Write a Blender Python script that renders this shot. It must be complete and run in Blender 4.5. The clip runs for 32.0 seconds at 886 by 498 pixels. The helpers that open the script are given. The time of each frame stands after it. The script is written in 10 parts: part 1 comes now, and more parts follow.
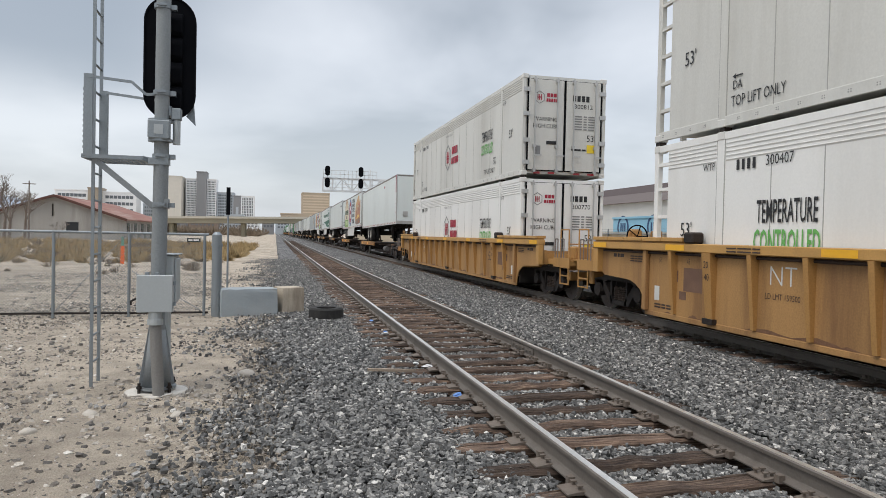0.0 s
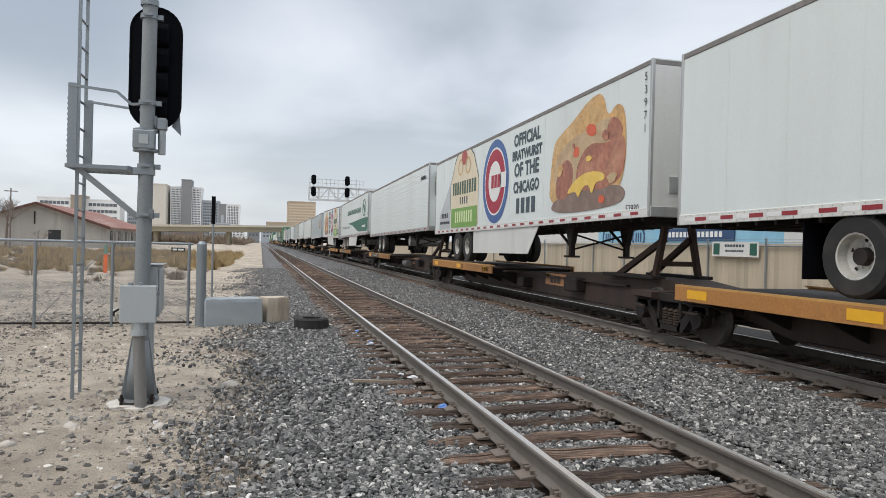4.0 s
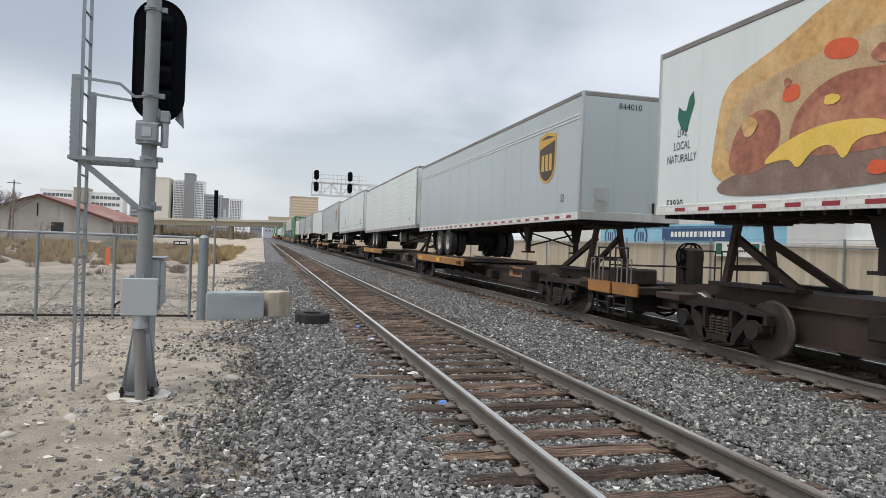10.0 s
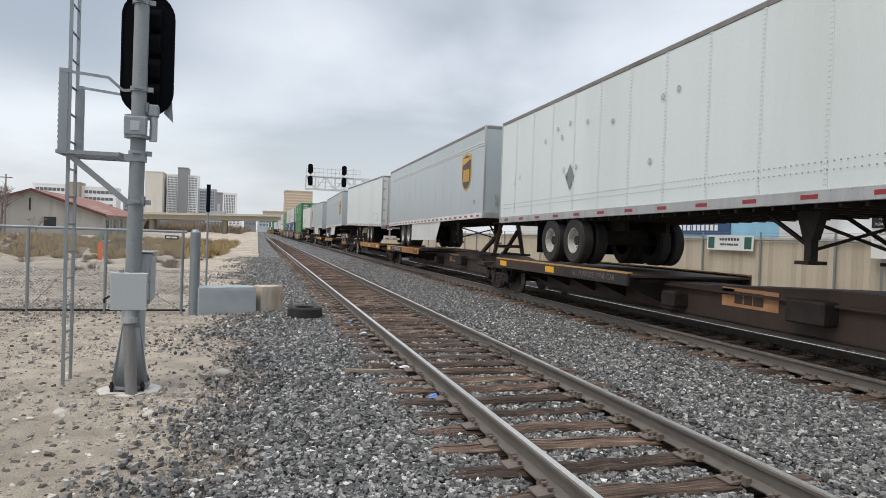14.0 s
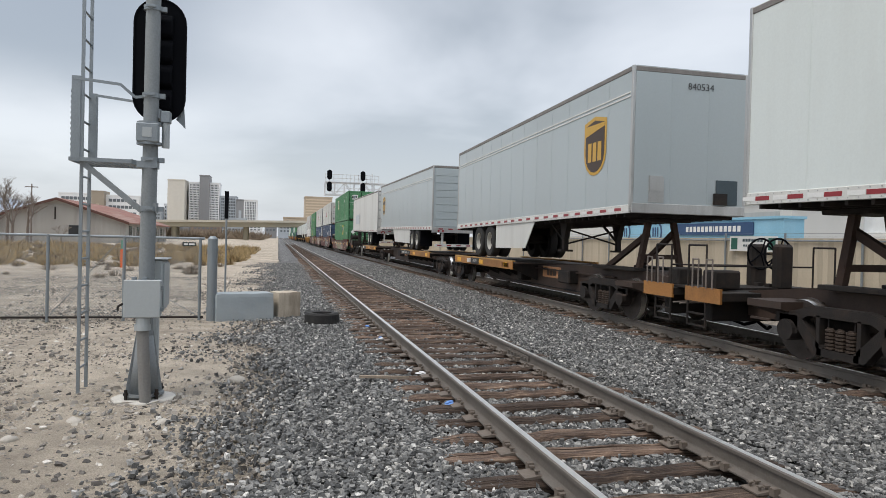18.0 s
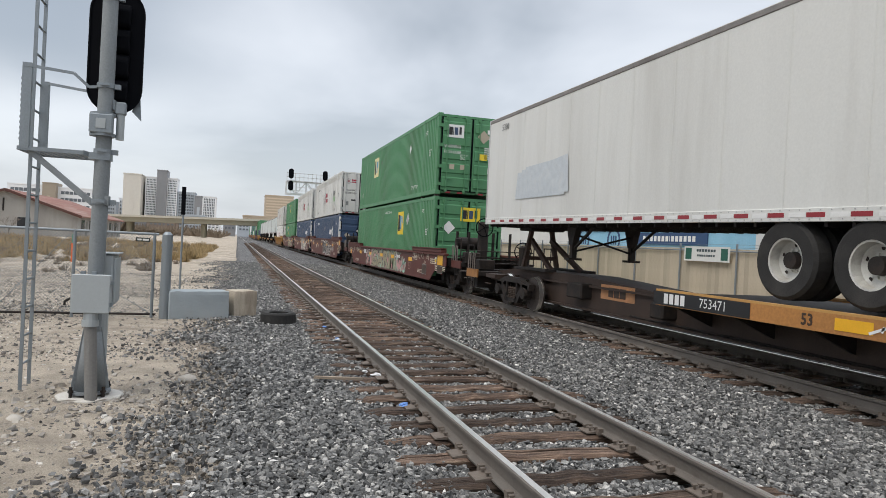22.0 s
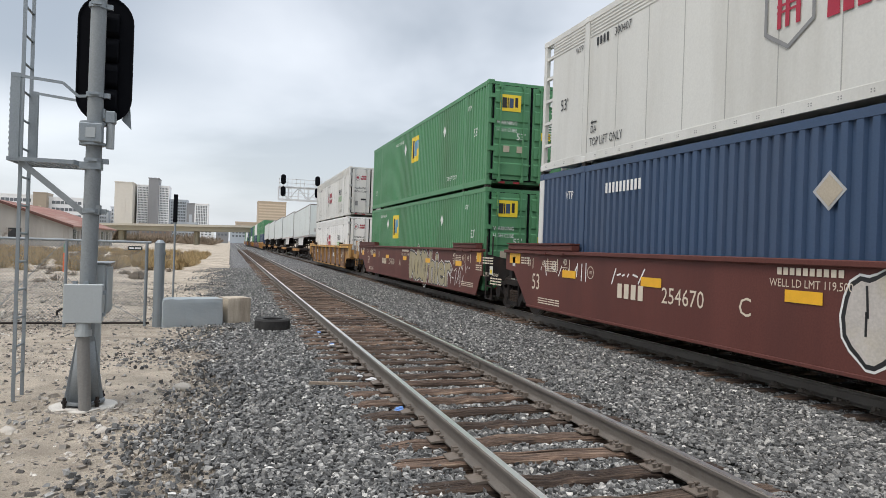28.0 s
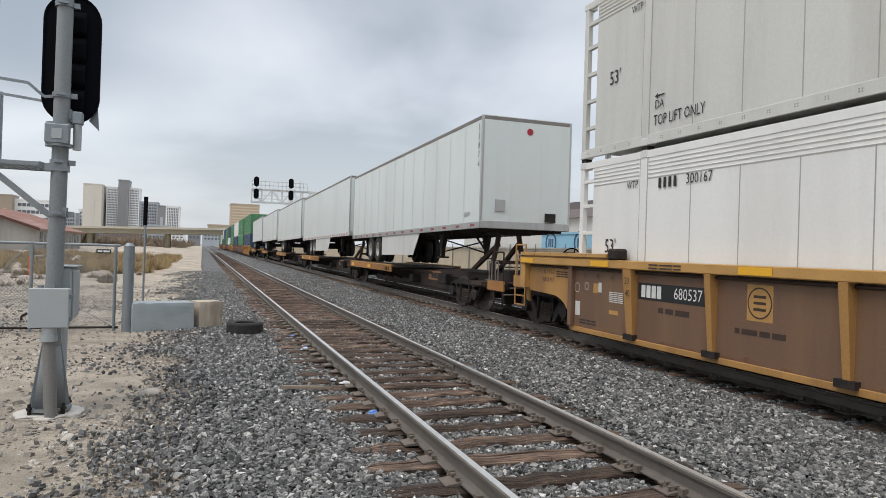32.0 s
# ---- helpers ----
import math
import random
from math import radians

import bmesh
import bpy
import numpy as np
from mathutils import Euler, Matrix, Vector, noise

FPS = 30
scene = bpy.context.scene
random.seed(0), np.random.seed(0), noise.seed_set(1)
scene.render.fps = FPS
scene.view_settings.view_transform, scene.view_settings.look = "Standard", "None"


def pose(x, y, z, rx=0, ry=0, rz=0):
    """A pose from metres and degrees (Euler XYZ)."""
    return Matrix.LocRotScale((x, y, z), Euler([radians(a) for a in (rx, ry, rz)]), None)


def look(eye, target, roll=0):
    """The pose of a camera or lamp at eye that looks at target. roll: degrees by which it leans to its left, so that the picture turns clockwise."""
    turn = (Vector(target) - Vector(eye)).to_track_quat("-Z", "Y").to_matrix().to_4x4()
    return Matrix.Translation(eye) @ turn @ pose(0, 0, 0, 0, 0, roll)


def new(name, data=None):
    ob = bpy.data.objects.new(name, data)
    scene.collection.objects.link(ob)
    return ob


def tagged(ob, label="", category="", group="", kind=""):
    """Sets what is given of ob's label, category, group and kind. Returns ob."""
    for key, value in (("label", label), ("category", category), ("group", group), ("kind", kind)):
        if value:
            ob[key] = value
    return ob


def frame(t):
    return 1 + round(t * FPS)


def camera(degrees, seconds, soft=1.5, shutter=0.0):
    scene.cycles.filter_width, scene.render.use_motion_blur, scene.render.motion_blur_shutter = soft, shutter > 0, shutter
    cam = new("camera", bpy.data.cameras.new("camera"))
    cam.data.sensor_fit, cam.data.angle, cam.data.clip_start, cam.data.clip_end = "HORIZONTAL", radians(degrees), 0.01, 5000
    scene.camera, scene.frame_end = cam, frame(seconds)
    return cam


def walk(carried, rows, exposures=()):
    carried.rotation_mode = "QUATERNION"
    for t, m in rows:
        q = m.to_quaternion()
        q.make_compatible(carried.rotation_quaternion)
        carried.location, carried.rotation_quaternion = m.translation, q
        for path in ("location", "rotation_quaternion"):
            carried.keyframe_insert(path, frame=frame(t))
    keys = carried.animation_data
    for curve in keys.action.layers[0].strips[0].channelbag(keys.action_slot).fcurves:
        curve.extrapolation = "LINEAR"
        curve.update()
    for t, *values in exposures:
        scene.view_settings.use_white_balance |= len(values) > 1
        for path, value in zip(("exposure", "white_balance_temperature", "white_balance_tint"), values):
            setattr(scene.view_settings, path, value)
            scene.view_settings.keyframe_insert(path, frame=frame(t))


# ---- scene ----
cam = camera(66.1, 32.0, 0.4)
PATH = [
    (0, (-2.865, 0.214, 1.737), (-2.334, 2.369, 1.694), 1.2),
    (0.5, (-2.865, 0.208, 1.74), (-2.319, 2.359, 1.706), 1.1),
    (1, (-2.869, 0.198, 1.74), (-2.325, 2.35, 1.713), 1.2),
    (1.5, (-2.883, 0.2, 1.733), (-2.347, 2.354, 1.705), 1.5),
    (2, (-2.883, 0.198, 1.743), (-2.347, 2.352, 1.713), 1.7),
    (2.5, (-2.871, 0.206, 1.753), (-2.322, 2.357, 1.728), 1.7),
    (3, (-2.874, 0.196, 1.752), (-2.313, 2.344, 1.738), 1.6),
    (3.5, (-2.867, 0.191, 1.76), (-2.3, 2.338, 1.751), 1.5),
    (5.5, (-2.862, 0.2, 1.752), (-2.268, 2.339, 1.723), 1.4),
    (6, (-2.861, 0.194, 1.752), (-2.269, 2.333, 1.721), 1.5),
    (6.5, (-2.87, 0.198, 1.75), (-2.29, 2.34, 1.722), 1.6),
    (7, (-2.87, 0.196, 1.751), (-2.305, 2.343, 1.728), 1.6),
    (7.5, (-2.873, 0.189, 1.751), (-2.314, 2.338, 1.733), 1.7),
    (8, (-2.878, 0.19, 1.752), (-2.316, 2.338, 1.736), 1.7),
    (8.5, (-2.865, 0.192, 1.754), (-2.304, 2.34, 1.736), 1.8),
    (9, (-2.873, 0.194, 1.753), (-2.308, 2.341, 1.731), 2.0),
    (9.5, (-2.873, 0.202, 1.744), (-2.307, 2.349, 1.722), 2.2),
    (10, (-2.86, 0.203, 1.752), (-2.292, 2.349, 1.73), 2.1),
    (10.5, (-2.874, 0.182, 1.755), (-2.305, 2.328, 1.736), 2.2),
    (11, (-2.863, 0.19, 1.753), (-2.293, 2.335, 1.737), 2.1),
    (11.5, (-2.867, 0.18, 1.756), (-2.284, 2.322, 1.74), 1.9),
    (12, (-2.818, 0.16, 1.758), (-2.218, 2.298, 1.735), 1.7),
    (12.5, (-2.789, 0.147, 1.743), (-2.176, 2.28, 1.71), 1.4),
    (13, (-2.808, 0.159, 1.748), (-2.195, 2.292, 1.707), 1.1),
    (13.5, (-2.797, 0.18, 1.753), (-2.191, 2.315, 1.71), 1.4),
    (14, (-2.814, 0.184, 1.753), (-2.229, 2.325, 1.712), 2.0),
    (14.5, (-2.828, 0.176, 1.75), (-2.267, 2.324, 1.71), 2.2),
    (16.5, (-2.767, 0.325, 1.747), (-2.209, 2.472, 1.655), 1.8),
    (17, (-2.75, 0.309, 1.748), (-2.212, 2.461, 1.664), 1.8),
    (17.5, (-2.739, 0.3, 1.752), (-2.213, 2.455, 1.69), 1.7),
    (18, (-2.731, 0.296, 1.75), (-2.208, 2.454, 1.721), 1.4),
    (18.5, (-2.72, 0.287, 1.751), (-2.196, 2.445, 1.76), 0.8),
    (19, (-2.7, 0.27, 1.757), (-2.165, 2.424, 1.791), 0.7),
    (19.5, (-2.699, 0.27, 1.754), (-2.14, 2.418, 1.791), 1.3),
    (20, (-2.703, 0.268, 1.754), (-2.116, 2.409, 1.776), 1.9),
    (20.5, (-2.714, 0.263, 1.746), (-2.11, 2.399, 1.757), 2.3),
    (21, (-2.716, 0.256, 1.75), (-2.103, 2.39, 1.754), 2.4),
    (21.5, (-2.72, 0.265, 1.745), (-2.097, 2.396, 1.743), 2.8),
    (22, (-2.702, 0.276, 1.741), (-2.058, 2.401, 1.727), 2.9),
    (22.5, (-2.691, 0.278, 1.743), (-2.021, 2.394, 1.722), 3.0),
    (23, (-2.699, 0.271, 1.74), (-2.016, 2.383, 1.722), 3.0),
    (23.5, (-2.7, 0.27, 1.747), (-2.026, 2.384, 1.734), 2.9),
    (24, (-2.703, 0.283, 1.742), (-2.044, 2.403, 1.737), 2.9),
    (24.5, (-2.702, 0.273, 1.747), (-2.055, 2.396, 1.744), 2.7),
    (25, (-2.705, 0.274, 1.745), (-2.06, 2.398, 1.741), 2.7),
    (25.5, (-2.702, 0.279, 1.744), (-2.054, 2.401, 1.738), 2.6),
    (27.5, (-2.699, 0.279, 1.742), (-2.035, 2.398, 1.733), 2.0),
    (28, (-2.696, 0.264, 1.744), (-2.033, 2.383, 1.741), 1.9),
    (28.5, (-2.699, 0.258, 1.744), (-2.029, 2.374, 1.747), 2.0),
    (29, (-2.689, 0.256, 1.751), (-2.012, 2.37, 1.756), 1.9),
    (29.5, (-2.686, 0.266, 1.745), (-1.994, 2.375, 1.757), 1.8),
    (30, (-2.688, 0.253, 1.747), (-1.977, 2.357, 1.765), 1.8),
    (30.5, (-2.691, 0.254, 1.745), (-1.964, 2.352, 1.766), 1.8),
    (31, (-2.692, 0.248, 1.746), (-1.953, 2.341, 1.764), 1.9),
    (31.5, (-2.686, 0.252, 1.745), (-1.941, 2.343, 1.76), 1.8),
    (32, (-2.683, 0.26, 1.745), (-1.943, 2.352, 1.753), 1.8),
]
walk(cam, [(t, look(eye, target, roll)) for t, eye, target, roll in PATH],
     exposures=[(0, -0.06), (2, -0.02), (3, 0.0), (6, 0.0), (14, 0.02), (20, -0.06), (23, 0.04), (24.5, 0.08), (26, 0.07), (29, 0.12), (30, 0.08), (31, 0.02), (32, -0.06)])


# ---- light ----
world = bpy.data.worlds.new("sky")
scene.world = world
world.use_nodes = True


def build_sky(w):
    nt = w.node_tree
    nt.nodes.clear()
    out = nt.nodes.new("ShaderNodeOutputWorld")
    bg = nt.nodes.new("ShaderNodeBackground")
    tc = nt.nodes.new("ShaderNodeTexCoord")
    sky = nt.nodes.new("ShaderNodeTexSky")
    sky.sky_type, sky.sun_disc = "NISHITA", False
    sky.sun_elevation, sky.sun_rotation = radians(57), radians(244)
    sky.dust_density = 3.0
    # a cloud deck: the view direction is laid on a flat layer, so clouds shrink to the horizon
    sep = nt.nodes.new("ShaderNodeSeparateXYZ")
    nt.links.new(tc.outputs["Generated"], sep.inputs[0])
    up = nt.nodes.new("ShaderNodeMath")
    up.operation = "MAXIMUM"
    nt.links.new(sep.outputs[2], up.inputs[0])
    up.inputs[1].default_value = 0.0
    add = nt.nodes.new("ShaderNodeMath")
    add.operation = "ADD"
    nt.links.new(up.outputs[0], add.inputs[0])
    add.inputs[1].default_value = 0.22
    comb = nt.nodes.new("ShaderNodeCombineXYZ")
    for i in range(2):
        d = nt.nodes.new("ShaderNodeMath")
        d.operation = "DIVIDE"
        nt.links.new(sep.outputs[i], d.inputs[0])
        nt.links.new(add.outputs[0], d.inputs[1])
        nt.links.new(d.outputs[0], comb.inputs[i])
    n1 = nt.nodes.new("ShaderNodeTexNoise")
    n1.inputs["Scale"].default_value, n1.inputs["Detail"].default_value = 0.75, 5
    n1.inputs["Roughness"].default_value = 0.5
    n1.inputs["Distortion"].default_value = 0.25
    shift = nt.nodes.new("ShaderNodeVectorMath")
    shift.operation = "ADD"
    shift.inputs[1].default_value = SKY_SHIFT
    nt.links.new(comb.outputs[0], shift.inputs[0])
    nt.links.new(shift.outputs[0], n1.inputs["Vector"])
    ramp = nt.nodes.new("ShaderNodeValToRGB")
    cr = ramp.color_ramp
    cr.elements[0].position, cr.elements[0].color = 0.36, (0.43, 0.462, 0.497, 1)
    cr.elements[1].position, cr.elements[1].color = 0.64, (0.80, 0.825, 0.86, 1)
    e = cr.elements.new(0.48)
    e.color = (0.62, 0.65, 0.69, 1)
    nt.links.new(n1.outputs["Fac"], ramp.inputs[0])
    # the low band over the horizon
    hz = nt.nodes.new("ShaderNodeMapRange")
    hz.inputs["From Min"].default_value, hz.inputs["From Max"].default_value = 0.0, 0.2
    hz.inputs["To Min"].default_value, hz.inputs["To Max"].default_value = 0.65, 0.0
    nt.links.new(sep.outputs[2], hz.inputs["Value"])
    mixh = nt.nodes.new("ShaderNodeMix")
    mixh.data_type = "RGBA"
    nt.links.new(hz.outputs[0], mixh.inputs[0])
    nt.links.new(ramp.outputs[0], mixh.inputs[6])
    mixh.inputs[7].default_value = (0.69, 0.735, 0.785, 1)
    # a darker bank of cloud high over the city side, with a ragged lower edge
    edge = nt.nodes.new("ShaderNodeMath")
    edge.operation = "MULTIPLY_ADD"
    nt.links.new(n1.outputs["Fac"], edge.inputs[0])
    edge.inputs[1].default_value = 0.16
    nt.links.new(sep.outputs[2], edge.inputs[2])
    el = nt.nodes.new("ShaderNodeMapRange")
    el.interpolation_type = "SMOOTHSTEP"
    el.inputs["From Min"].default_value, el.inputs["From Max"].default_value = 0.235, 0.325
    nt.links.new(edge.outputs[0], el.inputs["Value"])
    side = nt.nodes.new("ShaderNodeMapRange")
    side.interpolation_type = "SMOOTHSTEP"
    side.inputs["From Min"].default_value, side.inputs["From Max"].default_value = 0.06, -0.22
    nt.links.new(sep.outputs[0], side.inputs["Value"])
    bank = nt.nodes.new("ShaderNodeMath")
    bank.operation = "MULTIPLY"
    nt.links.new(el.outputs[0], bank.inputs[0])
    nt.links.new(side.outputs[0], bank.inputs[1])
    amount = nt.nodes.new("ShaderNodeMath")
    amount.operation = "MULTIPLY"
    amount.inputs[1].default_value = 0.85
    nt.links.new(bank.outputs[0], amount.inputs[0])
    mixb = nt.nodes.new("ShaderNodeMix")
    mixb.data_type = "RGBA"
    nt.links.new(amount.outputs[0], mixb.inputs[0])
    nt.links.new(mixh.outputs[2], mixb.inputs[6])
    mixb.inputs[7].default_value = (0.32, 0.36, 0.405, 1)
    # the clear sky above, dimmed by the deck
    dim = nt.nodes.new("ShaderNodeMix")
    dim.data_type = "RGBA"
    dim.inputs[0].default_value = 0.04
    nt.links.new(mixb.outputs[2], dim.inputs[6])
    nt.links.new(sky.outputs[0], dim.inputs[7])
    # an overcast sky is brightest overhead
    top = nt.nodes.new("ShaderNodeMapRange")
    top.interpolation_type = "SMOOTHSTEP"
    top.inputs["From Min"].default_value, top.inputs["From Max"].default_value = 0.4, 0.95
    top.inputs["To Min"].default_value, top.inputs["To Max"].default_value = 1.0, OVERHEAD
    nt.links.new(sep.outputs[2], top.inputs["Value"])
    gain = nt.nodes.new("ShaderNodeMath")
    gain.operation = "MULTIPLY"
    gain.inputs[1].default_value = SKY_STRENGTH
    nt.links.new(top.outputs[0], gain.inputs[0])
    nt.links.new(dim.outputs[2], bg.inputs[0])
    nt.links.new(gain.outputs[0], bg.inputs[1])
    nt.links.new(bg.outputs[0], out.inputs[0])


SKY_SHIFT = (2.66, 1.7, 0.0)
SKY_STRENGTH = 1.0
OVERHEAD = 1.7
build_sky(world)
sun_data = bpy.data.lights.new("sun", "SUN")
sun_data.energy, sun_data.angle, sun_data.color = 1.65, radians(36), (1.0, 0.955, 0.88)
sun = new("sun", sun_data)
sun.matrix_world = look((-46, -22, 80), (0, 0, 0))
scene.view_settings.exposure = 0.0


# ---- materials ----
MATS = {}


def mat(name, col, rough=0.7, metal=0.0, var=0.12, scale=6.0, fine=60.0, bump=0.0, dirt=0.0, dirtcol=(0.12, 0.09, 0.06), streak=False, along=(1, 1, 0.12), island=0.0, spec=0.5, objvar=0.0):
    """A painted, metal or mineral surface with grain at two scales, stains and relief."""
    if name in MATS:
        return MATS[name]
    m = bpy.data.materials.new(name)
    MATS[name] = m
    m.use_nodes = True
    nt = m.node_tree
    b = nt.nodes["Principled BSDF"]
    b.inputs["Roughness"].default_value = rough
    b.inputs["Metallic"].default_value = metal
    b.inputs["Specular IOR Level"].default_value = spec
    tc = nt.nodes.new("ShaderNodeTexCoord")
    src = tc.outputs["Object"]
    if streak:
        mp = nt.nodes.new("ShaderNodeMapping")
        mp.inputs["Scale"].default_value = along
        nt.links.new(src, mp.inputs[0])
        src = mp.outputs[0]
    n1 = nt.nodes.new("ShaderNodeTexNoise")
    n1.inputs["Scale"].default_value, n1.inputs["Detail"].default_value = scale, 5
    nt.links.new(src, n1.inputs["Vector"])
    n2 = nt.nodes.new("ShaderNodeTexNoise")
    n2.inputs["Scale"].default_value, n2.inputs["Detail"].default_value = fine, 3
    nt.links.new(tc.outputs["Object"], n2.inputs["Vector"])
    add = nt.nodes.new("ShaderNodeMath")
    add.operation = "ADD"
    nt.links.new(n1.outputs["Fac"], add.inputs[0])
    nt.links.new(n2.outputs["Fac"], add.inputs[1])
    mr = nt.nodes.new("ShaderNodeMapRange")
    mr.inputs["From Min"].default_value, mr.inputs["From Max"].default_value = 0.6, 1.4
    mr.inputs["To Min"].default_value, mr.inputs["To Max"].default_value = 1 - var, 1 + var
    nt.links.new(add.outputs[0], mr.inputs["Value"])
    val = mr.outputs[0]
    if island or objvar:
        if island:
            g = nt.nodes.new("ShaderNodeNewGeometry")
            rnd, amount = g.outputs["Random Per Island"], island
        else:
            g = nt.nodes.new("ShaderNodeObjectInfo")
            rnd, amount = g.outputs["Random"], objvar
        ir = nt.nodes.new("ShaderNodeMapRange")
        ir.inputs["To Min"].default_value, ir.inputs["To Max"].default_value = 1 - amount, 1 + amount
        nt.links.new(rnd, ir.inputs["Value"])
        mu = nt.nodes.new("ShaderNodeMath")
        mu.operation = "MULTIPLY"
        nt.links.new(val, mu.inputs[0])
        nt.links.new(ir.outputs[0], mu.inputs[1])
        val = mu.outputs[0]
    mul = nt.nodes.new("ShaderNodeVectorMath")
    mul.operation = "SCALE"
    mul.inputs[0].default_value = col
    nt.links.new(val, mul.inputs["Scale"])
    colout = mul.outputs[0]
    if dirt:
        n3 = nt.nodes.new("ShaderNodeTexNoise")
        n3.inputs["Scale"].default_value, n3.inputs["Detail"].default_value = scale * 0.6, 8
        n3.inputs["Roughness"].default_value = 0.65
        nt.links.new(src, n3.inputs["Vector"])
        dr = nt.nodes.new("ShaderNodeMapRange")
        dr.inputs["From Min"].default_value, dr.inputs["From Max"].default_value = 0.48, 0.75
        dr.inputs["To Max"].default_value = dirt
        nt.links.new(n3.outputs["Fac"], dr.inputs["Value"])
        mx = nt.nodes.new("ShaderNodeMix")
        mx.data_type = "RGBA"
        nt.links.new(dr.outputs[0], mx.inputs[0])
        nt.links.new(colout, mx.inputs[6])
        mx.inputs[7].default_value = (*dirtcol, 1)
        colout = mx.outputs[2]
    nt.links.new(colout, b.inputs["Base Color"])
    if bump:
        bp = nt.nodes.new("ShaderNodeBump")
        bp.inputs["Strength"].default_value, bp.inputs["Distance"].default_value = bump, 0.02
        nt.links.new(add.outputs[0], bp.inputs["Height"])
        nt.links.new(bp.outputs[0], b.inputs["Normal"])
    return m


# ---- mesh helpers ----
def box(bm, x0, x1, y0, y1, z0, z1):
    v = [bm.verts.new((x, y, z)) for x in (x0, x1) for y in (y0, y1) for z in (z0, z1)]
    for f in ((0, 1, 3, 2), (4, 6, 7, 5), (0, 4, 5, 1), (2, 3, 7, 6), (0, 2, 6, 4), (1, 5, 7, 3)):
        bm.faces.new([v[i] for i in f])


def rod(bm, p, q, r, n=8, r2=None, caps=True):
    p, q = Vector(p), Vector(q)
    d = (q - p).normalized()
    a = d.orthogonal().normalized()
    c = d.cross(a)
    r2 = r if r2 is None else r2
    A, B = [], []
    for i in range(n):
        w = 2 * math.pi * i / n
        k = a * math.cos(w) + c * math.sin(w)
        A.append(bm.verts.new(p + k * r))
        B.append(bm.verts.new(q + k * r2))
    for i in range(n):
        j = (i + 1) % n
        bm.faces.new((A[i], A[j], B[j], B[i]))
    if caps:
        bm.faces.new(A[::-1])
        bm.faces.new(B)


def prism(bm, pts, axis, a, b):
    """A flat outline of (u, v) pairs drawn out along an axis from a to b. x: (y, z); y: (x, z); z: (x, y)."""
    def at(u, v, w):
        return {"x": (w, u, v), "y": (u, w, v), "z": (u, v, w)}[axis]
    A = [bm.verts.new(at(u, v, a)) for u, v in pts]
    B = [bm.verts.new(at(u, v, b)) for u, v in pts]
    n = len(pts)
    for i in range(n):
        j = (i + 1) % n
        bm.faces.new((A[i], A[j], B[j], B[i]))
    bm.faces.new(A[::-1])
    bm.faces.new(B)


def beam(bm, p, q, w, h):
    """A bar of w across and h high from p to q."""
    p, q = Vector(p), Vector(q)
    d = (q - p).normalized()
    s = d.cross(Vector((0, 0, 1)))
    s = Vector((1, 0, 0)) if s.length < 0.01 else s.normalized()
    u = s.cross(d)
    v = [bm.verts.new(o + s * (w / 2 * i) + u * (h / 2 * j)) for o in (p, q) for i, j in ((-1, -1), (1, -1), (1, 1), (-1, 1))]
    for f in ((3, 2, 1, 0), (4, 5, 6, 7), (0, 1, 5, 4), (1, 2, 6, 5), (2, 3, 7, 6), (3, 0, 4, 7)):
        bm.faces.new([v[i] for i in f])


def mesh_of(bm, name, material, bevel=0.0, smooth=False):
    if bevel:
        bmesh.ops.bevel(bm, geom=bm.edges[:], offset=bevel, segments=1, affect="EDGES", clamp_overlap=True)
    bmesh.ops.recalc_face_normals(bm, faces=bm.faces[:])
    me = bpy.data.meshes.new(name)
    bm.to_mesh(me)
    bm.free()
    me.materials.append(material)
    if smooth:
        for p in me.polygons:
            p.use_smooth = True
    return me


def part(name, bm, material, parent, label="", bevel=0.0, smooth=False, at=None):
    ob = new(name, mesh_of(bm, name, material, bevel, smooth))
    ob.parent = parent
    if at is not None:
        ob.matrix_basis = at
    if label:
        ob["label"] = label
    return ob


def shared(name, me, parent, at=None, label=""):
    ob = new(name, me)
    ob.parent = parent
    if at is not None:
        ob.matrix_basis = at
    if label:
        ob["label"] = label
    return ob


def thing(name, label, category, m=None, group="", kind=""):
    ob = new(name)
    ob.empty_display_size = 0.2
    if m is not None:
        ob.matrix_basis = m
    return tagged(ob, label, category, group, kind)


def solo(name, bm, material, label, category, m=None, group="", kind="", bevel=0.0, smooth=False):
    ob = new(name, mesh_of(bm, name, material, bevel, smooth))
    if m is not None:
        ob.matrix_basis = m
    return tagged(ob, label, category, group, kind)


def boxes(*rows):
    bm = bmesh.new()
    for r in rows:
        box(bm, *r)
    return bm


def rods(*rows):
    bm = bmesh.new()
    for r in rows:
        rod(bm, *r)
    return bm


# ---- paints and minerals ----
STEEL_DARK = mat("dark_steel", (0.020, 0.016, 0.014), 0.75, 0.2, 0.35, 5, 50, 0.2, 0.6, (0.06, 0.036, 0.024))
STEEL_BROWN = mat("brown_car_paint", (0.042, 0.026, 0.019), 0.7, 0.0, 0.3, 3, 40, 0.1, 0.6, (0.075, 0.045, 0.03), True)
RED_BROWN = mat("oxide_red_paint", (0.120, 0.042, 0.034), 0.55, 0.0, 0.2, 1.6, 40, 0.04, 0.65, (0.075, 0.030, 0.026), True, spec=0.25)
YELLOW = mat("faded_yellow_paint", (0.42, 0.225, 0.07), 0.6, 0.0, 0.2, 1.3, 40, 0.05, 0.85, (0.13, 0.062, 0.03), True)
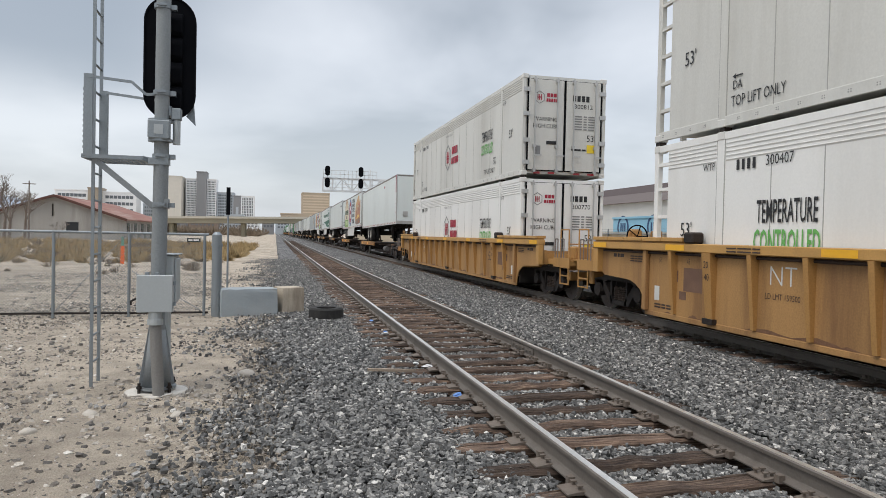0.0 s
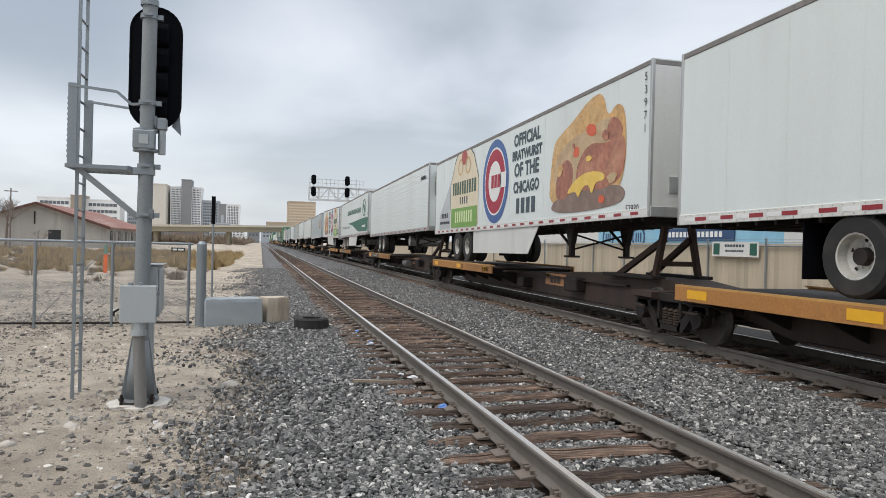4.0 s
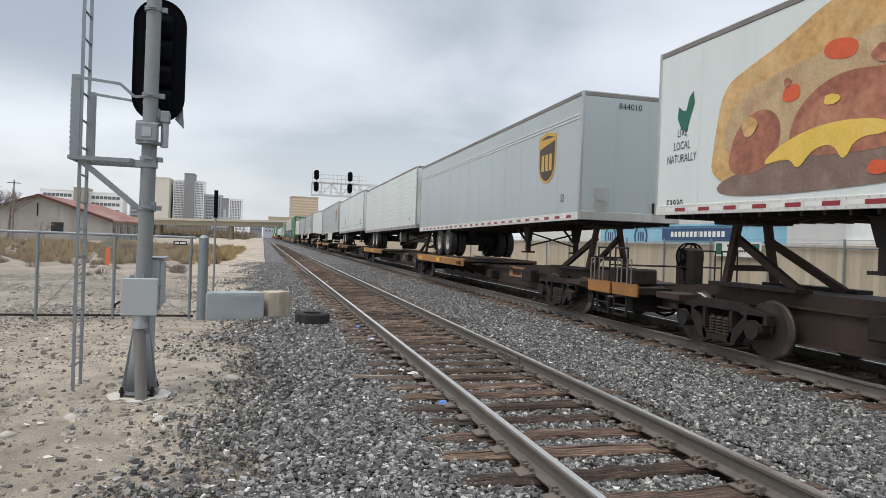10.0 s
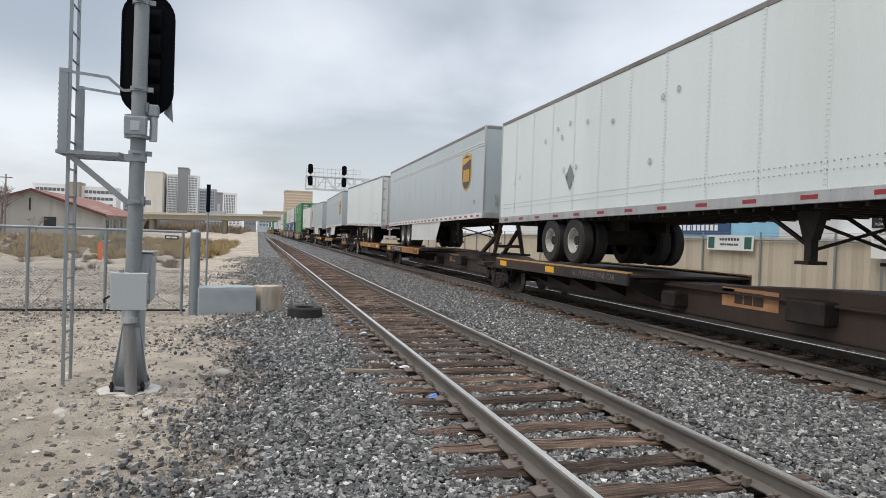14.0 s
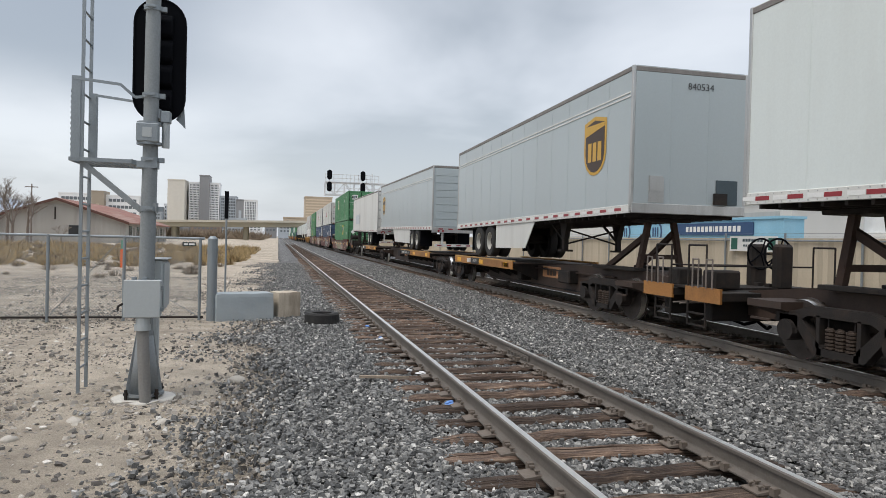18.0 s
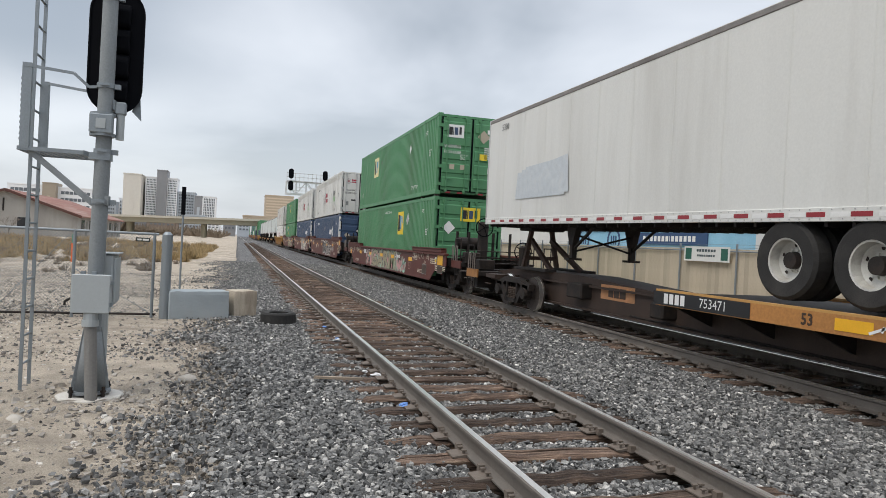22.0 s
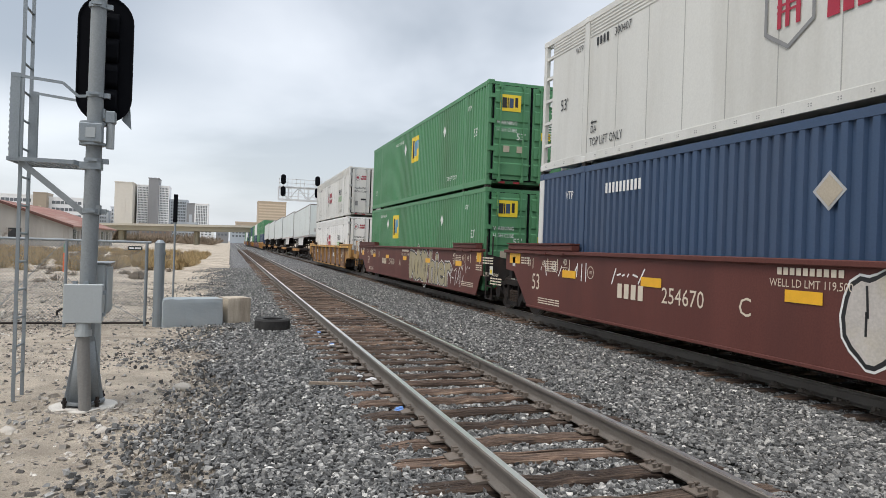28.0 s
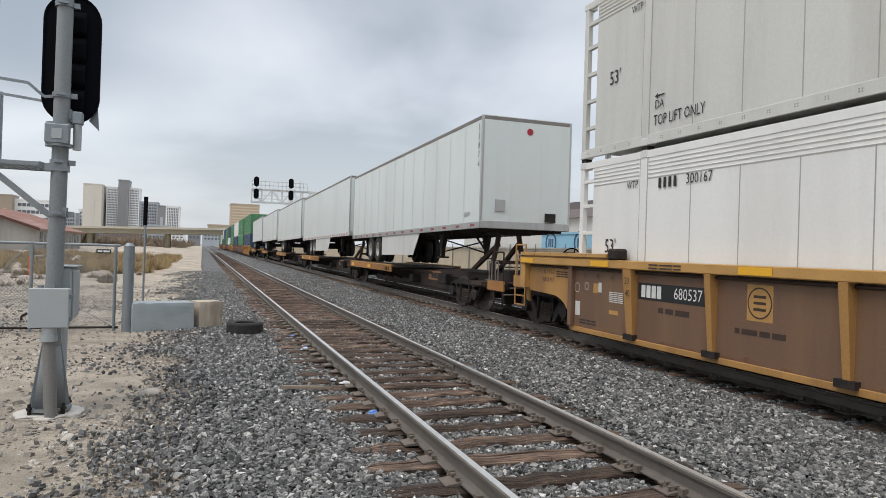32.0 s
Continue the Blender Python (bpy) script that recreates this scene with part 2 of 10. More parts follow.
YELLOW_TOP = mat("sun_bleached_yellow_paint", (0.50, 0.28, 0.085), 0.55, 0.0, 0.15, 1.6, 40, 0.05, 0.5, (0.20, 0.11, 0.05))
YELLOW_PANEL = mat("tan_yellow_panel_paint", (0.40, 0.225, 0.088), 0.6, 0.0, 0.22, 2.0, 40, 0.05, 0.95, (0.13, 0.062, 0.034), True, spec=0.3)
BROWN_PANEL = mat("rust_browned_panel_paint", (0.165, 0.093, 0.057), 0.6, 0.0, 0.16, 1.1, 40, 0.05, 0.8, (0.27, 0.16, 0.075), True)
YELLOW_DECK = mat("orange_deck_paint", (0.40, 0.18, 0.05), 0.6, 0.0, 0.25, 1.0, 30, 0.05, 0.97, (0.06, 0.034, 0.022), True, (1, 0.5, 0.3))
YELLOW_MARK = mat("reflective_yellow", (0.80, 0.42, 0.02), 0.4, 0.0, 0.08, 8, 60)
WHITE = mat("white_trailer_paint", (0.67, 0.72, 0.705), 0.35, 0.0, 0.04, 1.2, 30, 0.01, 0.22, (0.42, 0.42, 0.40), True)
WHITE_WORN = mat("worn_white_paint", (0.66, 0.66, 0.63), 0.45, 0.0, 0.06, 1.5, 30, 0.02, 0.4, (0.36, 0.34, 0.30), True)
WHITE_BOX = mat("white_container_paint", (0.79, 0.79, 0.765), 0.42, 0.0, 0.05, 1.0, 30, 0.015, 0.3, (0.46, 0.44, 0.39), True)
DULL_BOX = mat("weathered_white_container_paint", (0.61, 0.61, 0.575), 0.48, 0.0, 0.08, 1.2, 30, 0.015, 0.55, (0.37, 0.355, 0.31), True)
GREY_TRAILER = mat("pale_grey_trailer_paint", (0.40, 0.45, 0.465), 0.3, 0.0, 0.04, 1.0, 30, 0.01, 0.2, (0.36, 0.38, 0.38), True)
ALU = mat("dull_aluminium", (0.50, 0.50, 0.49), 0.42, 0.7, 0.12, 4, 60, 0.03, 0.5, (0.24, 0.22, 0.20), True)
GREEN = mat("container_green_paint", (0.088, 0.245, 0.12), 0.5, 0.0, 0.16, 1.2, 40, 0.02, 0.55, (0.085, 0.15, 0.08), True, spec=0.3)
BLUE = mat("container_navy_paint", (0.034, 0.066, 0.130), 0.45, 0.0, 0.12, 1.2, 40, 0.02, 0.4, (0.06, 0.072, 0.105), True)
BLACK = mat("black_rubber_paint", (0.005, 0.0055, 0.0075), 0.75, 0.0, 0.2, 6, 60, spec=0.06)
TYRE = mat("dusty_tyre_rubber", (0.022, 0.021, 0.020), 0.85, 0.0, 0.25, 5, 60, 0.2, 0.5, (0.06, 0.055, 0.05))
RIM = mat("wheel_rim_paint", (0.55, 0.54, 0.50), 0.45, 0.3, 0.12, 8, 60, 0.02, 0.5, (0.2, 0.16, 0.12))
RED_MARK = mat("red_reflector", (0.27, 0.018, 0.026), 0.35, 0.0, 0.05, 9, 60)
WHITE_MARK = mat("white_marking", (0.74, 0.74, 0.72), 0.5, 0.0, 0.05, 9, 60)
CREAM_MARK = mat("cream_marking", (0.66, 0.58, 0.46), 0.55, 0.0, 0.05, 9, 60)
INK = mat("black_lettering", (0.015, 0.015, 0.016), 0.5, 0.0, 0.1, 9, 60)
INK_GREY = mat("faded_lettering", (0.22, 0.22, 0.22), 0.5, 0.0, 0.1, 9, 60)
INK_RED = mat("red_lettering", (0.36, 0.02, 0.045), 0.5, 0.0, 0.1, 9, 60)
INK_GREEN = mat("green_lettering", (0.13, 0.40, 0.10), 0.5, 0.0, 0.1, 9, 60)
INK_TEAL = mat("dark_teal_lettering", (0.015, 0.13, 0.085), 0.5, 0.0, 0.1, 9, 60)
INK_SLATE = mat("slate_lettering", (0.05, 0.075, 0.09), 0.5, 0.0, 0.1, 9, 60)
GOLD = mat("gold_marking", (0.56, 0.33, 0.05), 0.45, 0.0, 0.08, 9, 60)
BROWN_MARK = mat("brown_marking", (0.05, 0.028, 0.016), 0.45, 0.0, 0.08, 9, 60)
YELLOW_LOGO = mat("yellow_marking", (0.78, 0.58, 0.03), 0.45, 0.0, 0.06, 9, 60)
GALV = mat("galvanised_steel", (0.26, 0.29, 0.31), 0.5, 0.55, 0.14, 7, 70, 0.03, 0.4, (0.16, 0.17, 0.18), True)
POLE_GREY = mat("weathered_grey_pole_paint", (0.225, 0.245, 0.255), 0.6, 0.1, 0.18, 5, 60, 0.05, 0.5, (0.10, 0.11, 0.12), True)
CABINET_GREY = mat("light_grey_cabinet_paint", (0.40, 0.43, 0.44), 0.5, 0.1, 0.05, 4, 60, 0.01, 0.25, (0.26, 0.27, 0.27), True)
CONCRETE = mat("concrete", (0.44, 0.385, 0.30), 0.9, 0.0, 0.14, 3, 40, 0.25, 0.4, (0.24, 0.21, 0.17))
CONCRETE_BLUE = mat("blue_grey_painted_concrete", (0.34, 0.38, 0.40), 0.85, 0.0, 0.08, 2.5, 40, 0.12, 0.3, (0.42, 0.39, 0.34))
RAIL_SIDE = mat("rusted_rail_steel", (0.175, 0.155, 0.135), 0.65, 0.35, 0.16, 4, 60, 0.06, 0.4, (0.07, 0.045, 0.03))
RAIL_TOP = mat("polished_rail_head", (0.86, 0.84, 0.80), 0.34, 1.0, 0.08, 4, 60)
TOP_RAIL = mat("grimy_top_rail", (0.23, 0.215, 0.20), 0.6, 0.3, 0.25, 3, 40, 0.05, 0.6, (0.11, 0.095, 0.085), True)
# grey of seam lines, and of the shade painted along seams and posts
SEAM_AND_SHADE = mat("grey_seam_line_and_shade", (0.36, 0.36, 0.34), 0.7)
SPRING = mat("rusty_spring_steel", (0.06, 0.042, 0.032), 0.7, 0.3, 0.2, 8, 60)

RUST = mat("rusty_hitch_steel", (0.055, 0.030, 0.020), 0.75, 0.1, 0.35, 4, 50, 0.15, 0.7, (0.022, 0.016, 0.014))

TC = 5.3            # centre of the far track
SPEED = 11.3        # metres a second, towards -y
HW = 1.3            # half the width of a load


PIECES = {}


def piece(name, size, material, parent, centre, turn=(0, 0, 0), label="", bevel=0.0):
    """One box-shaped piece with its own object; pieces of one size share a mesh."""
    key = (name, tuple(round(v, 4) for v in size), material.name, bevel)
    if key not in PIECES:
        x, y, z = (v / 2 for v in size)
        PIECES[key] = mesh_of(boxes((-x, x, -y, y, -z, z)), name, material, bevel)
    return shared(name, PIECES[key], parent, pose(*centre, *turn), label)


def block(name, x0, x1, y0, y1, z0, z1, material, parent, label="", bevel=0.0):
    return piece(name, (x1 - x0, y1 - y0, z1 - z0), material, parent, ((x0 + x1) / 2, (y0 + y1) / 2, (z0 + z1) / 2), (0, 0, 0), label, bevel)


def bar(name, p, q, w, h, material, parent, label=""):
    bm = bmesh.new()
    beam(bm, p, q, w, h)
    return part(name, bm, material, parent, label)


# ---- lettering and marks ----
TEXTS = {}


def text_mesh(s, size, material, bold=0.0, shear=0.0):
    key = (s, size, material.name, bold, shear)
    if key not in TEXTS:
        cu = bpy.data.curves.new("lettering", "FONT")
        cu.body, cu.size, cu.offset, cu.shear = s, size, bold, shear
        cu.align_x, cu.align_y, cu.resolution_u = "CENTER", "CENTER", 2
        ob = bpy.data.objects.new("lettering", cu)
        scene.collection.objects.link(ob)
        me = bpy.data.meshes.new_from_object(ob)
        me.materials.clear()
        me.materials.append(material)
        bpy.data.objects.remove(ob)
        bpy.data.curves.remove(cu)
        TEXTS[key] = me
    return TEXTS[key]


SIDE = Matrix(((0, 0, -1, 0), (-1, 0, 0, 0), (0, 1, 0, 0), (0, 0, 0, 1)))   # lettering that faces -x
END = Matrix(((1, 0, 0, 0), (0, 0, -1, 0), (0, 1, 0, 0), (0, 0, 0, 1)))    # lettering that faces -y


def write(s, size, material, parent, facing, x, y, z, wide=1.0, bold=0.0, shear=0.0, up=False):
    m = Matrix.Translation((x, y, z)) @ facing @ Matrix.Diagonal((wide, 1, 1, 1))
    if up:
        m = Matrix.Translation((x, y, z)) @ facing @ pose(0, 0, 0, 0, 0, 90)
    return shared("lettering", text_mesh(s, size, material, bold, shear), parent, m)


def plate(outline, material, parent, facing, x, y, z, name="marking", label=""):
    """A thin painted or stuck-on shape; outline in the reader's right and up."""
    bm = bmesh.new()
    prism(bm, outline, "z", 0.0, 0.003)
    return part(name, bm, material, parent, label, at=Matrix.Translation((x, y, z)) @ facing)


def rect(w, h):
    return [(-w / 2, -h / 2), (w / 2, -h / 2), (w / 2, h / 2), (-w / 2, h / 2)]


def ring_plate(r, r2, material, parent, facing, x, y, z, wide=1.0, n=28):
    bm = bmesh.new()
    A = [bm.verts.new((math.cos(2 * math.pi * i / n) * r * wide, math.sin(2 * math.pi * i / n) * r, 0.003)) for i in range(n)]
    B = [bm.verts.new((math.cos(2 * math.pi * i / n) * r2 * wide, math.sin(2 * math.pi * i / n) * r2, 0.003)) for i in range(n)]
    for i in range(n):
        bm.faces.new((A[i], A[(i + 1) % n], B[(i + 1) % n], B[i]))
    return part("ring_marking", bm, material, parent, at=Matrix.Translation((x, y, z)) @ facing)


def disc(r, n=24, wide=1.0):
    return [(math.cos(2 * math.pi * i / n) * r * wide, math.sin(2 * math.pi * i / n) * r) for i in range(n)]


def bars(widths, h, material, parent, facing, x, y, z, gap=0.03, name="marking", lean=0.0):
    """A line of writing that cannot be read: plain bars of its size."""
    bm = bmesh.new()
    total = sum(widths) + gap * (len(widths) - 1)
    c = -total / 2
    for w in widths:
        prism(bm, [(c, -h / 2), (c + w, -h / 2), (c + w + lean * h, h / 2), (c + lean * h, h / 2)], "z", 0.0, 0.003)
        c += w + gap
    return part(name, bm, material, parent, at=Matrix.Translation((x, y, z)) @ facing)


def shield(w, h):
    pts = [(-w / 2, h * 0.42), (0, h * 0.5), (w / 2, h * 0.42), (w / 2, -h * 0.12)]
    pts += [(w / 2 * math.cos(a), -h * 0.12 - h * 0.38 * math.sin(a)) for a in (0.4, 0.8, 1.2)]
    pts += [(0, -h * 0.5)]
    pts += [(-w / 2 * math.cos(a), -h * 0.12 - h * 0.38 * math.sin(a)) for a in (1.2, 0.8, 0.4)]
    pts += [(-w / 2, -h * 0.12)]
    return pts


# ---- railway trucks ----
def wheelset_mesh():
    bm = bmesh.new()
    rod(bm, (-0.95, 0, 0), (0.95, 0, 0), 0.075, 10)
    for s in (-1, 1):
        rod(bm, (s * 0.70, 0, 0), (s * 0.73, 0, 0), 0.45, 28)
        rod(bm, (s * 0.73, 0, 0), (s * 0.835, 0, 0), 0.425, 28, 0.42)
        rod(bm, (s * 0.835, 0, 0), (s * 0.845, 0, 0), 0.36, 24, 0.2)
        rod(bm, (s * 0.84, 0, 0), (s * 0.90, 0, 0), 0.14, 12, 0.1)
    for k in range(4):
        a = k * math.pi / 2
        for s in (-1, 1):
            box(bm, s * 0.842 - 0.006, s * 0.842 + 0.006, math.cos(a) * 0.26 - 0.03, math.cos(a) * 0.26 + 0.03, math.sin(a) * 0.26 - 0.03, math.sin(a) * 0.26 + 0.03)
    me = mesh_of(bm, "wheelset", mat("worn_wheel_steel", (0.075, 0.062, 0.055), 0.5, 0.6, 0.25, 6, 60, 0.1, 0.5, (0.04, 0.028, 0.02)))
    # the tread that runs on the rail is worn bright
    me.materials.append(RAIL_TOP)
    for p in me.polygons:
        if 0.73 < abs(p.center.x) < 0.83 and math.hypot(p.center.y, p.center.z) > 0.40:
            p.material_index = 1
    return me


def side_frame_mesh(s):
    bm = bmesh.new()
    if s:
        x0, x1 = (0.92, 1.06) if s > 0 else (-1.06, -0.92)
        top = [(-1.12, 0.52), (-1.12, 0.66), (-0.72, 0.72), (-0.45, 0.80), (0.45, 0.80), (0.72, 0.72), (1.12, 0.66), (1.12, 0.52), (0.74, 0.55), (0.50, 0.66), (-0.50, 0.66), (-0.74, 0.55)]
        prism(bm, top, "x", x0, x1)
        prism(bm, [(-0.78, 0.56), (-0.62, 0.60), (-0.26, 0.26), (-0.26, 0.16), (-0.42, 0.16)], "x", x0, x1)
        prism(bm, [(0.78, 0.56), (0.62, 0.60), (0.26, 0.26), (0.26, 0.16), (0.42, 0.16)], "x", x0, x1)
        box(bm, x0, x1, -0.34, 0.34, 0.15, 0.25)
        for y in (-0.36, 0.30):
            box(bm, x0, x1, y, y + 0.06, 0.25, 0.68)
        for y in (-0.864, 0.864):
            rod(bm, (s * 0.90, y, 0.43), (s * 1.12, y, 0.43), 0.15, 12)
            box(bm, x0, x1, y - 0.17, y + 0.17, 0.40, 0.64)
        box(bm, min(s * 0.62, s * 1.0), max(s * 0.62, s * 1.0), -0.22, 0.22, 0.52, 0.66)
    return mesh_of(bm, "side_frame", STEEL_DARK)


def truck_mesh():
    bm = bmesh.new()
    box(bm, -1.0, 1.0, -0.2, 0.2, 0.50, 0.74)
    rod(bm, (0, 0, 0.74), (0, 0, 0.86), 0.2, 14)
    return mesh_of(bm, "truck", STEEL_DARK)


def spring_mesh():
    """One coil spring, turned as a closed ribbed column."""
    bm = bmesh.new()
    prof = [(0.05, 0.25)]
    for k in range(6):
        prof += [(0.076, 0.262 + k * 0.046), (0.076, 0.284 + k * 0.046), (0.052, 0.292 + k * 0.046)]
    prof.append((0.05, 0.54))
    n = 9
    rings = [[bm.verts.new((r * math.cos(2 * math.pi * i / n), r * math.sin(2 * math.pi * i / n), z)) for i in range(n)] for r, z in prof]
    for A, B in zip(rings, rings[1:]):
        for i in range(n):
            bm.faces.new((A[i], A[(i + 1) % n], B[(i + 1) % n], B[i]))
    bm.faces.new(rings[0][::-1])
    bm.faces.new(rings[-1])
    return mesh_of(bm, "spring", SPRING)


RAILTOP_Z = 0.19
FRAMES = {s: side_frame_mesh(s) for s in (-1, 1)}
TRUCK, WHEELSET, SPRINGS = truck_mesh(), wheelset_mesh(), spring_mesh()
WHEELS = {-1: [], 1: []}


def add_truck(car, y):
    tr = shared("truck", TRUCK, car, pose(0, y, RAILTOP_Z))
    for s in (-1, 1):
        w = shared("wheelset", WHEELSET, tr, pose(0, s * 0.864, 0.425))
        WHEELS[s].append(w)
        shared("side_frame", FRAMES[s], tr)
    for y in (-0.17, 0.0, 0.17):
        shared("spring", SPRINGS, tr, pose(-0.99, y, 0))
    return tr


# ---- loads ----
MOVERS = []


def mover(name, label, category, u, group=""):
    ob = thing(name, label, category, pose(TC, u, 0), group)
    MOVERS.append((ob, u))
    return ob


def tyre_mesh():
    bm = bmesh.new()
    prof = [(0.29, -0.13), (0.47, -0.14), (0.515, -0.10), (0.52, 0.10), (0.47, 0.14), (0.29, 0.13)]
    n = 28
    rings = []
    for i in range(n):
        a = 2 * math.pi * i / n
        rings.append([bm.verts.new((x, r * math.cos(a), r * math.sin(a))) for r, x in prof])
    for i in range(n):
        A, B = rings[i], rings[(i + 1) % n]
        for k in range(len(prof)):
            bm.faces.new((A[k], A[(k + 1) % len(prof)], B[(k + 1) % len(prof)], B[k]))
    return mesh_of(bm, "wheel", TYRE)


def rim_mesh():
    bm = bmesh.new()
    n = 24
    prof = [(0.30, -0.125), (0.268, -0.118), (0.252, 0.02), (0.165, 0.055), (0.115, 0.045), (0.105, -0.05), (0.0, -0.055)]
    rings = []
    for i in range(n):
        a = 2 * math.pi * i / n
        rings.append([bm.verts.new((x, r * math.cos(a), r * math.sin(a))) for r, x in prof[:-1]])
    c = bm.verts.new((-0.055, 0, 0))
    for i in range(n):
        A, B = rings[i], rings[(i + 1) % n]
        for k in range(len(prof) - 2):
            bm.faces.new((A[k], A[k + 1], B[k + 1], B[k]))
        bm.faces.new((A[-1], c, B[-1]))
    for i in range(10):
        a = 2 * math.pi * i / 10
        rod(bm, (0.02, 0.14 * math.cos(a), 0.14 * math.sin(a)), (0.06, 0.14 * math.cos(a), 0.14 * math.sin(a)), 0.015, 6)
    for i in range(5):
        a = 2 * math.pi * (i + 0.3) / 5
        rod(bm, (0.034, 0.205 * math.cos(a), 0.205 * math.sin(a)), (0.06, 0.205 * math.cos(a), 0.205 * math.sin(a)), 0.028, 10)
    me = mesh_of(bm, "rim", RIM)
    # greasy hub and the dark hand holes round it
    me.materials.append(STEEL_DARK)
    for p in me.polygons:
        r = math.hypot(p.center.y, p.center.z)
        if r < 0.112 or (0.17 < r < 0.24 and 0.03 < p.center.x < 0.036):
            p.material_index = 1
    return me


TYRE_ME, RIM_ME = tyre_mesh(), rim_mesh()


def trailer(u0, u1, style="plain", rear_first=False, skirt=False, side=WHITE, ends=None, wheels_at=4.2, low=2.2, high=2.38, label="", reefer=False, top=5.3, far=False):
    """A road trailer on its hitch; it stands between u0 and u1 and its nose is a little higher than its tail."""
    L = u1 - u0
    t = mover("semi_trailer", label or "white box semi-trailer riding on a railway spine car", "trailer", u0, "trailers on the train")
    ends = ends or side

    def Y(d):
        return L - d if rear_first else d

    def Z(d):
        return high + (low - high) * d / L

    def span(a, b):
        return (min(Y(a), Y(b)), max(Y(a), Y(b)))

    H = top - high
    sl = (low - high) / L * (-1 if rear_first else 1)

    def skew(bm):
        for v in bm.verts:
            v.co.z += (high if not rear_first else low) + sl * v.co.y

    tilt = math.degrees(math.atan(sl))

    def zz(y, z):
        return z + (high if not rear_first else low) + sl * y

    # side walls with their ribs or seams, roof and floor
    bm = boxes((-HW + 0.012, HW - 0.012, 0.012, L - 0.012, 0.10, H - 0.10))
    skew(bm)
    body = part("body", bm, side, t)
    if style == "ribbed":
        n = 18
        bm = bmesh.new()
        prism(bm, [(0.0, -0.013), (-0.007, -0.006), (-0.008, 0.002), (0.0, 0.010)], "y", 0.14 - L / 2, L / 2 - 0.14)
        me = mesh_of(bm, "rib", side)
        for k in range(n):
            z = 0.22 + (H - 0.42) * (k // 2 + (0.3 if k % 2 else 0.68)) / 9
            shared("rib", me, body, pose(-HW + 0.012, L / 2, zz(L / 2, z), tilt))
    seams = 1 if far else 13
    for k in range(1, seams):
        y = L * k / seams
        if style == "plates":
            block("seam_strip", -HW + 0.004, -HW + 0.012, y - 0.032, y + 0.032, zz(y, 0.12), zz(y, H - 0.1), side, body)
        elif style in ("plain", "banded"):
            block("seam_strip", -HW + 0.008, -HW + 0.012, y - 0.009, y + 0.009, zz(y, 0.16), zz(y, H - 0.1), side, body)
    if style == "banded":
        for z in (H - 0.52, H - 0.60):
            piece("band", (0.016, L - 0.2, 0.028), WHITE_WORN, body, (-HW + 0.006, L / 2, zz(L / 2, z)), (tilt, 0, 0))
    if style in ("plain", "plates"):
        bm = bmesh.new()
        for k in range(1, seams):
            y = L * k / seams
            for j in range(40):
                z = 0.16 + (H - 0.3) * j / 39
                for dy in ((-0.015, 0.015) if style == "plates" else (-0.03, 0.03)):
                    box(bm, -HW - 0.003 if style == "plates" else -HW + 0.008, -HW + 0.012, y + dy - 0.006, y + dy + 0.006, z - 0.006, z + 0.006)
        skew(bm)
        part("rivets", bm, ALU if style == "plates" else side, body)["kind"] = "stuff"
    bm = boxes((-HW, HW, 0, L, H - 0.11, H - 0.015))
    skew(bm)
    part("top_rail", bm, TOP_RAIL, t, bevel=0.01)
    bm = boxes((-HW + 0.03, HW - 0.03, 0.02, L - 0.02, H - 0.015, H + 0.005))
    skew(bm)
    part("roof", bm, side, t)
    for s in (-1, 1):
        bm = boxes((s * (HW - 0.022) - 0.028, s * (HW - 0.022) + 0.028, 0, L, 0.0, 0.17))
        skew(bm)
        part("bottom_rail", bm, ALU if style not in ("banded", "plain") else WHITE_WORN, t, bevel=0.006)
        for y in (0.03, L - 0.03):
            block("corner_post", s * (HW - 0.03) - 0.036, s * (HW - 0.03) + 0.036, y - 0.036, y + 0.036, zz(y, 0.0), zz(y, H), ALU, t, bevel=0.012)
    bm = boxes((-HW + 0.05, HW - 0.05, 0.0, L, 0.02, 0.10))
    skew(bm)
    part("floor", bm, STEEL_DARK, t)
    # red and white conspicuity tape along the bottom rail
    y = 0.35
    step = 0.64 if style in ("plain", "banded") else 1.1
    while y < L - 0.5 and not far:
        piece("red_tape", (0.006, 0.28, 0.06), RED_MARK, t, (-HW + 0.003 - 0.010, y + 0.14, zz(y + 0.14, 0.085)), (tilt, 0, 0))
        if style in ("plain", "banded"):
            piece("white_tape", (0.006, 0.26, 0.06), WHITE_MARK, t, (-HW + 0.003 - 0.010, y + 0.43, zz(y + 0.43, 0.085)), (tilt, 0, 0))
        y += step
    # rivet heads of the bottom rail
    bm = bmesh.new()
    for k in range(int(L / 0.16)):
        for z in (0.03, 0.145):
            yy = 0.1 + 0.16 * k
            box(bm, -HW - 0.012, -HW, yy - 0.008, yy + 0.008, z - 0.008, z + 0.008)
    skew(bm)
    part("rail_rivets", bm, ALU, t)["kind"] = "stuff"
    # the end that faces along the track towards -y
    if rear_first:
        if style == "banded":
            # roll-up door of level panels
            for k in range(8):
                d = (H - 0.30) / 8
                block("door_panel", -1.16, 1.16, -0.02, 0.012, zz(0, 0.16 + d * k + 0.008), zz(0, 0.16 + d * (k + 1) - 0.008), ends, t, bevel=0.006)
            block("door_handle", -0.06, 0.06, -0.05, -0.02, zz(0, 0.7), zz(0, 0.78), STEEL_DARK, t)
        for x in (-0.62, 0.62) if style != "banded" else ():
            block("rear_door", x - 0.60, x + 0.60, -0.02, 0.012, zz(0, 0.16), zz(0, H - 0.12), ends, t, bevel=0.006)
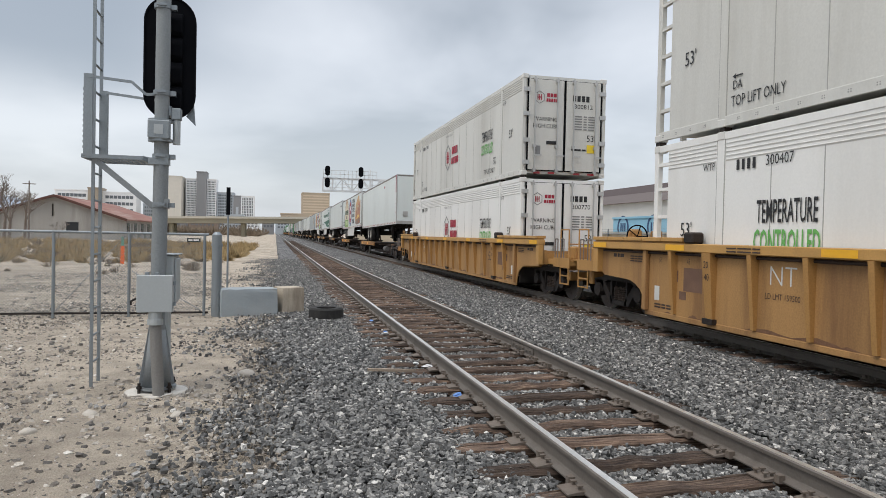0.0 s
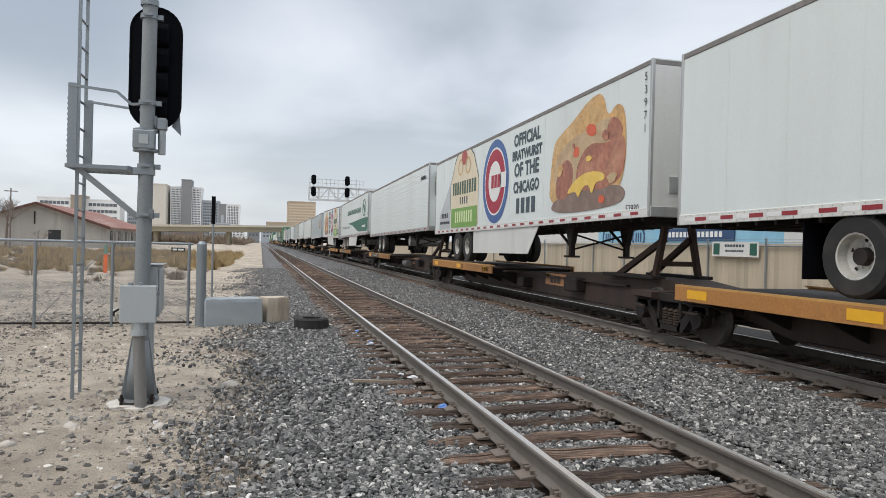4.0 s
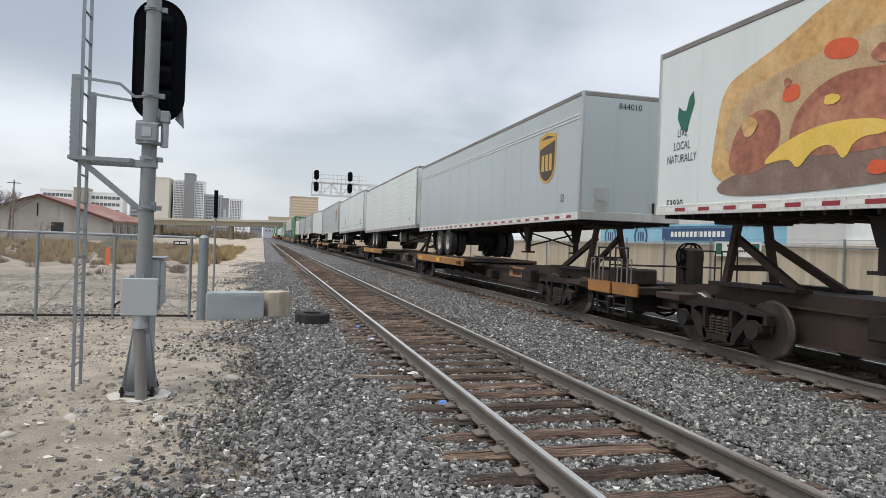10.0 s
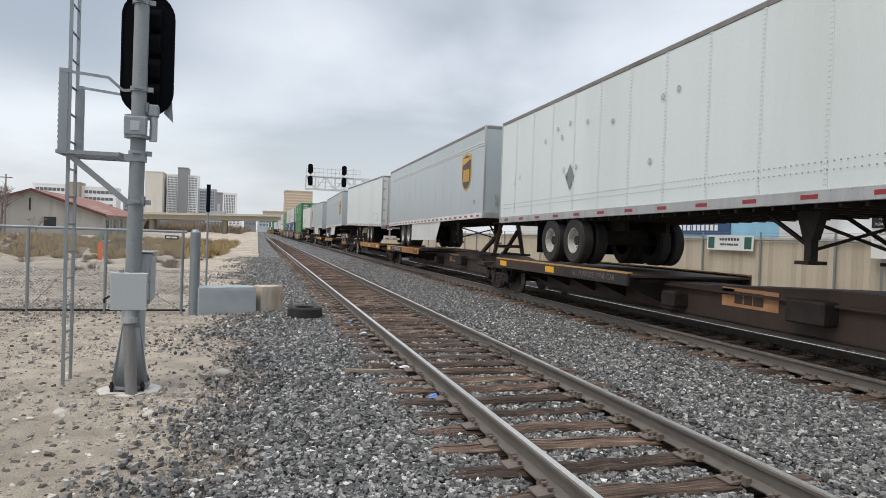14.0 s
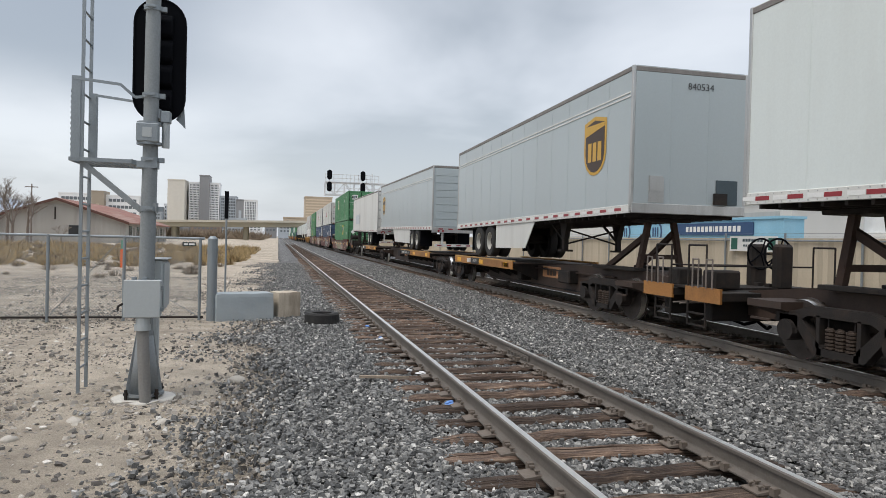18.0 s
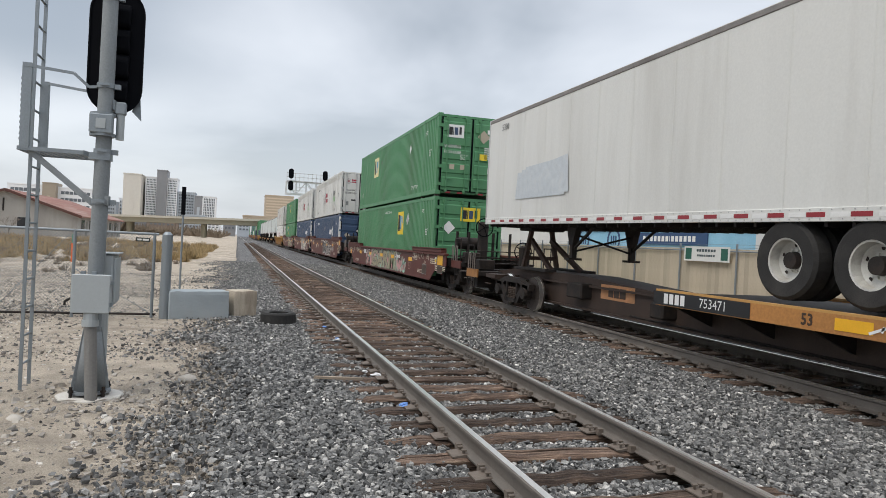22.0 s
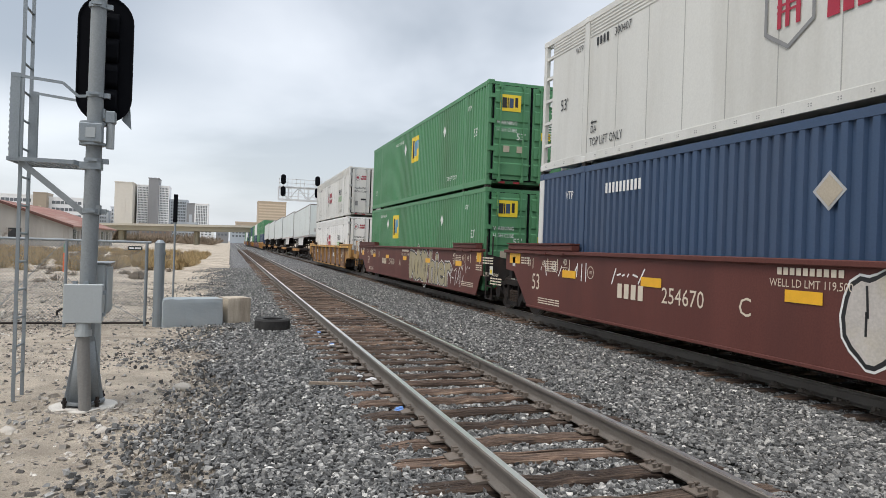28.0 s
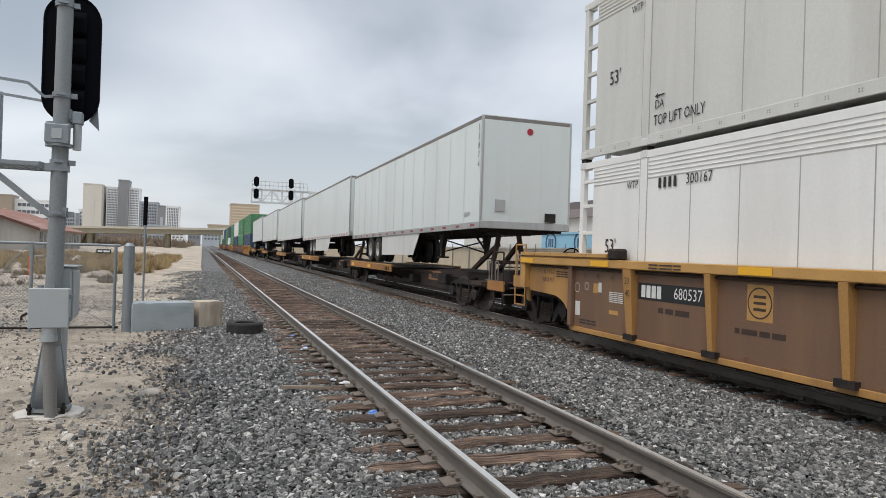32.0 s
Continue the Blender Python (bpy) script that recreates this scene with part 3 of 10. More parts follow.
        for x in (-0.30, 0.30, -0.95, 0.95) if style != "banded" else ():
            piece("lock_rod", (0.03, 0.03, H - 0.26), ALU, t, (x, -0.045, zz(0, H / 2)))
        for x in (-1.2, 1.2) if style != "banded" else ():
            for z in (0.35, 0.95, 1.55, 2.15, 2.6):
                piece("hinge", (0.2, 0.02, 0.09), ALU, t, (x, -0.03, zz(0, z)))
        block("rear_sill", -HW, HW, -0.06, 0.05, zz(0, -0.12), zz(0, 0.12), ALU, t, bevel=0.006)
        block("underride_guard", -1.1, 1.1, 0.15, 0.27, zz(0, -0.75), zz(0, -0.63), WHITE_WORN, t)
        for x in (-0.76, 0.76):
            block("guard_upright", x - 0.04, x + 0.04, 0.15, 0.27, zz(0, -0.63), zz(0, 0), WHITE_WORN, t)
        for k in range(5):
            piece("red_tape", (0.2, 0.006, 0.05), RED_MARK, t, (-0.9 + 0.45 * k, 0.145, zz(0, -0.69)))
            piece("red_tape", (0.2, 0.006, 0.05), RED_MARK, t, (-0.9 + 0.45 * k, -0.064, zz(0, 0.05)))
        for x in (-1.0, -0.8, 0.8, 1.0):
            part("tail_lamp", rods(((x, -0.075, zz(0, -0.04)), (x, -0.055, zz(0, -0.04)), 0.05, 12)), RED_MARK, t)
    else:
        block("nose", -HW + 0.06, HW - 0.06, -0.012, 0.012, zz(0, 0.1), zz(0, H - 0.12), ends, t)
        for x in (-0.42, 0.42):
            piece("nose_seam", (0.05, 0.008, H - 0.3), ends, t, (x, -0.014, zz(0, H / 2)))
        block("gladhand_box", 0.55, 0.85, -0.06, -0.012, zz(0, 0.22), zz(0, 0.45), STEEL_DARK, t)
        block("document_box", -0.9, -0.62, -0.04, -0.012, zz(0, 0.45), zz(0, 0.75), ALU, t)
        block("nose_sill", -HW + 0.02, HW - 0.02, -0.03, 0.05, zz(0, 0.0), zz(0, 0.2), ALU, t, bevel=0.01)
        if reefer:
            unit = block("refrigeration_unit", -0.98, 0.98, -0.50, -0.012, zz(0, 0.55), zz(0, 2.62), WHITE, t, bevel=0.06)
            block("grille", -0.9, 0.9, -0.52, -0.48, zz(0, 1.7), zz(0, 2.55), BLACK, t)
            block("side_grille", -1.0, -0.97, -0.45, -0.06, zz(0, 1.45), zz(0, 2.5), BLACK, t)
            bm = bmesh.new()
            for i in range(4):
                for j in range(12):
                    cy, cz = -0.41 + 0.1 * i, zz(0, 1.5 + 0.085 * j) + (0.042 if i % 2 else 0.0)
                    ring = [[bm.verts.new((x, cy + q * math.cos(radians(60 * n)), cz + q * math.sin(radians(60 * n)))) for n in range(6)] for x, q in ((-1.022, 0.056), (-1.022, 0.043), (-1.0, 0.043))]
                    for A, B in zip(ring, ring[1:]):
                        for n in range(6):
                            bm.faces.new((A[n], A[(n + 1) % 6], B[(n + 1) % 6], B[n]))
            part("honeycomb_guard", bm, mat("grey_black_plastic", (0.03, 0.032, 0.034), 0.6), t, "black honeycomb air guard")["kind"] = "stuff"
            for k in range(8):
                block("louvre", -0.9, 0.9, -0.535, -0.52, zz(0, 1.74 + k * 0.1), zz(0, 1.77 + k * 0.1), STEEL_DARK, t)
    # running gear
    for a in (wheels_at - 0.62, wheels_at + 0.62):
        y = Y(L - a)
        for s in (-1, 1):
            for k in (0, 1):
                x = s * (1.14 - k * 0.34)
                w = shared("wheel", TYRE_ME, t, pose(x, y, Z(L - a) - 0.49))
                if k == 0:
                    shared("rim", RIM_ME, w, pose(0, 0, 0, 0, 0, 180 if s > 0 else 0))
    a0, a1 = sorted((Y(L - wheels_at - 1.6), Y(L - wheels_at + 1.6)))
    zc = zz((a0 + a1) / 2, 0)
    for x in (-0.5, 0.5):
        block("slider_rail", x - 0.05, x + 0.05, a0, a1, zc - 0.25, zc, STEEL_DARK, t)
    for a in (wheels_at - 0.62, wheels_at + 0.62):
        y = Y(L - a)
        part("axle", rods(((-1.1, y, zz(y, -0.49)), (1.1, y, zz(y, -0.49)), 0.07, 8)), STEEL_DARK, t)
        block("axle_mount", -0.6, 0.6, y - 0.06, y + 0.06, zz(y, -0.48), zz(y, -0.2), STEEL_DARK, t)
    bm = bmesh.new()
    for k in range(40):
        y = 0.3 + (L - 0.6) * k / 39
        box(bm, -HW + 0.06, HW - 0.06, y, y + 0.05, -0.06, 0.03)
    skew(bm)
    part("cross_member", bm, STEEL_DARK, t)["kind"] = "stuff"
    if far:
        return t, L, Y, Z, H, skew
    # mud flaps
    f = Y(L - wheels_at + 1.45)
    for x in (-0.95, 0.95):
        block("mud_flap", x - 0.3, x + 0.3, f - 0.01, f + 0.01, zz(f, -0.80), zz(f, -0.06), BLACK, t)
    # landing gear
    d = Y(4.3)
    zd = zz(d, 0)
    for x in (-0.75, 0.75):
        leg = block("landing_leg", x - 0.06, x + 0.06, d - 0.06, d + 0.06, zd - 0.74, zd, STEEL_DARK, t)
        block("foot", x - 0.16, x + 0.16, d - 0.12, d + 0.12, zd - 0.79, zd - 0.74, STEEL_DARK, t)
        bar("leg_brace", (x, d, zd - 0.55), (x, Y(5.3), zd), 0.05, 0.05, STEEL_DARK, t)
        bm = bmesh.new()
        prism(bm, [(d - 0.24, zd), (d + 0.24, zd), (d + 0.08, zd - 0.45), (d - 0.08, zd - 0.45)], "x", x - 0.07, x + 0.07)
        part("leg_bracket", bm, STEEL_DARK, t)
        bar("cross_brace", (x, d, zd - 0.2), (-x, d, zd - 0.6), 0.04, 0.04, STEEL_DARK, t)
    if reefer:
        y = Y(5.7)
        part("fuel_tank", rods(((-0.85, y, zz(y, -0.36)), (0.85, y, zz(y, -0.36)), 0.27, 18)), ALU, t)
    if skirt:
        a, b = span(5.2, L - wheels_at - 1.3)
        bm = bmesh.new()
        cut = 0.7
        pts = [(a, 0.0), (a + (cut if not rear_first else 0), -0.72), (b - (0 if not rear_first else cut), -0.72), (b, 0.0)]
        prism(bm, pts, "x", -HW + 0.03, -HW + 0.05)
        skew(bm)
        part("side_skirt", bm, WHITE_WORN, t, "white aerodynamic side skirt")
    return t, L, Y, Z, H, skew


def wave(L, y0, pitch=0.2, deep=0.05):
    """The bends of a corrugated sheet of length L from y0: (y, how far it stands out)."""
    n = int((L - 0.001) / pitch)
    p = L / n
    prof = []
    for k in range(n):
        y = y0 + k * p
        prof += [(y, 0.0), (y + 0.30 * p, 0.0), (y + 0.42 * p, deep), (y + 0.88 * p, deep)]
    prof.append((y0 + L, 0.0))
    return prof


def corrugated(bm, prof, z0, z1, x):
    A = [bm.verts.new((x - d, y, z0)) for y, d in prof]
    B = [bm.verts.new((x - d, y, z1)) for y, d in prof]
    for i in range(len(prof) - 1):
        bm.faces.new((A[i], A[i + 1], B[i + 1], B[i]))


SHEET_X = -HW + 0.056


def painted_patch(c, L, y0, y1, z0, z1, material, lift=0.003):
    """Paint laid on the corrugated middle panel of a container: it follows every bend."""
    prof = wave(L - 4.1, 2.05)
    depth = np.interp([y0, y1], [p[0] for p in prof], [p[1] for p in prof])
    cut = [(y0, depth[0])] + [p for p in prof if y0 < p[0] < y1] + [(y1, depth[1])]
    bm = bmesh.new()
    corrugated(bm, cut, z0, z1, SHEET_X - lift)
    return part("marking", bm, material, c)


def container(u0, u1, z0, paint, style, label, H=2.9, name="shipping_container", far=False, open_end=False):
    L = u1 - u0
    back = 0.46 if open_end else 0.12
    if z0 < 1 and not far:
        H -= 0.05
    c = mover(name, label, "container", u0, "containers on the train")
    z1 = z0 + H
    bm = bmesh.new()
    if style == "corrugated":
        box(bm, -HW + 0.08, HW - 0.02, 0.05, L - 0.05, z0 + 0.05, z1 - 0.02)
        for a, b in ((0.08, 1.85), (2.05, L - 2.05), (L - 1.85, L - 0.08)):
            panel = bmesh.new()
            corrugated(panel, wave(b - a, a), z0 + 0.15, z1 - 0.12, SHEET_X)
            part("side_panel", panel, paint, c)
    else:
        box(bm, -HW + 0.012, HW - 0.012, 0.03, L - back + 0.02, z0 + 0.05, z1 - 0.02)
    part("body", bm, paint, c)
    if open_end:
        # the open steel frame that guards the cooling machine at the nose
        for x in (-HW + 0.05,):
            for z in (0.55, 1.05, 1.55, 2.05, 2.5):
                piece("frame_bar", (0.07, 0.5, 0.06), paint, c, (x, L - 0.3, z0 + z))
        for x in (-0.75, 0.75):
            piece("frame_post", (0.1, 0.06, H - 0.1), paint, c, (x, L - 0.05, z0 + H / 2))
    if style != "corrugated" and not far:
        # hairlines coloured grey for the shading at the panel seams
        for k in range(1, 12):
            y = 2.1 + (L - 4.2) * k / 12
            block("seam_strip", -HW + 0.008, -HW + 0.012, y - 0.007, y + 0.007, z0 + 0.16, z1 - 0.46, SEAM_AND_SHADE, c)
        # strips beside the posts, coloured for the shade in their gaps
        for y in (1.845, 2.035, L - 2.035, L - 1.845):
            block("seam_strip", -HW + 0.004, -HW + 0.012, y - 0.007, y + 0.007, z0 + 0.16, z1 - 0.12, SEAM_AND_SHADE, c)
    if style != "corrugated" and not far:
        for a, b in ((0.12, 1.82), (2.06, L - 2.06), (L - 1.82, L - back)):
            bm = bmesh.new()
            prism(bm, [(0.0, -0.024), (-0.014, 0.0), (0.0, 0.006)], "y", a, b)
            me = mesh_of(bm, "side_rib", paint)
            for k in range(5):
                shared("side_rib", me, c, pose(-HW + 0.012, 0, z1 - 0.18 - k * 0.065))
    for x in (-HW, HW - 0.06)[:1 if far else 2]:
        block("top_rail", x, x + 0.06, 0, L, z1 - 0.12, z1, paint, c, bevel=0.004)
        block("bottom_rail", x, x + 0.06, 0, L, z0, z0 + 0.16, paint, c, bevel=0.004)
    for x in (-HW - 0.002, HW - 0.10)[:1 if far else 2]:
        for y in (-0.002, 1.85, L - 2.03, L - 0.12):
            w = 0.18 if 1 < y < L - 1 else 0.12
            block("post", x, x + 0.102, y, y + w, z0, z1, paint, c, bevel=0.01)
    for x in (-HW - 0.012, HW - 0.168):
        for y in (-0.012, 1.84, L - 2.03, L - 0.168):
            if far or (x > 0 and y > 1):
                continue
            for z in (z0 - 0.01, z1 - 0.12):
                block("corner_casting", x, x + 0.18, y, y + 0.18, z, z + 0.13, paint if style == "corrugated" else WHITE_WORN, c, bevel=0.012)
    if style != "corrugated":
        n = int(L / 0.42)
        bm = bmesh.new()
        for k in range(n):
            y = 0.25 + (L - 0.5) * k / (n - 1)
            for dy in (-0.02, 0.02):
                for dz in (0.065, 0.095):
                    box(bm, -HW - 0.003, -HW + 0.001, y + dy - 0.008, y + dy + 0.008, z0 + dz - 0.007, z0 + dz + 0.007)
        part("rail_slot", bm, INK_GREY, c)["kind"] = "stuff"
    if far:
        return c, L
    if z0 > 1:
        for y in (0.0, 1.86, L - 2.02, L - 0.15):
            block("stacking_lock", -HW + 0.005, -HW + 0.145, y + 0.01, y + 0.14, z0 - 0.1, z0 + 0.01, STEEL_DARK, c, "dark twist lock between the stacked containers")
    if style == "corrugated":
        bm = bmesh.new()
        n = int(L / 0.36)
        for k in range(n):
            y = 0.3 + (L - 0.6) * k / (n - 1)
            box(bm, -HW + 0.04, HW - 0.04, y, y + 0.18, z1 - 0.02, z1 + 0.012)
        part("roof_ribs", bm, paint, c)["kind"] = "stuff"
    # the door end, towards -y
    for x in (-0.60, 0.60):
        d = block("door", x - 0.56, x + 0.56, -0.015, 0.03, z0 + 0.15, z1 - 0.13, paint, c, bevel=0.006)
        if style == "corrugated":
            bm = bmesh.new()
            prism(bm, [(-0.015, -0.19), (-0.05, -0.15), (-0.05, 0.15), (-0.015, 0.19)], "x", -0.5, 0.5)
            me = mesh_of(bm, "door_panel", paint)
            for k in range(5):
                shared("door_panel", me, c, pose(x, 0, z0 + 0.44 + k * (H - 0.4) / 5))
    hw = ALU if style != "corrugated" else paint
    for x in (-0.95, -0.26, 0.26, 0.95):
        piece("lock_rod", (0.034, 0.034, H - 0.14), hw, c, (x, -0.078, z0 + H / 2))
        for z in (z0 + 0.14, z0 + 0.84, z1 - 0.16):
            piece("rod_guide", (0.09, 0.075, 0.09), hw, c, (x, -0.05, z))
        piece("door_handle", (0.26, 0.02, 0.04), hw, c, (x + 0.1, -0.10, z0 + 0.57))
    for x in (-1.19, 1.19):
        for z in (z0 + 0.36, z0 + 1.0, z0 + 1.76, z0 + 2.46):
            piece("hinge", (0.2, 0.03, 0.12), hw, c, (x, -0.03, z))
    for x in (-1.15, 0.0, 1.15):
        block("door_gasket", x - 0.022, x + 0.022, -0.02, 0.0, z0 + 0.15, z1 - 0.13, BLACK, c)
    for z in (z0 + 0.14, z1 - 0.135):
        block("door_gasket", -1.17, 1.17, -0.012, 0.0, z - 0.015, z + 0.015, BLACK, c)
    for x in (-0.85, -0.4, 0.4, 0.85):
        piece("red_tape", (0.2, 0.006, 0.06), RED_MARK, c, (x, -0.02, z0 + 0.07))
    return c, L


# ---- railway cars ----
def spine_car(u0, u1, trucks=(True, False), rear_first=False, deck=YELLOW_DECK, ends=(False, False), wheels_at=4.2, label="", tank=False):
    """One platform of an articulated spine car; the trailer on it stands between u0 and u1."""
    L = u1 - u0
    c = mover("spine_car", label or "dark brown articulated railway spine car carrying a trailer", "rail car", u0, "spine cars")

    def Y(d):
        return L - d if rear_first else d

    # deep fish-bellied centre sill, higher towards the hitch
    bm = bmesh.new()
    side = [(Y(-0.9), 0.64), (Y(-0.9), 1.04), (Y(0.6), 1.20), (Y(4.2), 1.20), (Y(7.2), 1.05), (Y(L + 0.5), 1.0), (Y(L + 0.5), 0.64), (Y(L - 0.9), 0.64), (Y(L - 1.9), 0.46), (Y(1.9), 0.46), (Y(0.9), 0.64)]
    prism(bm, side, "x", -0.48, 0.48)
    part("centre_sill", bm, STEEL_BROWN, c)
    for z in (0.47, 0.99):
        block("sill_flange", -0.56, 0.56, 2.0, L - 2.0, z - 0.02, z + 0.02, STEEL_BROWN, c)
    plate(rect(1.3, 0.31), mat("worn_orange_plaque", (0.46, 0.225, 0.10), 0.6, 0, 0.2, 4, 40, 0.03, 0.5, (0.20, 0.10, 0.05)), c, SIDE, -0.485, Y(5.8), 0.92, "maker_plaque")
    bars((0.19, 0.19, 0.22), 0.2, BROWN_MARK, c, SIDE, -0.492, Y(5.8), 0.92, 0.03)
    plate(rect(0.3, 0.1), YELLOW_MARK, c, SIDE, -0.485, Y(6.3), 1.0, "reflector")
    # wheel platform under the tandem
    a, b = sorted((Y(L - 0.1), Y(L - wheels_at - 3.2)))
    bm = boxes((-1.34, 1.34, a, b, 1.10, 1.14))
    part("wheel_platform", bm, STEEL_BROWN, c)
    for s in (-1, 1):
        bm = boxes((s * 1.36 - 0.02, s * 1.36 + 0.02, a, b, 0.94, 1.17))
        block("platform_lip", s * 1.33 - 0.05, s * 1.33 + 0.05, a, b, 1.17, 1.2, YELLOW_TOP, c)
        edge = part("platform_edge", bm, deck, c, "orange-yellow platform edge beam")
        if s < 0:
            for y in (a + 0.3, b - 0.9, (a + b) / 2 - 0.4):
                plate(rect(0.5, 0.14), YELLOW_MARK, edge, SIDE, s * 1.36 - 0.022, y + 0.3, 1.06)
            bars((0.16, 0.16, 0.2), 0.13, mat("faded_brown_stencil", (0.13, 0.055, 0.032), 0.6, 0, 0.2, 8, 40), edge, SIDE, s * 1.36 - 0.022, Y(L - wheels_at - 2.6), 1.055, 0.04)
            write("53", 0.2, BROWN_MARK, edge, SIDE, s * 1.36 - 0.024, Y(L - wheels_at - 0.1), 1.055, 0.95, 0.006)
    n = 6
    bm = bmesh.new()
    prism(bm, [(-1.33, 1.10), (1.33, 1.10), (1.33, 0.98), (0.5, 0.62), (-0.5, 0.62), (-1.33, 0.98)], "y", -0.03, 0.03)
    me = mesh_of(bm, "cross_beam", STEEL_DARK)
    for k in range(n):
        shared("cross_beam", me, c, pose(0, a + 0.25 + (b - a - 0.5) * k / (n - 1), 0))
    # hitch stand under the kingpin
    d, e = Y(1.0), Y(2.6)
    for x in (-0.42, 0.42):
        bar("hitch_strut", (x * 1.2, d, 1.2), (x * 0.7, d, 2.28), 0.13, 0.10, RUST, c)
        bar("hitch_brace", (x, e, 1.2), (x * 0.7, d, 2.0), 0.09, 0.12, RUST, c)
        block("hitch_foot", x * 1.3 - 0.16, x * 1.3 + 0.16, min(d, e) - 0.2, max(d, e) + 0.2, 1.19, 1.26, STEEL_DARK, c, bevel=0.01)
    bar("hitch_tie", (-0.5, d, 1.5), (0.5, d, 1.5), 0.1, 0.1, RUST, c)
    block("hitch_plate", -0.48, 0.48, d - 0.42, d + 0.42, 2.24, 2.33, STEEL_DARK, c, bevel=0.02)
    # bolsters over the trucks
    for y in (0.35, L - 0.35):
        bm = bmesh.new()
        prism(bm, [(-1.2, 1.0), (1.2, 1.0), (1.2, 0.9), (0.4, 0.66), (-0.4, 0.66), (-1.2, 0.9)], "y", y - 0.35, y + 0.35)
        part("bolster", bm, STEEL_BROWN, c)
        block("grab_iron", -1.26, -1.23, y - 0.2, y + 0.2, 0.72, 0.75, STEEL_BROWN, c)
    # side sill steps, tanks and boxes
    m = Y(6.2)
    if tank:
        bm = rods(((-0.85, m - 0.5, 0.78), (-0.85, m + 0.5, 0.78), 0.17, 18))
        part("air_reservoir", bm, mat("grey_tank_paint", (0.12, 0.115, 0.11), 0.6, 0.1, 0.2, 5, 50, 0.05, 0.6, (0.05, 0.04, 0.035)), c, bevel=0.02)
        block("tank_bracket", -0.9, -0.4, m - 0.06, m + 0.06, 0.92, 0.98, STEEL_DARK, c)
    block("brake_valve", -0.75, -0.34, Y(4.4) - 0.35, Y(4.4) + 0.35, 0.70, 1.04, STEEL_DARK, c, bevel=0.03)
    block("brake_cylinder", -0.8, -0.34, Y(7.6) - 0.2, Y(7.6) + 0.2, 0.6, 0.9, STEEL_DARK, c, bevel=0.04)
    block("loading_step", -1.0, -0.45, Y(8.6) - 0.4, Y(8.6) + 0.4, 1.0, 1.05, STEEL_BROWN, c)
    part("brake_pipe", rods(((-0.42, 0.2, 0.58), (-0.42, L - 0.2, 0.58), 0.025, 6)), STEEL_DARK, c)
    part("brake_pipe", rods(((-0.5, 0.2, 0.5), (-0.5, L * 0.6, 0.52), 0.02, 6)), STEEL_DARK, c)
    for k, y in ((0, -0.55), (1, L + 0.55)):
        if trucks[k]:
            add_truck(c, y if not ends[k] else (1.55 if k == 0 else L - 1.55))
    for k in (0, 1):
        if ends[k]:
            end_platform(c, -1.5 if k == 0 else L + 1.5, 1 if k == 0 else -1, deck, STEEL_DARK)
    return c, L


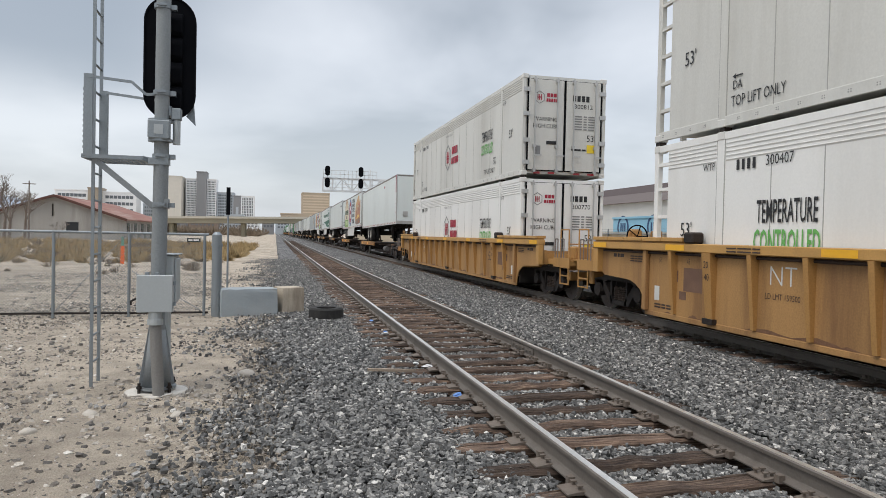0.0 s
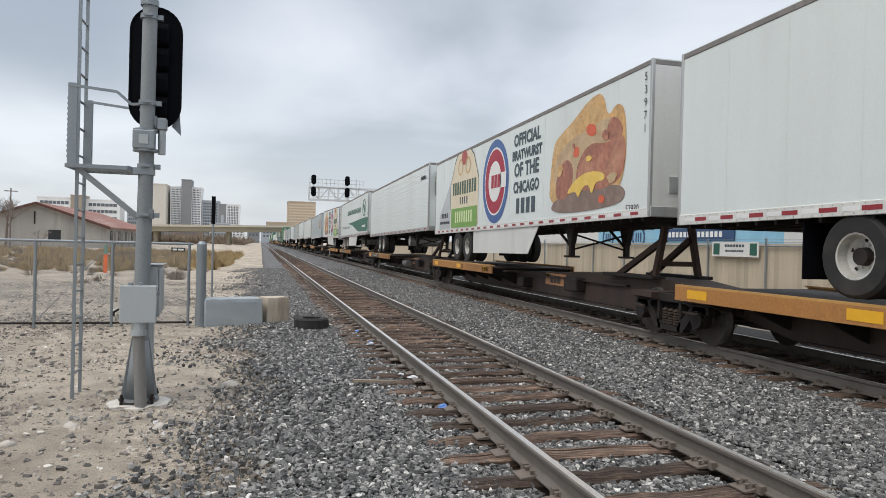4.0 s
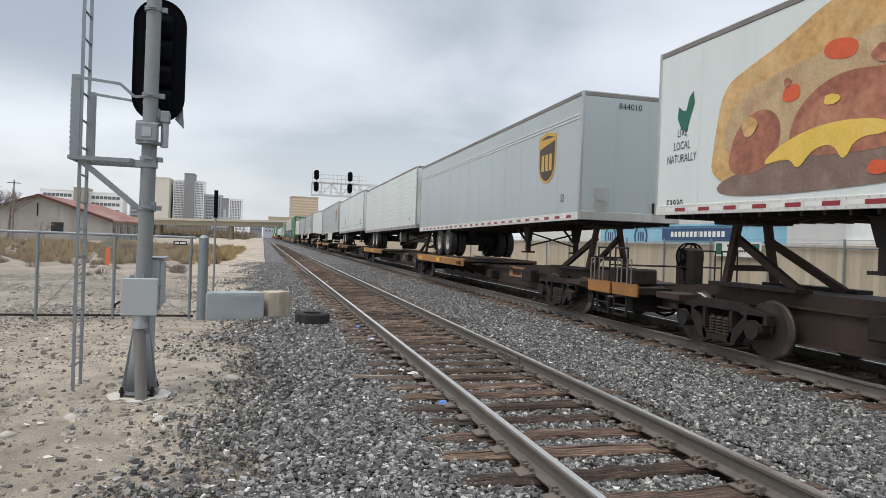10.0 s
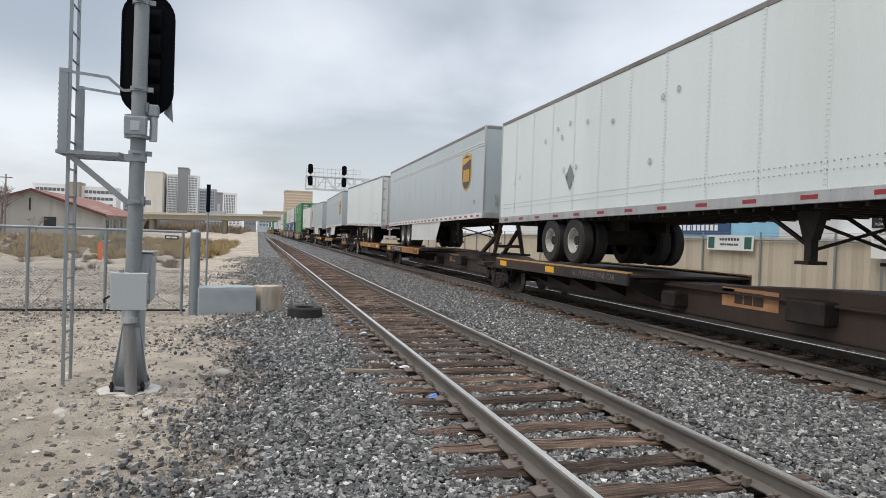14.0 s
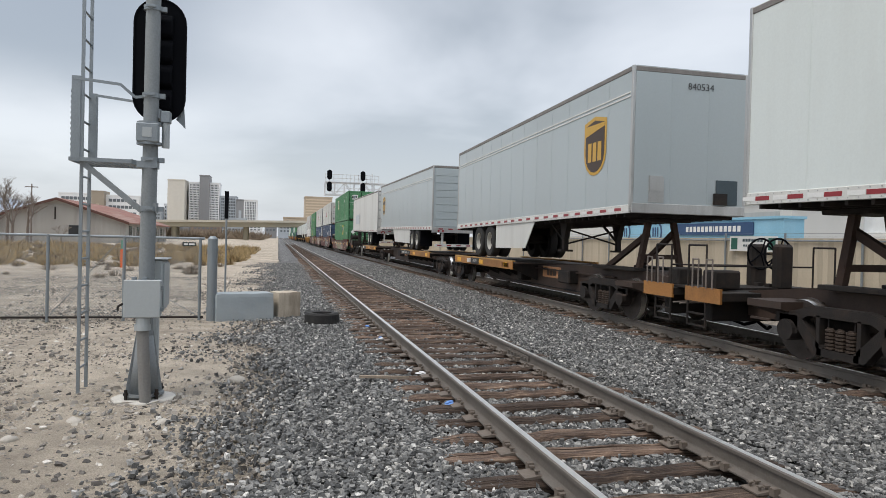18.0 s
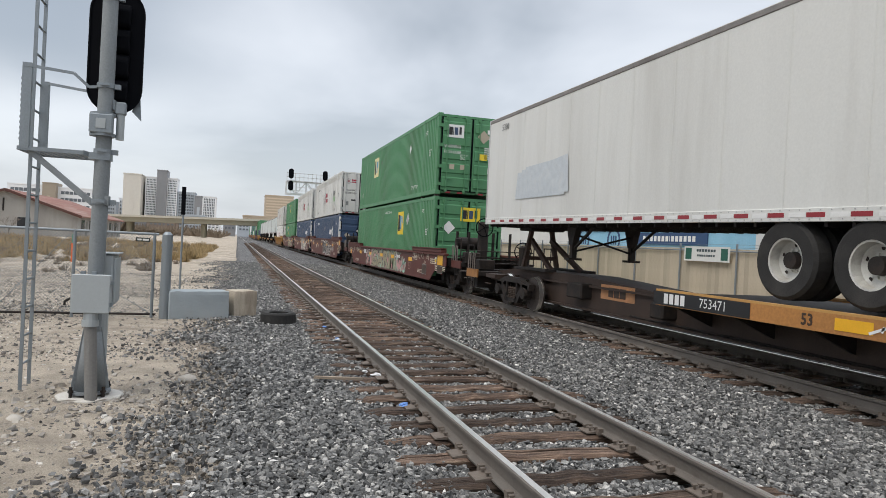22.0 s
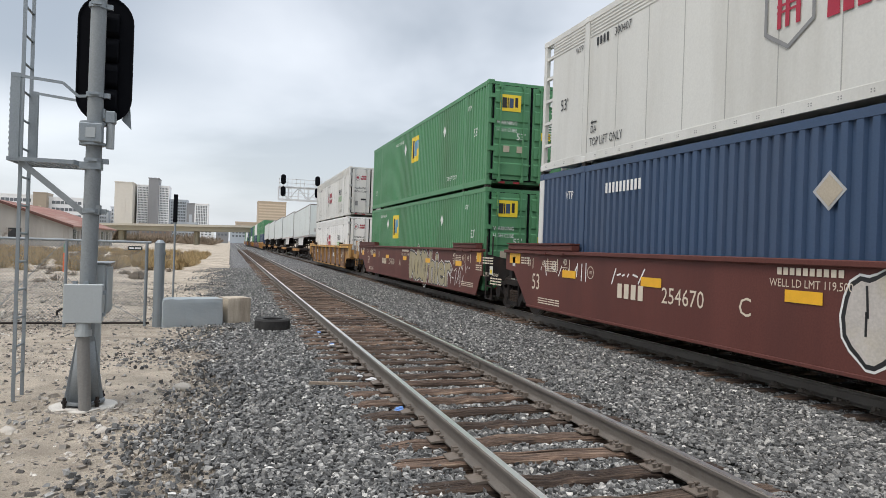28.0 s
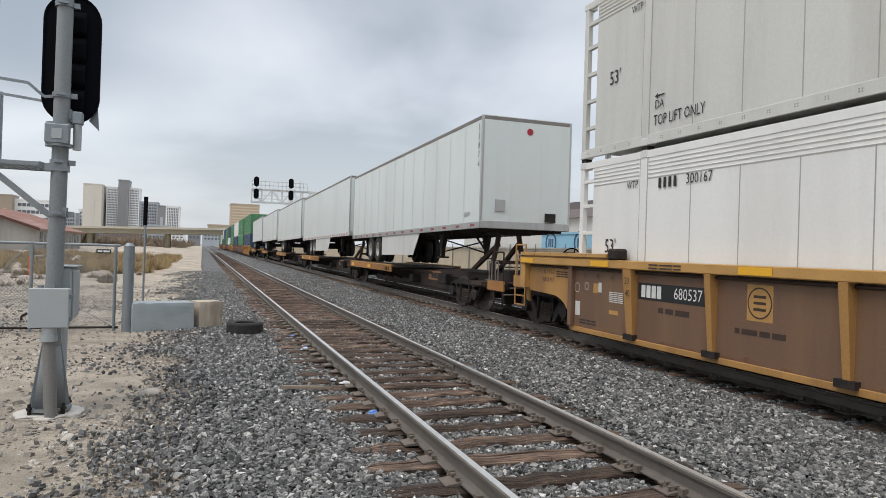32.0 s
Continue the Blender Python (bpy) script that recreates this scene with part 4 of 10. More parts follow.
def end_platform(c, y, s, paint, frame_paint, wheel=True, z=1.02, tall=False, long=0.9):
    """The deck over the coupler at a car's outer end: walkway, grab irons, step and hand brake. s points into the car."""
    w = 1.25
    bm = boxes((-w, w, min(y, y + s * long), max(y, y + s * long), z - 0.14, z))
    part("end_sill", bm, frame_paint, c, bevel=0.01)
    bm = boxes((-w - 0.02, -w + 0.02, min(y, y + s * 0.95), max(y, y + s * 0.95), z - 0.18, z + 0.06))
    part("side_plate", bm, paint, c)
    for x in (-w, w):
        bm = bmesh.new()
        for p, q in zip([(0.06, -0.6), (0.06, 0.75), (0.55, 0.75)], [(0.06, 0.75), (0.55, 0.75), (0.55, -0.6)]):
            rod(bm, (x, y + s * p[0], z + p[1]), (x, y + s * q[0], z + q[1]), 0.018, 6)
        part("grab_rail", bm, frame_paint, c)
        for k in range(4):
            piece("step", (0.03, 0.49, 0.03), frame_paint, c, (x, y + s * 0.305, z - 0.58 + k * 0.2))
    part("crossover_rail", rods(((-w, y + s * 0.06, z + 0.4), (w, y + s * 0.06, z + 0.4), 0.016, 6)), frame_paint, c)
    block("crossover_grating", -w + 0.1, w - 0.1, min(y - s * 0.25, y + s * 0.2), max(y - s * 0.25, y + s * 0.2), z + 0.005, z + 0.04, frame_paint, c)
    if wheel:
        bm = bmesh.new()
        n = 18
        cx, cz, yy, wr = (-0.35, z + 1.16, y + s * 0.45, 0.29) if tall else (0.55, z + 0.62, y + s * 0.02, 0.28)
        for i in range(n):
            a, b = 2 * math.pi * i / n, 2 * math.pi * (i + 1) / n
            rod(bm, (cx + wr * math.cos(a), yy, cz + wr * math.sin(a)), (cx + wr * math.cos(b), yy, cz + wr * math.sin(b)), 0.018, 6)
        for i in range(5):
            a = 2 * math.pi * i / 5
            rod(bm, (cx, yy, cz), (cx + wr * math.cos(a), yy, cz + wr * math.sin(a)), 0.014, 6)
        part("brake_wheel", bm, BLACK, c)
        bm = boxes((cx - 0.16, cx + 0.16, min(yy, yy + s * 0.22), max(yy, yy + s * 0.22), z, cz + 0.18))
        part("brake_housing", bm, frame_paint, c, bevel=0.05)
        if tall:
            part("air_reservoir", rods(((-1.1, y + s * 1.0, z + 0.62), (-0.2, y + s * 1.0, z + 0.62), 0.2, 16)), frame_paint, c)
            for x in (-1.15, -0.75, 0.1, 0.7):
                piece("stanchion", (0.07, 0.07, 1.0), frame_paint, c, (x, y + s * 0.8, z + 0.5))
            for j in range(4):
                piece("walkway_slat", (2.3, 0.16, 0.03), frame_paint, c, (0, y + s * (0.3 + 0.35 * j), z + 0.18))
            part("brake_pipe", rods(((-1.2, y + s * 0.2, z - 0.05), (-1.2, y + s * long, z + 0.2), 0.025, 6)), frame_paint, c)
    pale = mat("pale_grab_iron_paint", (0.20, 0.17, 0.15), 0.6, 0.1, 0.2, 8, 60)
    for x0, yy in ((-w - 0.05, 0.62), (-w - 0.05, 0.25)):
        bm = bmesh.new()
        for p, q in zip([(yy, 0.05), (yy, 0.52), (yy + 0.16, 0.52)], [(yy, 0.52), (yy + 0.16, 0.52), (yy + 0.16, 0.05)]):
            rod(bm, (x0, y + s * p[0], z + p[1]), (x0, y + s * q[0], z + q[1]), 0.014, 6)
        part("grab_iron", bm, pale, c, "pale worn grab iron")
    block("end_frame", -1.1, 1.1, min(y + s * 0.3, y + s * 0.5), max(y + s * 0.3, y + s * 0.5), z - 0.5, z - 0.14, frame_paint, c, bevel=0.02)
    block("valve_box", -1.05, -0.55, min(y + s * 0.15, y + s * 0.5), max(y + s * 0.15, y + s * 0.5), z + 0.02, z + 0.34, frame_paint, c, bevel=0.03)
    block("uncoupling_lever_bracket", 0.4, 0.5, min(y, y - s * 0.12), max(y, y - s * 0.12), z - 0.3, z + 0.1, frame_paint, c)
    part("uncoupling_lever", rods(((-1.3, y - s * 0.1, z - 0.25), (0.2, y - s * 0.1, z - 0.2), 0.016, 6)), pale, c)
    block("coupler_shank", -0.13, 0.13, min(y, y - s * 0.5), max(y, y - s * 0.5), z - 0.42, z - 0.16, STEEL_DARK, c, bevel=0.03)
    block("coupler", -0.2, 0.2, min(y - s * 0.5, y - s * 0.72), max(y - s * 0.5, y - s * 0.72), z - 0.46, z - 0.12, STEEL_DARK, c, bevel=0.05)
    bm = bmesh.new()
    pts = [(0.3, y, z - 0.4), (0.33, y - s * 0.25, z - 0.6), (0.3, y - s * 0.5, z - 0.68), (0.2, y - s * 0.7, z - 0.62)]
    for p, q in zip(pts, pts[1:]):
        rod(bm, p, q, 0.03, 6)
    part("air_hose", bm, BLACK, c)


def well_car(u0, u1, paint, style, trucks=(True, True), ends=(True, True), label="", z_top=1.62, gap=(2.6, 2.6), panel=None, far=False, dense=False, flash=(1.65, 4.97, 8.22, 11.3, 14.1)):
    """A double-stack well car; its containers stand between u0 and u1. The sides reach out over the trucks."""
    L = u1 - u0
    c = mover("well_car", label, "rail car", u0, "well cars")
    posts = style == "posts"
    zb = 0.40 if posts else 0.50
    panel = panel or paint
    # how far each side runs past the containers
    e0 = (2.0 if posts else 2.2) if ends[0] else 0.32
    e1 = (2.0 if posts else 2.2) if ends[1] else 1.5
    a, b = -e0, L + e1

    def foot(e, full):
        """Outline of the lower edge at one end, from the well bottom outwards."""
        if posts:
            arc = [(-0.25 - 0.75 * (1 - math.cos(w)), zb + 0.56 * math.sin(w)) for w in (math.pi / 2 * i / 6 for i in range(7))]
            return [(0.2 + q[0] + 0.0, q[1]) for q in arc] + [(-e + 0.28, 0.99), (-e + 0.22, 1.04), (-e, 1.04)]
        if full:
            return [(-0.35, zb), (-1.2, 1.03), (-e, 1.03)]
        return [(0.1, zb), (-0.2, 1.03), (-e, 1.03)] if e < 1 else [(-0.2, zb), (-1.0, 1.24), (-e, 1.28)]

    lo = foot(e0, ends[0])
    hi = [(L - y, z) for y, z in foot(e1, ends[1])]
    outline = lo[::-1] + hi + [(b, z_top), (a, z_top)]
    xs = 1.385 if posts else 1.44
    for s in (-1, 1)[:1 if far else 2]:
        x = s * xs
        bm = bmesh.new()
        prism(bm, outline, "x", x - 0.012, x + 0.012)
        sd = part("side_sheet", bm, panel, c)
        if posts:
            block("top_chord", min(s * 1.34, s * 1.54), max(s * 1.34, s * 1.54), a, b, z_top - 0.07, z_top + 0.07, YELLOW_TOP, c, bevel=0.012)
            block("bottom_chord", x - (0.02 if dense else 0.035), x + (0.02 if dense else 0.035), lo[0][0], hi[0][0], zb - 0.05, zb + 0.04, panel if dense else YELLOW, c, bevel=0.008)
            if s > 0:
                continue
            if not far:
                # dark bar added for the band of shadow under the top chord
                block("chord_pipe", x - 0.065, x - 0.014, a + 0.3, b - 0.3, z_top - 0.135, z_top - 0.085, STEEL_BROWN, c, bevel=0.018)
                for y in (-0.14, L + 0.14):
                    block("end_bulkhead", -1.34, 1.34, y - 0.03, y + 0.03, zb + 0.05, 1.3, STEEL_DARK, c)
            if not far and not dense:
                for q in (lo, hi):
                    bm = bmesh.new()
                    y_end = q[-1][0]
                    prism(bm, [(y, z) for y, z in q] + [(y_end, z_top - 0.07), (q[0][0], z_top - 0.07)], "x", x - 0.0155, x - 0.0125)
                    bmesh.ops.recalc_face_normals(bm, faces=bm.faces)
                    part("end_sheet", bm, YELLOW, sd, "yellow end of the side sheet")
            if not far:
                rng = random.Random(int(u0 * 10) % 97)
                grime = mat("rubbed_brown_grime", (0.17, 0.085, 0.045), 0.7, 0, 0.35, 5, 40, 0, 0.7, (0.30, 0.17, 0.075), True)
                bm = bmesh.new()
                for k in range(46):
                    y, w, h = rng.uniform(0.1, L - 0.1), rng.uniform(0.08, 0.45), rng.uniform(0.02, 0.075)
                    z = zb + 0.05 if k < 30 else z_top - 0.08 - h
                    pts = [(-y - w, z), (-y + w, z), (-y + w * rng.uniform(0.2, 0.9), z + h * rng.uniform(0.4, 0.8)), (-y + w * rng.uniform(-0.3, 0.3), z + h), (-y - w * rng.uniform(0.3, 0.9), z + h * rng.uniform(0.2, 0.7))]
                    bm.faces.new([bm.verts.new((p, q, 0.0001 * k)) for p, q in pts])
                part("grime_patches", bm, grime, sd, "rubbed brown grime along the edges", at=Matrix.Translation((x - 0.0135, 0, 0)) @ SIDE)["kind"] = "stuff"
            for y0, y1 in ((a + 0.05, 1.35), (L - 1.35, b - 0.05)):
                for k in range(2 if far else 5):
                    d = (y1 - y0) / (2 if far else 5)
                    block("guide_plate", min(s * 1.30, s * 1.56), max(s * 1.30, s * 1.56), y0 + d * k + 0.012, y0 + d * (k + 1) - 0.012, z_top + 0.10, z_top + 0.17, YELLOW_TOP, c, bevel=0.006)
                block("guide_beam", min(s * 1.33, s * 1.50), max(s * 1.33, s * 1.50), y0 + 0.05, y1, z_top + 0.07, z_top + 0.11, paint, c)
            for y in (a + 0.1, b - 0.1):
                block("end_post", min(s * 1.36, s * 1.52), max(s * 1.36, s * 1.52), y - 0.1, y + 0.1, 1.04, z_top - 0.07, YELLOW_TOP, c, bevel=0.01)
            mes = []
            for half in (0.045 if dense else 0.06, 0.11):
                bm = bmesh.new()
                top, foot_z = z_top - 0.07, zb + 0.06
                v = [bm.verts.new(p) for p in ((0, -half, top), (0, half, top), (s * 0.145, half, top), (s * 0.145, -half, top), (0, -half * 0.8, foot_z), (0, half * 0.8, foot_z), (s * 0.05, half * 0.8, foot_z), (s * 0.05, -half * 0.8, foot_z))]
                for f in ((0, 1, 2, 3), (7, 6, 5, 4), (0, 3, 7, 4), (1, 5, 6, 2), (3, 2, 6, 7), (0, 4, 5, 1)):
                    bm.faces.new([v[i] for i in f])
                mes.append(mesh_of(bm, "side_post", paint))
            if dense:
                half_way = [0.93, 1.96, 2.97, 4.05, 5.05, 6.08, 7.1]
                stand = [(y, y == 1.96) for y in half_way] + [(L / 2, True)] + [(L - y, y == 1.96) for y in half_way]
            else:
                stand = [(1.9, True), (L - 1.9, True)] + [(3.75 + (L - 7.5) * k / 4, False) for k in range(5)]
            for y, broad in stand:
                shared("side_post", mes[1 if broad else 0], c, pose(x + s * 0.012, y, 0))
                if not far and (broad or not dense):
                    piece("post_foot", (0.1, 0.26, 0.09), STEEL_DARK, c, (x + s * 0.05, y, zb + 0.06))
            for y in (0.02, L - 0.02):
                block("corner_post", x - 0.10, x - 0.012, y - 0.06, y + 0.06, zb + 0.04, z_top - 0.07, panel, c, "" if dense else "brown corner post", bevel=0.01)
            if s < 0:
                for y in (a + 0.35, 1.1, 4.6, 8.0, L - 4.6, L - 1.1, b - 0.35):
                    plate(rect(0.55, 0.10), YELLOW_MARK, sd, SIDE, -1.546, y, z_top)
                for y in (1.5, L - 1.5):
                    part("locking_box", boxes((-1.56, -1.34, y - 0.14, y + 0.14, z_top + 0.07, z_top + 0.26)), STEEL_DARK, c, "dark stacking lock", bevel=0.03)
        else:
            block("top_chord", x - 0.08, x + 0.08, a, b, z_top - 0.04, z_top + 0.04, paint, c, bevel=0.012)
            block("bottom_chord", x - 0.03, x + 0.03, lo[0][0], hi[0][0], zb - 0.03, zb + 0.02, paint, c, bevel=0.008)
            if s > 0:
                continue
            for y0, y1 in ((a + 0.3, 2.0), (L - 2.0, b - 0.3)):
                block("top_reinforcement", x - 0.1, x + 0.1, y0, y1, z_top + 0.04, z_top + 0.17, paint, c, bevel=0.02)
                block("reinforcement_lip", x - 0.13, x + 0.1, y0, y1, z_top + 0.17, z_top + 0.2, paint, c)
            if s < 0:
                for y in flash:
                    plate(rect(0.56, 0.15), YELLOW_MARK, sd, SIDE, x - 0.022, y, z_top - (0.3 if z_top < 1.5 else 0.42), "reflector")
                for y in (0.6, 1.4, L - 0.6, L - 1.4):
                    piece("stacking_hook", (0.05, 0.5, 0.04), paint, c, (x - 0.08, y, z_top - 0.02))
                plate(rect(0.62, 0.34) if ends[0] else rect(0.34, 0.26), YELLOW_MARK, sd, SIDE, x - 0.016, a + (0.66 if ends[0] else 0.25), z_top - 0.2)
                if ends[0]:
                    plate(rect(0.62, 0.26), INK_GREY, sd, SIDE, x - 0.016, a + 0.66, z_top - 0.52, "notice_board")
                    plate(rect(0.58, 0.22), BROWN_MARK, sd, SIDE, x - 0.020, a + 0.66, z_top - 0.52, "notice_board")
                plate(rect(0.62, 0.24) if not ends[1] else rect(0.46, 0.25), YELLOW_MARK, sd, SIDE, x - 0.016, b - (0.95 if ends[1] else 0.55), z_top - (0.33 if ends[1] else 0.16))
                plate(rect(0.15, 0.22), WHITE_WORN, sd, SIDE, x - 0.016, b - 0.5, z_top - 0.24)
                for y in (a + 0.25, b - 1.15):
                    for j in range(3):
                        bars((0.16, 0.1, 0.14), 0.03, CREAM_MARK, sd, SIDE, x - 0.016, y + 0.0, z_top - 0.42 - 0.06 * j - (0.0 if y < 0 else -0.28), 0.03)
    block("well_floor", -1.36, 1.36, 0.3, L - 0.3, zb, zb + 0.12, STEEL_DARK, c)
    if not far:
        for k in range(7):
            y = 0.8 + (L - 1.6) * k / 6
            block("floor_beam", -1.36, 1.36, y - 0.1, y + 0.1, zb - 0.06, zb + 0.2, STEEL_DARK, c)
    dark = paint if posts else STEEL_DARK
    for k, y, s in ((0, -0.35, 1), (1, L + 0.35, -1)):
        g = gap[k] - 0.2
        bm = bmesh.new()
        prism(bm, [(-1.37, 0.9), (1.37, 0.9), (1.37, z_top - 0.1), (0.6, z_top - 0.25), (-0.6, z_top - 0.25), (-1.37, z_top - 0.1)], "y", y, y - s * 0.12)
        part("bulkhead", bm, dark, c)
        block("draft_sill", -0.36, 0.36, min(y - s * g, y), max(y - s * g, y), 0.62, 1.05, STEEL_DARK, c, bevel=0.01)
        reach = (e0, e1)[k] - 0.35
        if reach > 0.3:
            for j in range(3):
                yy = y - s * reach * (0.25 + 0.33 * j)
                block("cross_bearer", -1.36, 1.36, yy - 0.09, yy + 0.09, 1.05, 1.22 + 0.1 * (j == 2), dark, c)
            block("bolster_deck", -0.9, 0.9, min(y, y - s * reach), max(y, y - s * reach), 1.0, 1.05, STEEL_DARK, c)
        if trucks[k]:
            add_truck(c, y - s * (1.36 if ends[k] else 1.58))
        if ends[k] and not far:
            end_platform(c, y - s * g, s, paint, dark, wheel=(k == 0), z=1.2, tall=not posts, long=max(0.6, g + 0.35 - (e0, e1)[k]))
        elif not far:
            # ladder at the joint between two units
            bm = bmesh.new()
            q = y - s * ((e0, e1)[k] - 0.15)
            for yy in (q, q - s * 0.42):
                rod(bm, (-1.40, yy, 0.42), (-1.40, yy, 2.1), 0.02, 6)
            for j in range(4):
                rod(bm, (-1.40, q, 0.44 + 0.33 * j), (-1.40, q - s * 0.42, 0.44 + 0.33 * j), 0.016, 6)
            if k == 0:
                part("side_ladder", bm, STEEL_DARK, c)
            else:
                bm.free()
    return c, L


# ---- the train ----
def logo_hex(c, facing, x, y, z, s, faded=False):
    """A hexagon outline with a red H-like mark and two lines of red bars beside it."""
    red = INK_RED if not faded else INK_GREY
    bm = bmesh.new()
    hexo = [(math.cos(radians(60 * k + 90)) * s, math.sin(radians(60 * k + 90)) * s * 1.12) for k in range(6)]
    A = [bm.verts.new((u, v, 0.003)) for u, v in hexo]
    B = [bm.verts.new((u * 0.88, v * 0.88, 0.003)) for u, v in hexo]
    for i in range(6):
        bm.faces.new((A[i], A[(i + 1) % 6], B[(i + 1) % 6], B[i]))
    part("hexagon_marking", bm, INK_GREY, c, at=Matrix.Translation((x, y, z)) @ facing)
    bm = bmesh.new()
    for u in (-0.40, -0.12, 0.24):
        prism(bm, [(u * s, -0.5 * s), (u * s + 0.14 * s, -0.5 * s), (u * s + 0.14 * s, 0.5 * s), (u * s, 0.5 * s)], "z", 0, 0.003)
    for v in (-0.10, 0.08):
        prism(bm, [(-0.42 * s, v * s), (0.40 * s, v * s), (0.40 * s, v * s + 0.07 * s), (-0.42 * s, v * s + 0.07 * s)], "z", 0.0005, 0.0035)
    part("red_marking", bm, red, c, at=Matrix.Translation((x, y, z)) @ facing)
    d = (facing @ Vector((1, 0, 0)))
    bars((0.5 * s, 0.5 * s, 0.5 * s), 0.62 * s, red, c, facing, x + d.x * 2.2 * s, y + d.y * 2.2 * s, z + 0.45 * s, 0.12 * s)
    bars((0.36 * s, 0.30 * s, 0.36 * s, 0.36 * s, 0.36 * s), 0.55 * s, red, c, facing, x + d.x * 2.3 * s, y + d.y * 2.3 * s, z - 0.40 * s, 0.1 * s)


X = -HW - 0.004


def hub_container(u0, u1, z0, number, faded=False, flip=False):
    c, L = container(u0, u1, z0, DULL_BOX if z0 > 1 else WHITE_BOX, "smooth", "off-white 53-foot refrigerated shipping container with red hexagon mark", open_end=True)
    zt = z0 + 2.9
    F = (lambda y: L - y) if flip else (lambda y: y)
    logo_hex(c, SIDE, X, F(8.75), z0 + 1.40, 0.48, faded)
    write("WARNING HIGH CUBE", 0.13, INK_GREY, c, SIDE, X, F(8.6), zt - 0.62, 0.8)
    write("TEMPERATURE", 0.47, INK, c, SIDE, X, F(3.4), z0 + 1.55, 0.38, 0.005)
    write("CONTROLLED", 0.49, INK_GREEN, c, SIDE, X, F(3.4), z0 + 1.11, 0.40, 0.008)
    write("53'", 0.34, INK, c, SIDE, X, 1.0, z0 + 1.30, 0.85)
    write("53'", 0.34, INK, c, SIDE, X, L - 1.05, z0 + 1.30, 0.85)
    write("WTP", 0.17, INK, c, SIDE, X, 1.65, zt - 0.58, 0.85)
    write("WTP", 0.17, INK, c, SIDE, X, L - 1.65, zt - 0.58, 0.85)
    for y in (2.55, L - 2.30):
        write("DA", 0.2, INK, c, SIDE, X, y, z0 + 0.60, 0.8)
        plate([(-0.12, 0.0), (-0.04, 0.04), (-0.04, 0.012), (0.12, 0.012), (0.12, -0.012), (-0.04, -0.012), (-0.04, -0.04)], INK, c, SIDE, X, y, z0 + 0.74)
    for y in (3.1, L - 2.75):
        write("TOP LIFT ONLY", 0.24, INK, c, SIDE, X, y, z0 + 0.35, 0.70)
    write(number, 0.22, INK, c, SIDE, X, L - 3.25, zt - 0.60, 0.85)
    bars((0.06,) * 4, 0.16, INK, c, SIDE, X, L - 2.55, zt - 0.60, 0.06)
    # door end
    ye = -0.022
    logo_hex(c, END, -0.80, ye, z0 + 2.25, 0.17, faded)
    write("WARNING", 0.17, INK, c, END, -0.60, ye, z0 + 1.62, 0.9)
    write("HIGH CUBE", 0.17, INK, c, END, -0.60, ye, z0 + 1.42, 0.9)
    bars((0.1,) * 4, 0.17, INK, c, END, 0.5, ye, z0 + 2.28, 0.04)
    write(number, 0.19, INK, c, END, 0.58, ye, z0 + 2.04, 1.05)
    for k in range(6):
        bars((0.28, 0.1, 0.2), 0.035, INK_GREY, c, END, 0.6, ye, z0 + 1.76 - k * 0.075, 0.05)
    write("53'", 0.27, INK, c, END, 0.84, ye, z0 + 1.12, 0.9)
    plate(rect(0.30, 0.24), YELLOW_LOGO, c, END, 0.86, ye, z0 + 0.82)
    bars((0.3, 0.12), 0.05, INK, c, END, 0.45, ye, z0 + 0.78, 0.04)
    plate(rect(0.2, 0.26), INK_GREY, c, END, -0.85, ye, z0 + 0.72)
    bars((0.34,), 0.1, INK, c, END, -0.4, ye, z0 + 0.95)
    return c


def emp_mark(c, facing, x, y, z, w, h, ground):
    plate(rect(w, h), ground, c, facing, x, y, z)
    d = facing @ Vector((1, 0, 0))
    n = facing @ Vector((0, 0, 1)) * 0.004
    bars((0.22 * w, 0.05 * w), h * 0.62, INK, c, facing, x + n.x - d.x * 0.26 * w, y + n.y - d.y * 0.26 * w, z, 0.03 * w)
    bars((0.2 * w,), h * 0.58, BLUE, c, facing, x + n.x + d.x * 0.03 * w, y + n.y + d.y * 0.03 * w, z)
    bars((0.14 * w,), h * 0.58, INK, c, facing, x + n.x + d.x * 0.28 * w, y + n.y + d.y * 0.28 * w, z + 0.05 * h)


LOGO_BLUE = mat("logo_blue_paint", (0.10, 0.30, 0.50), 0.5, 0, 0.2, 5, 40, 0, 0.5, (0.20, 0.36, 0.42))


def side_emblem(c, L, y, z, w, h, ground):
    """A square of paint with blocks of black and blue on the corrugated side."""
    painted_patch(c, L, y - w / 2, y + w / 2, z - h / 2, z + h / 2, ground, 0.002)
    for u0, u1, v0, v1, m in ((-0.40, -0.14, -0.34, 0.36, INK), (-0.08, 0.17, -0.28, 0.30, LOGO_BLUE), (0.22, 0.40, -0.02, 0.32, LOGO_BLUE)):
        painted_patch(c, L, y - u1 * w, y - u0 * w, z + v0 * h, z + v1 * h, m, 0.004)


DIAMOND = [(0, -0.24), (0.24, 0), (0, 0.24), (-0.24, 0)]


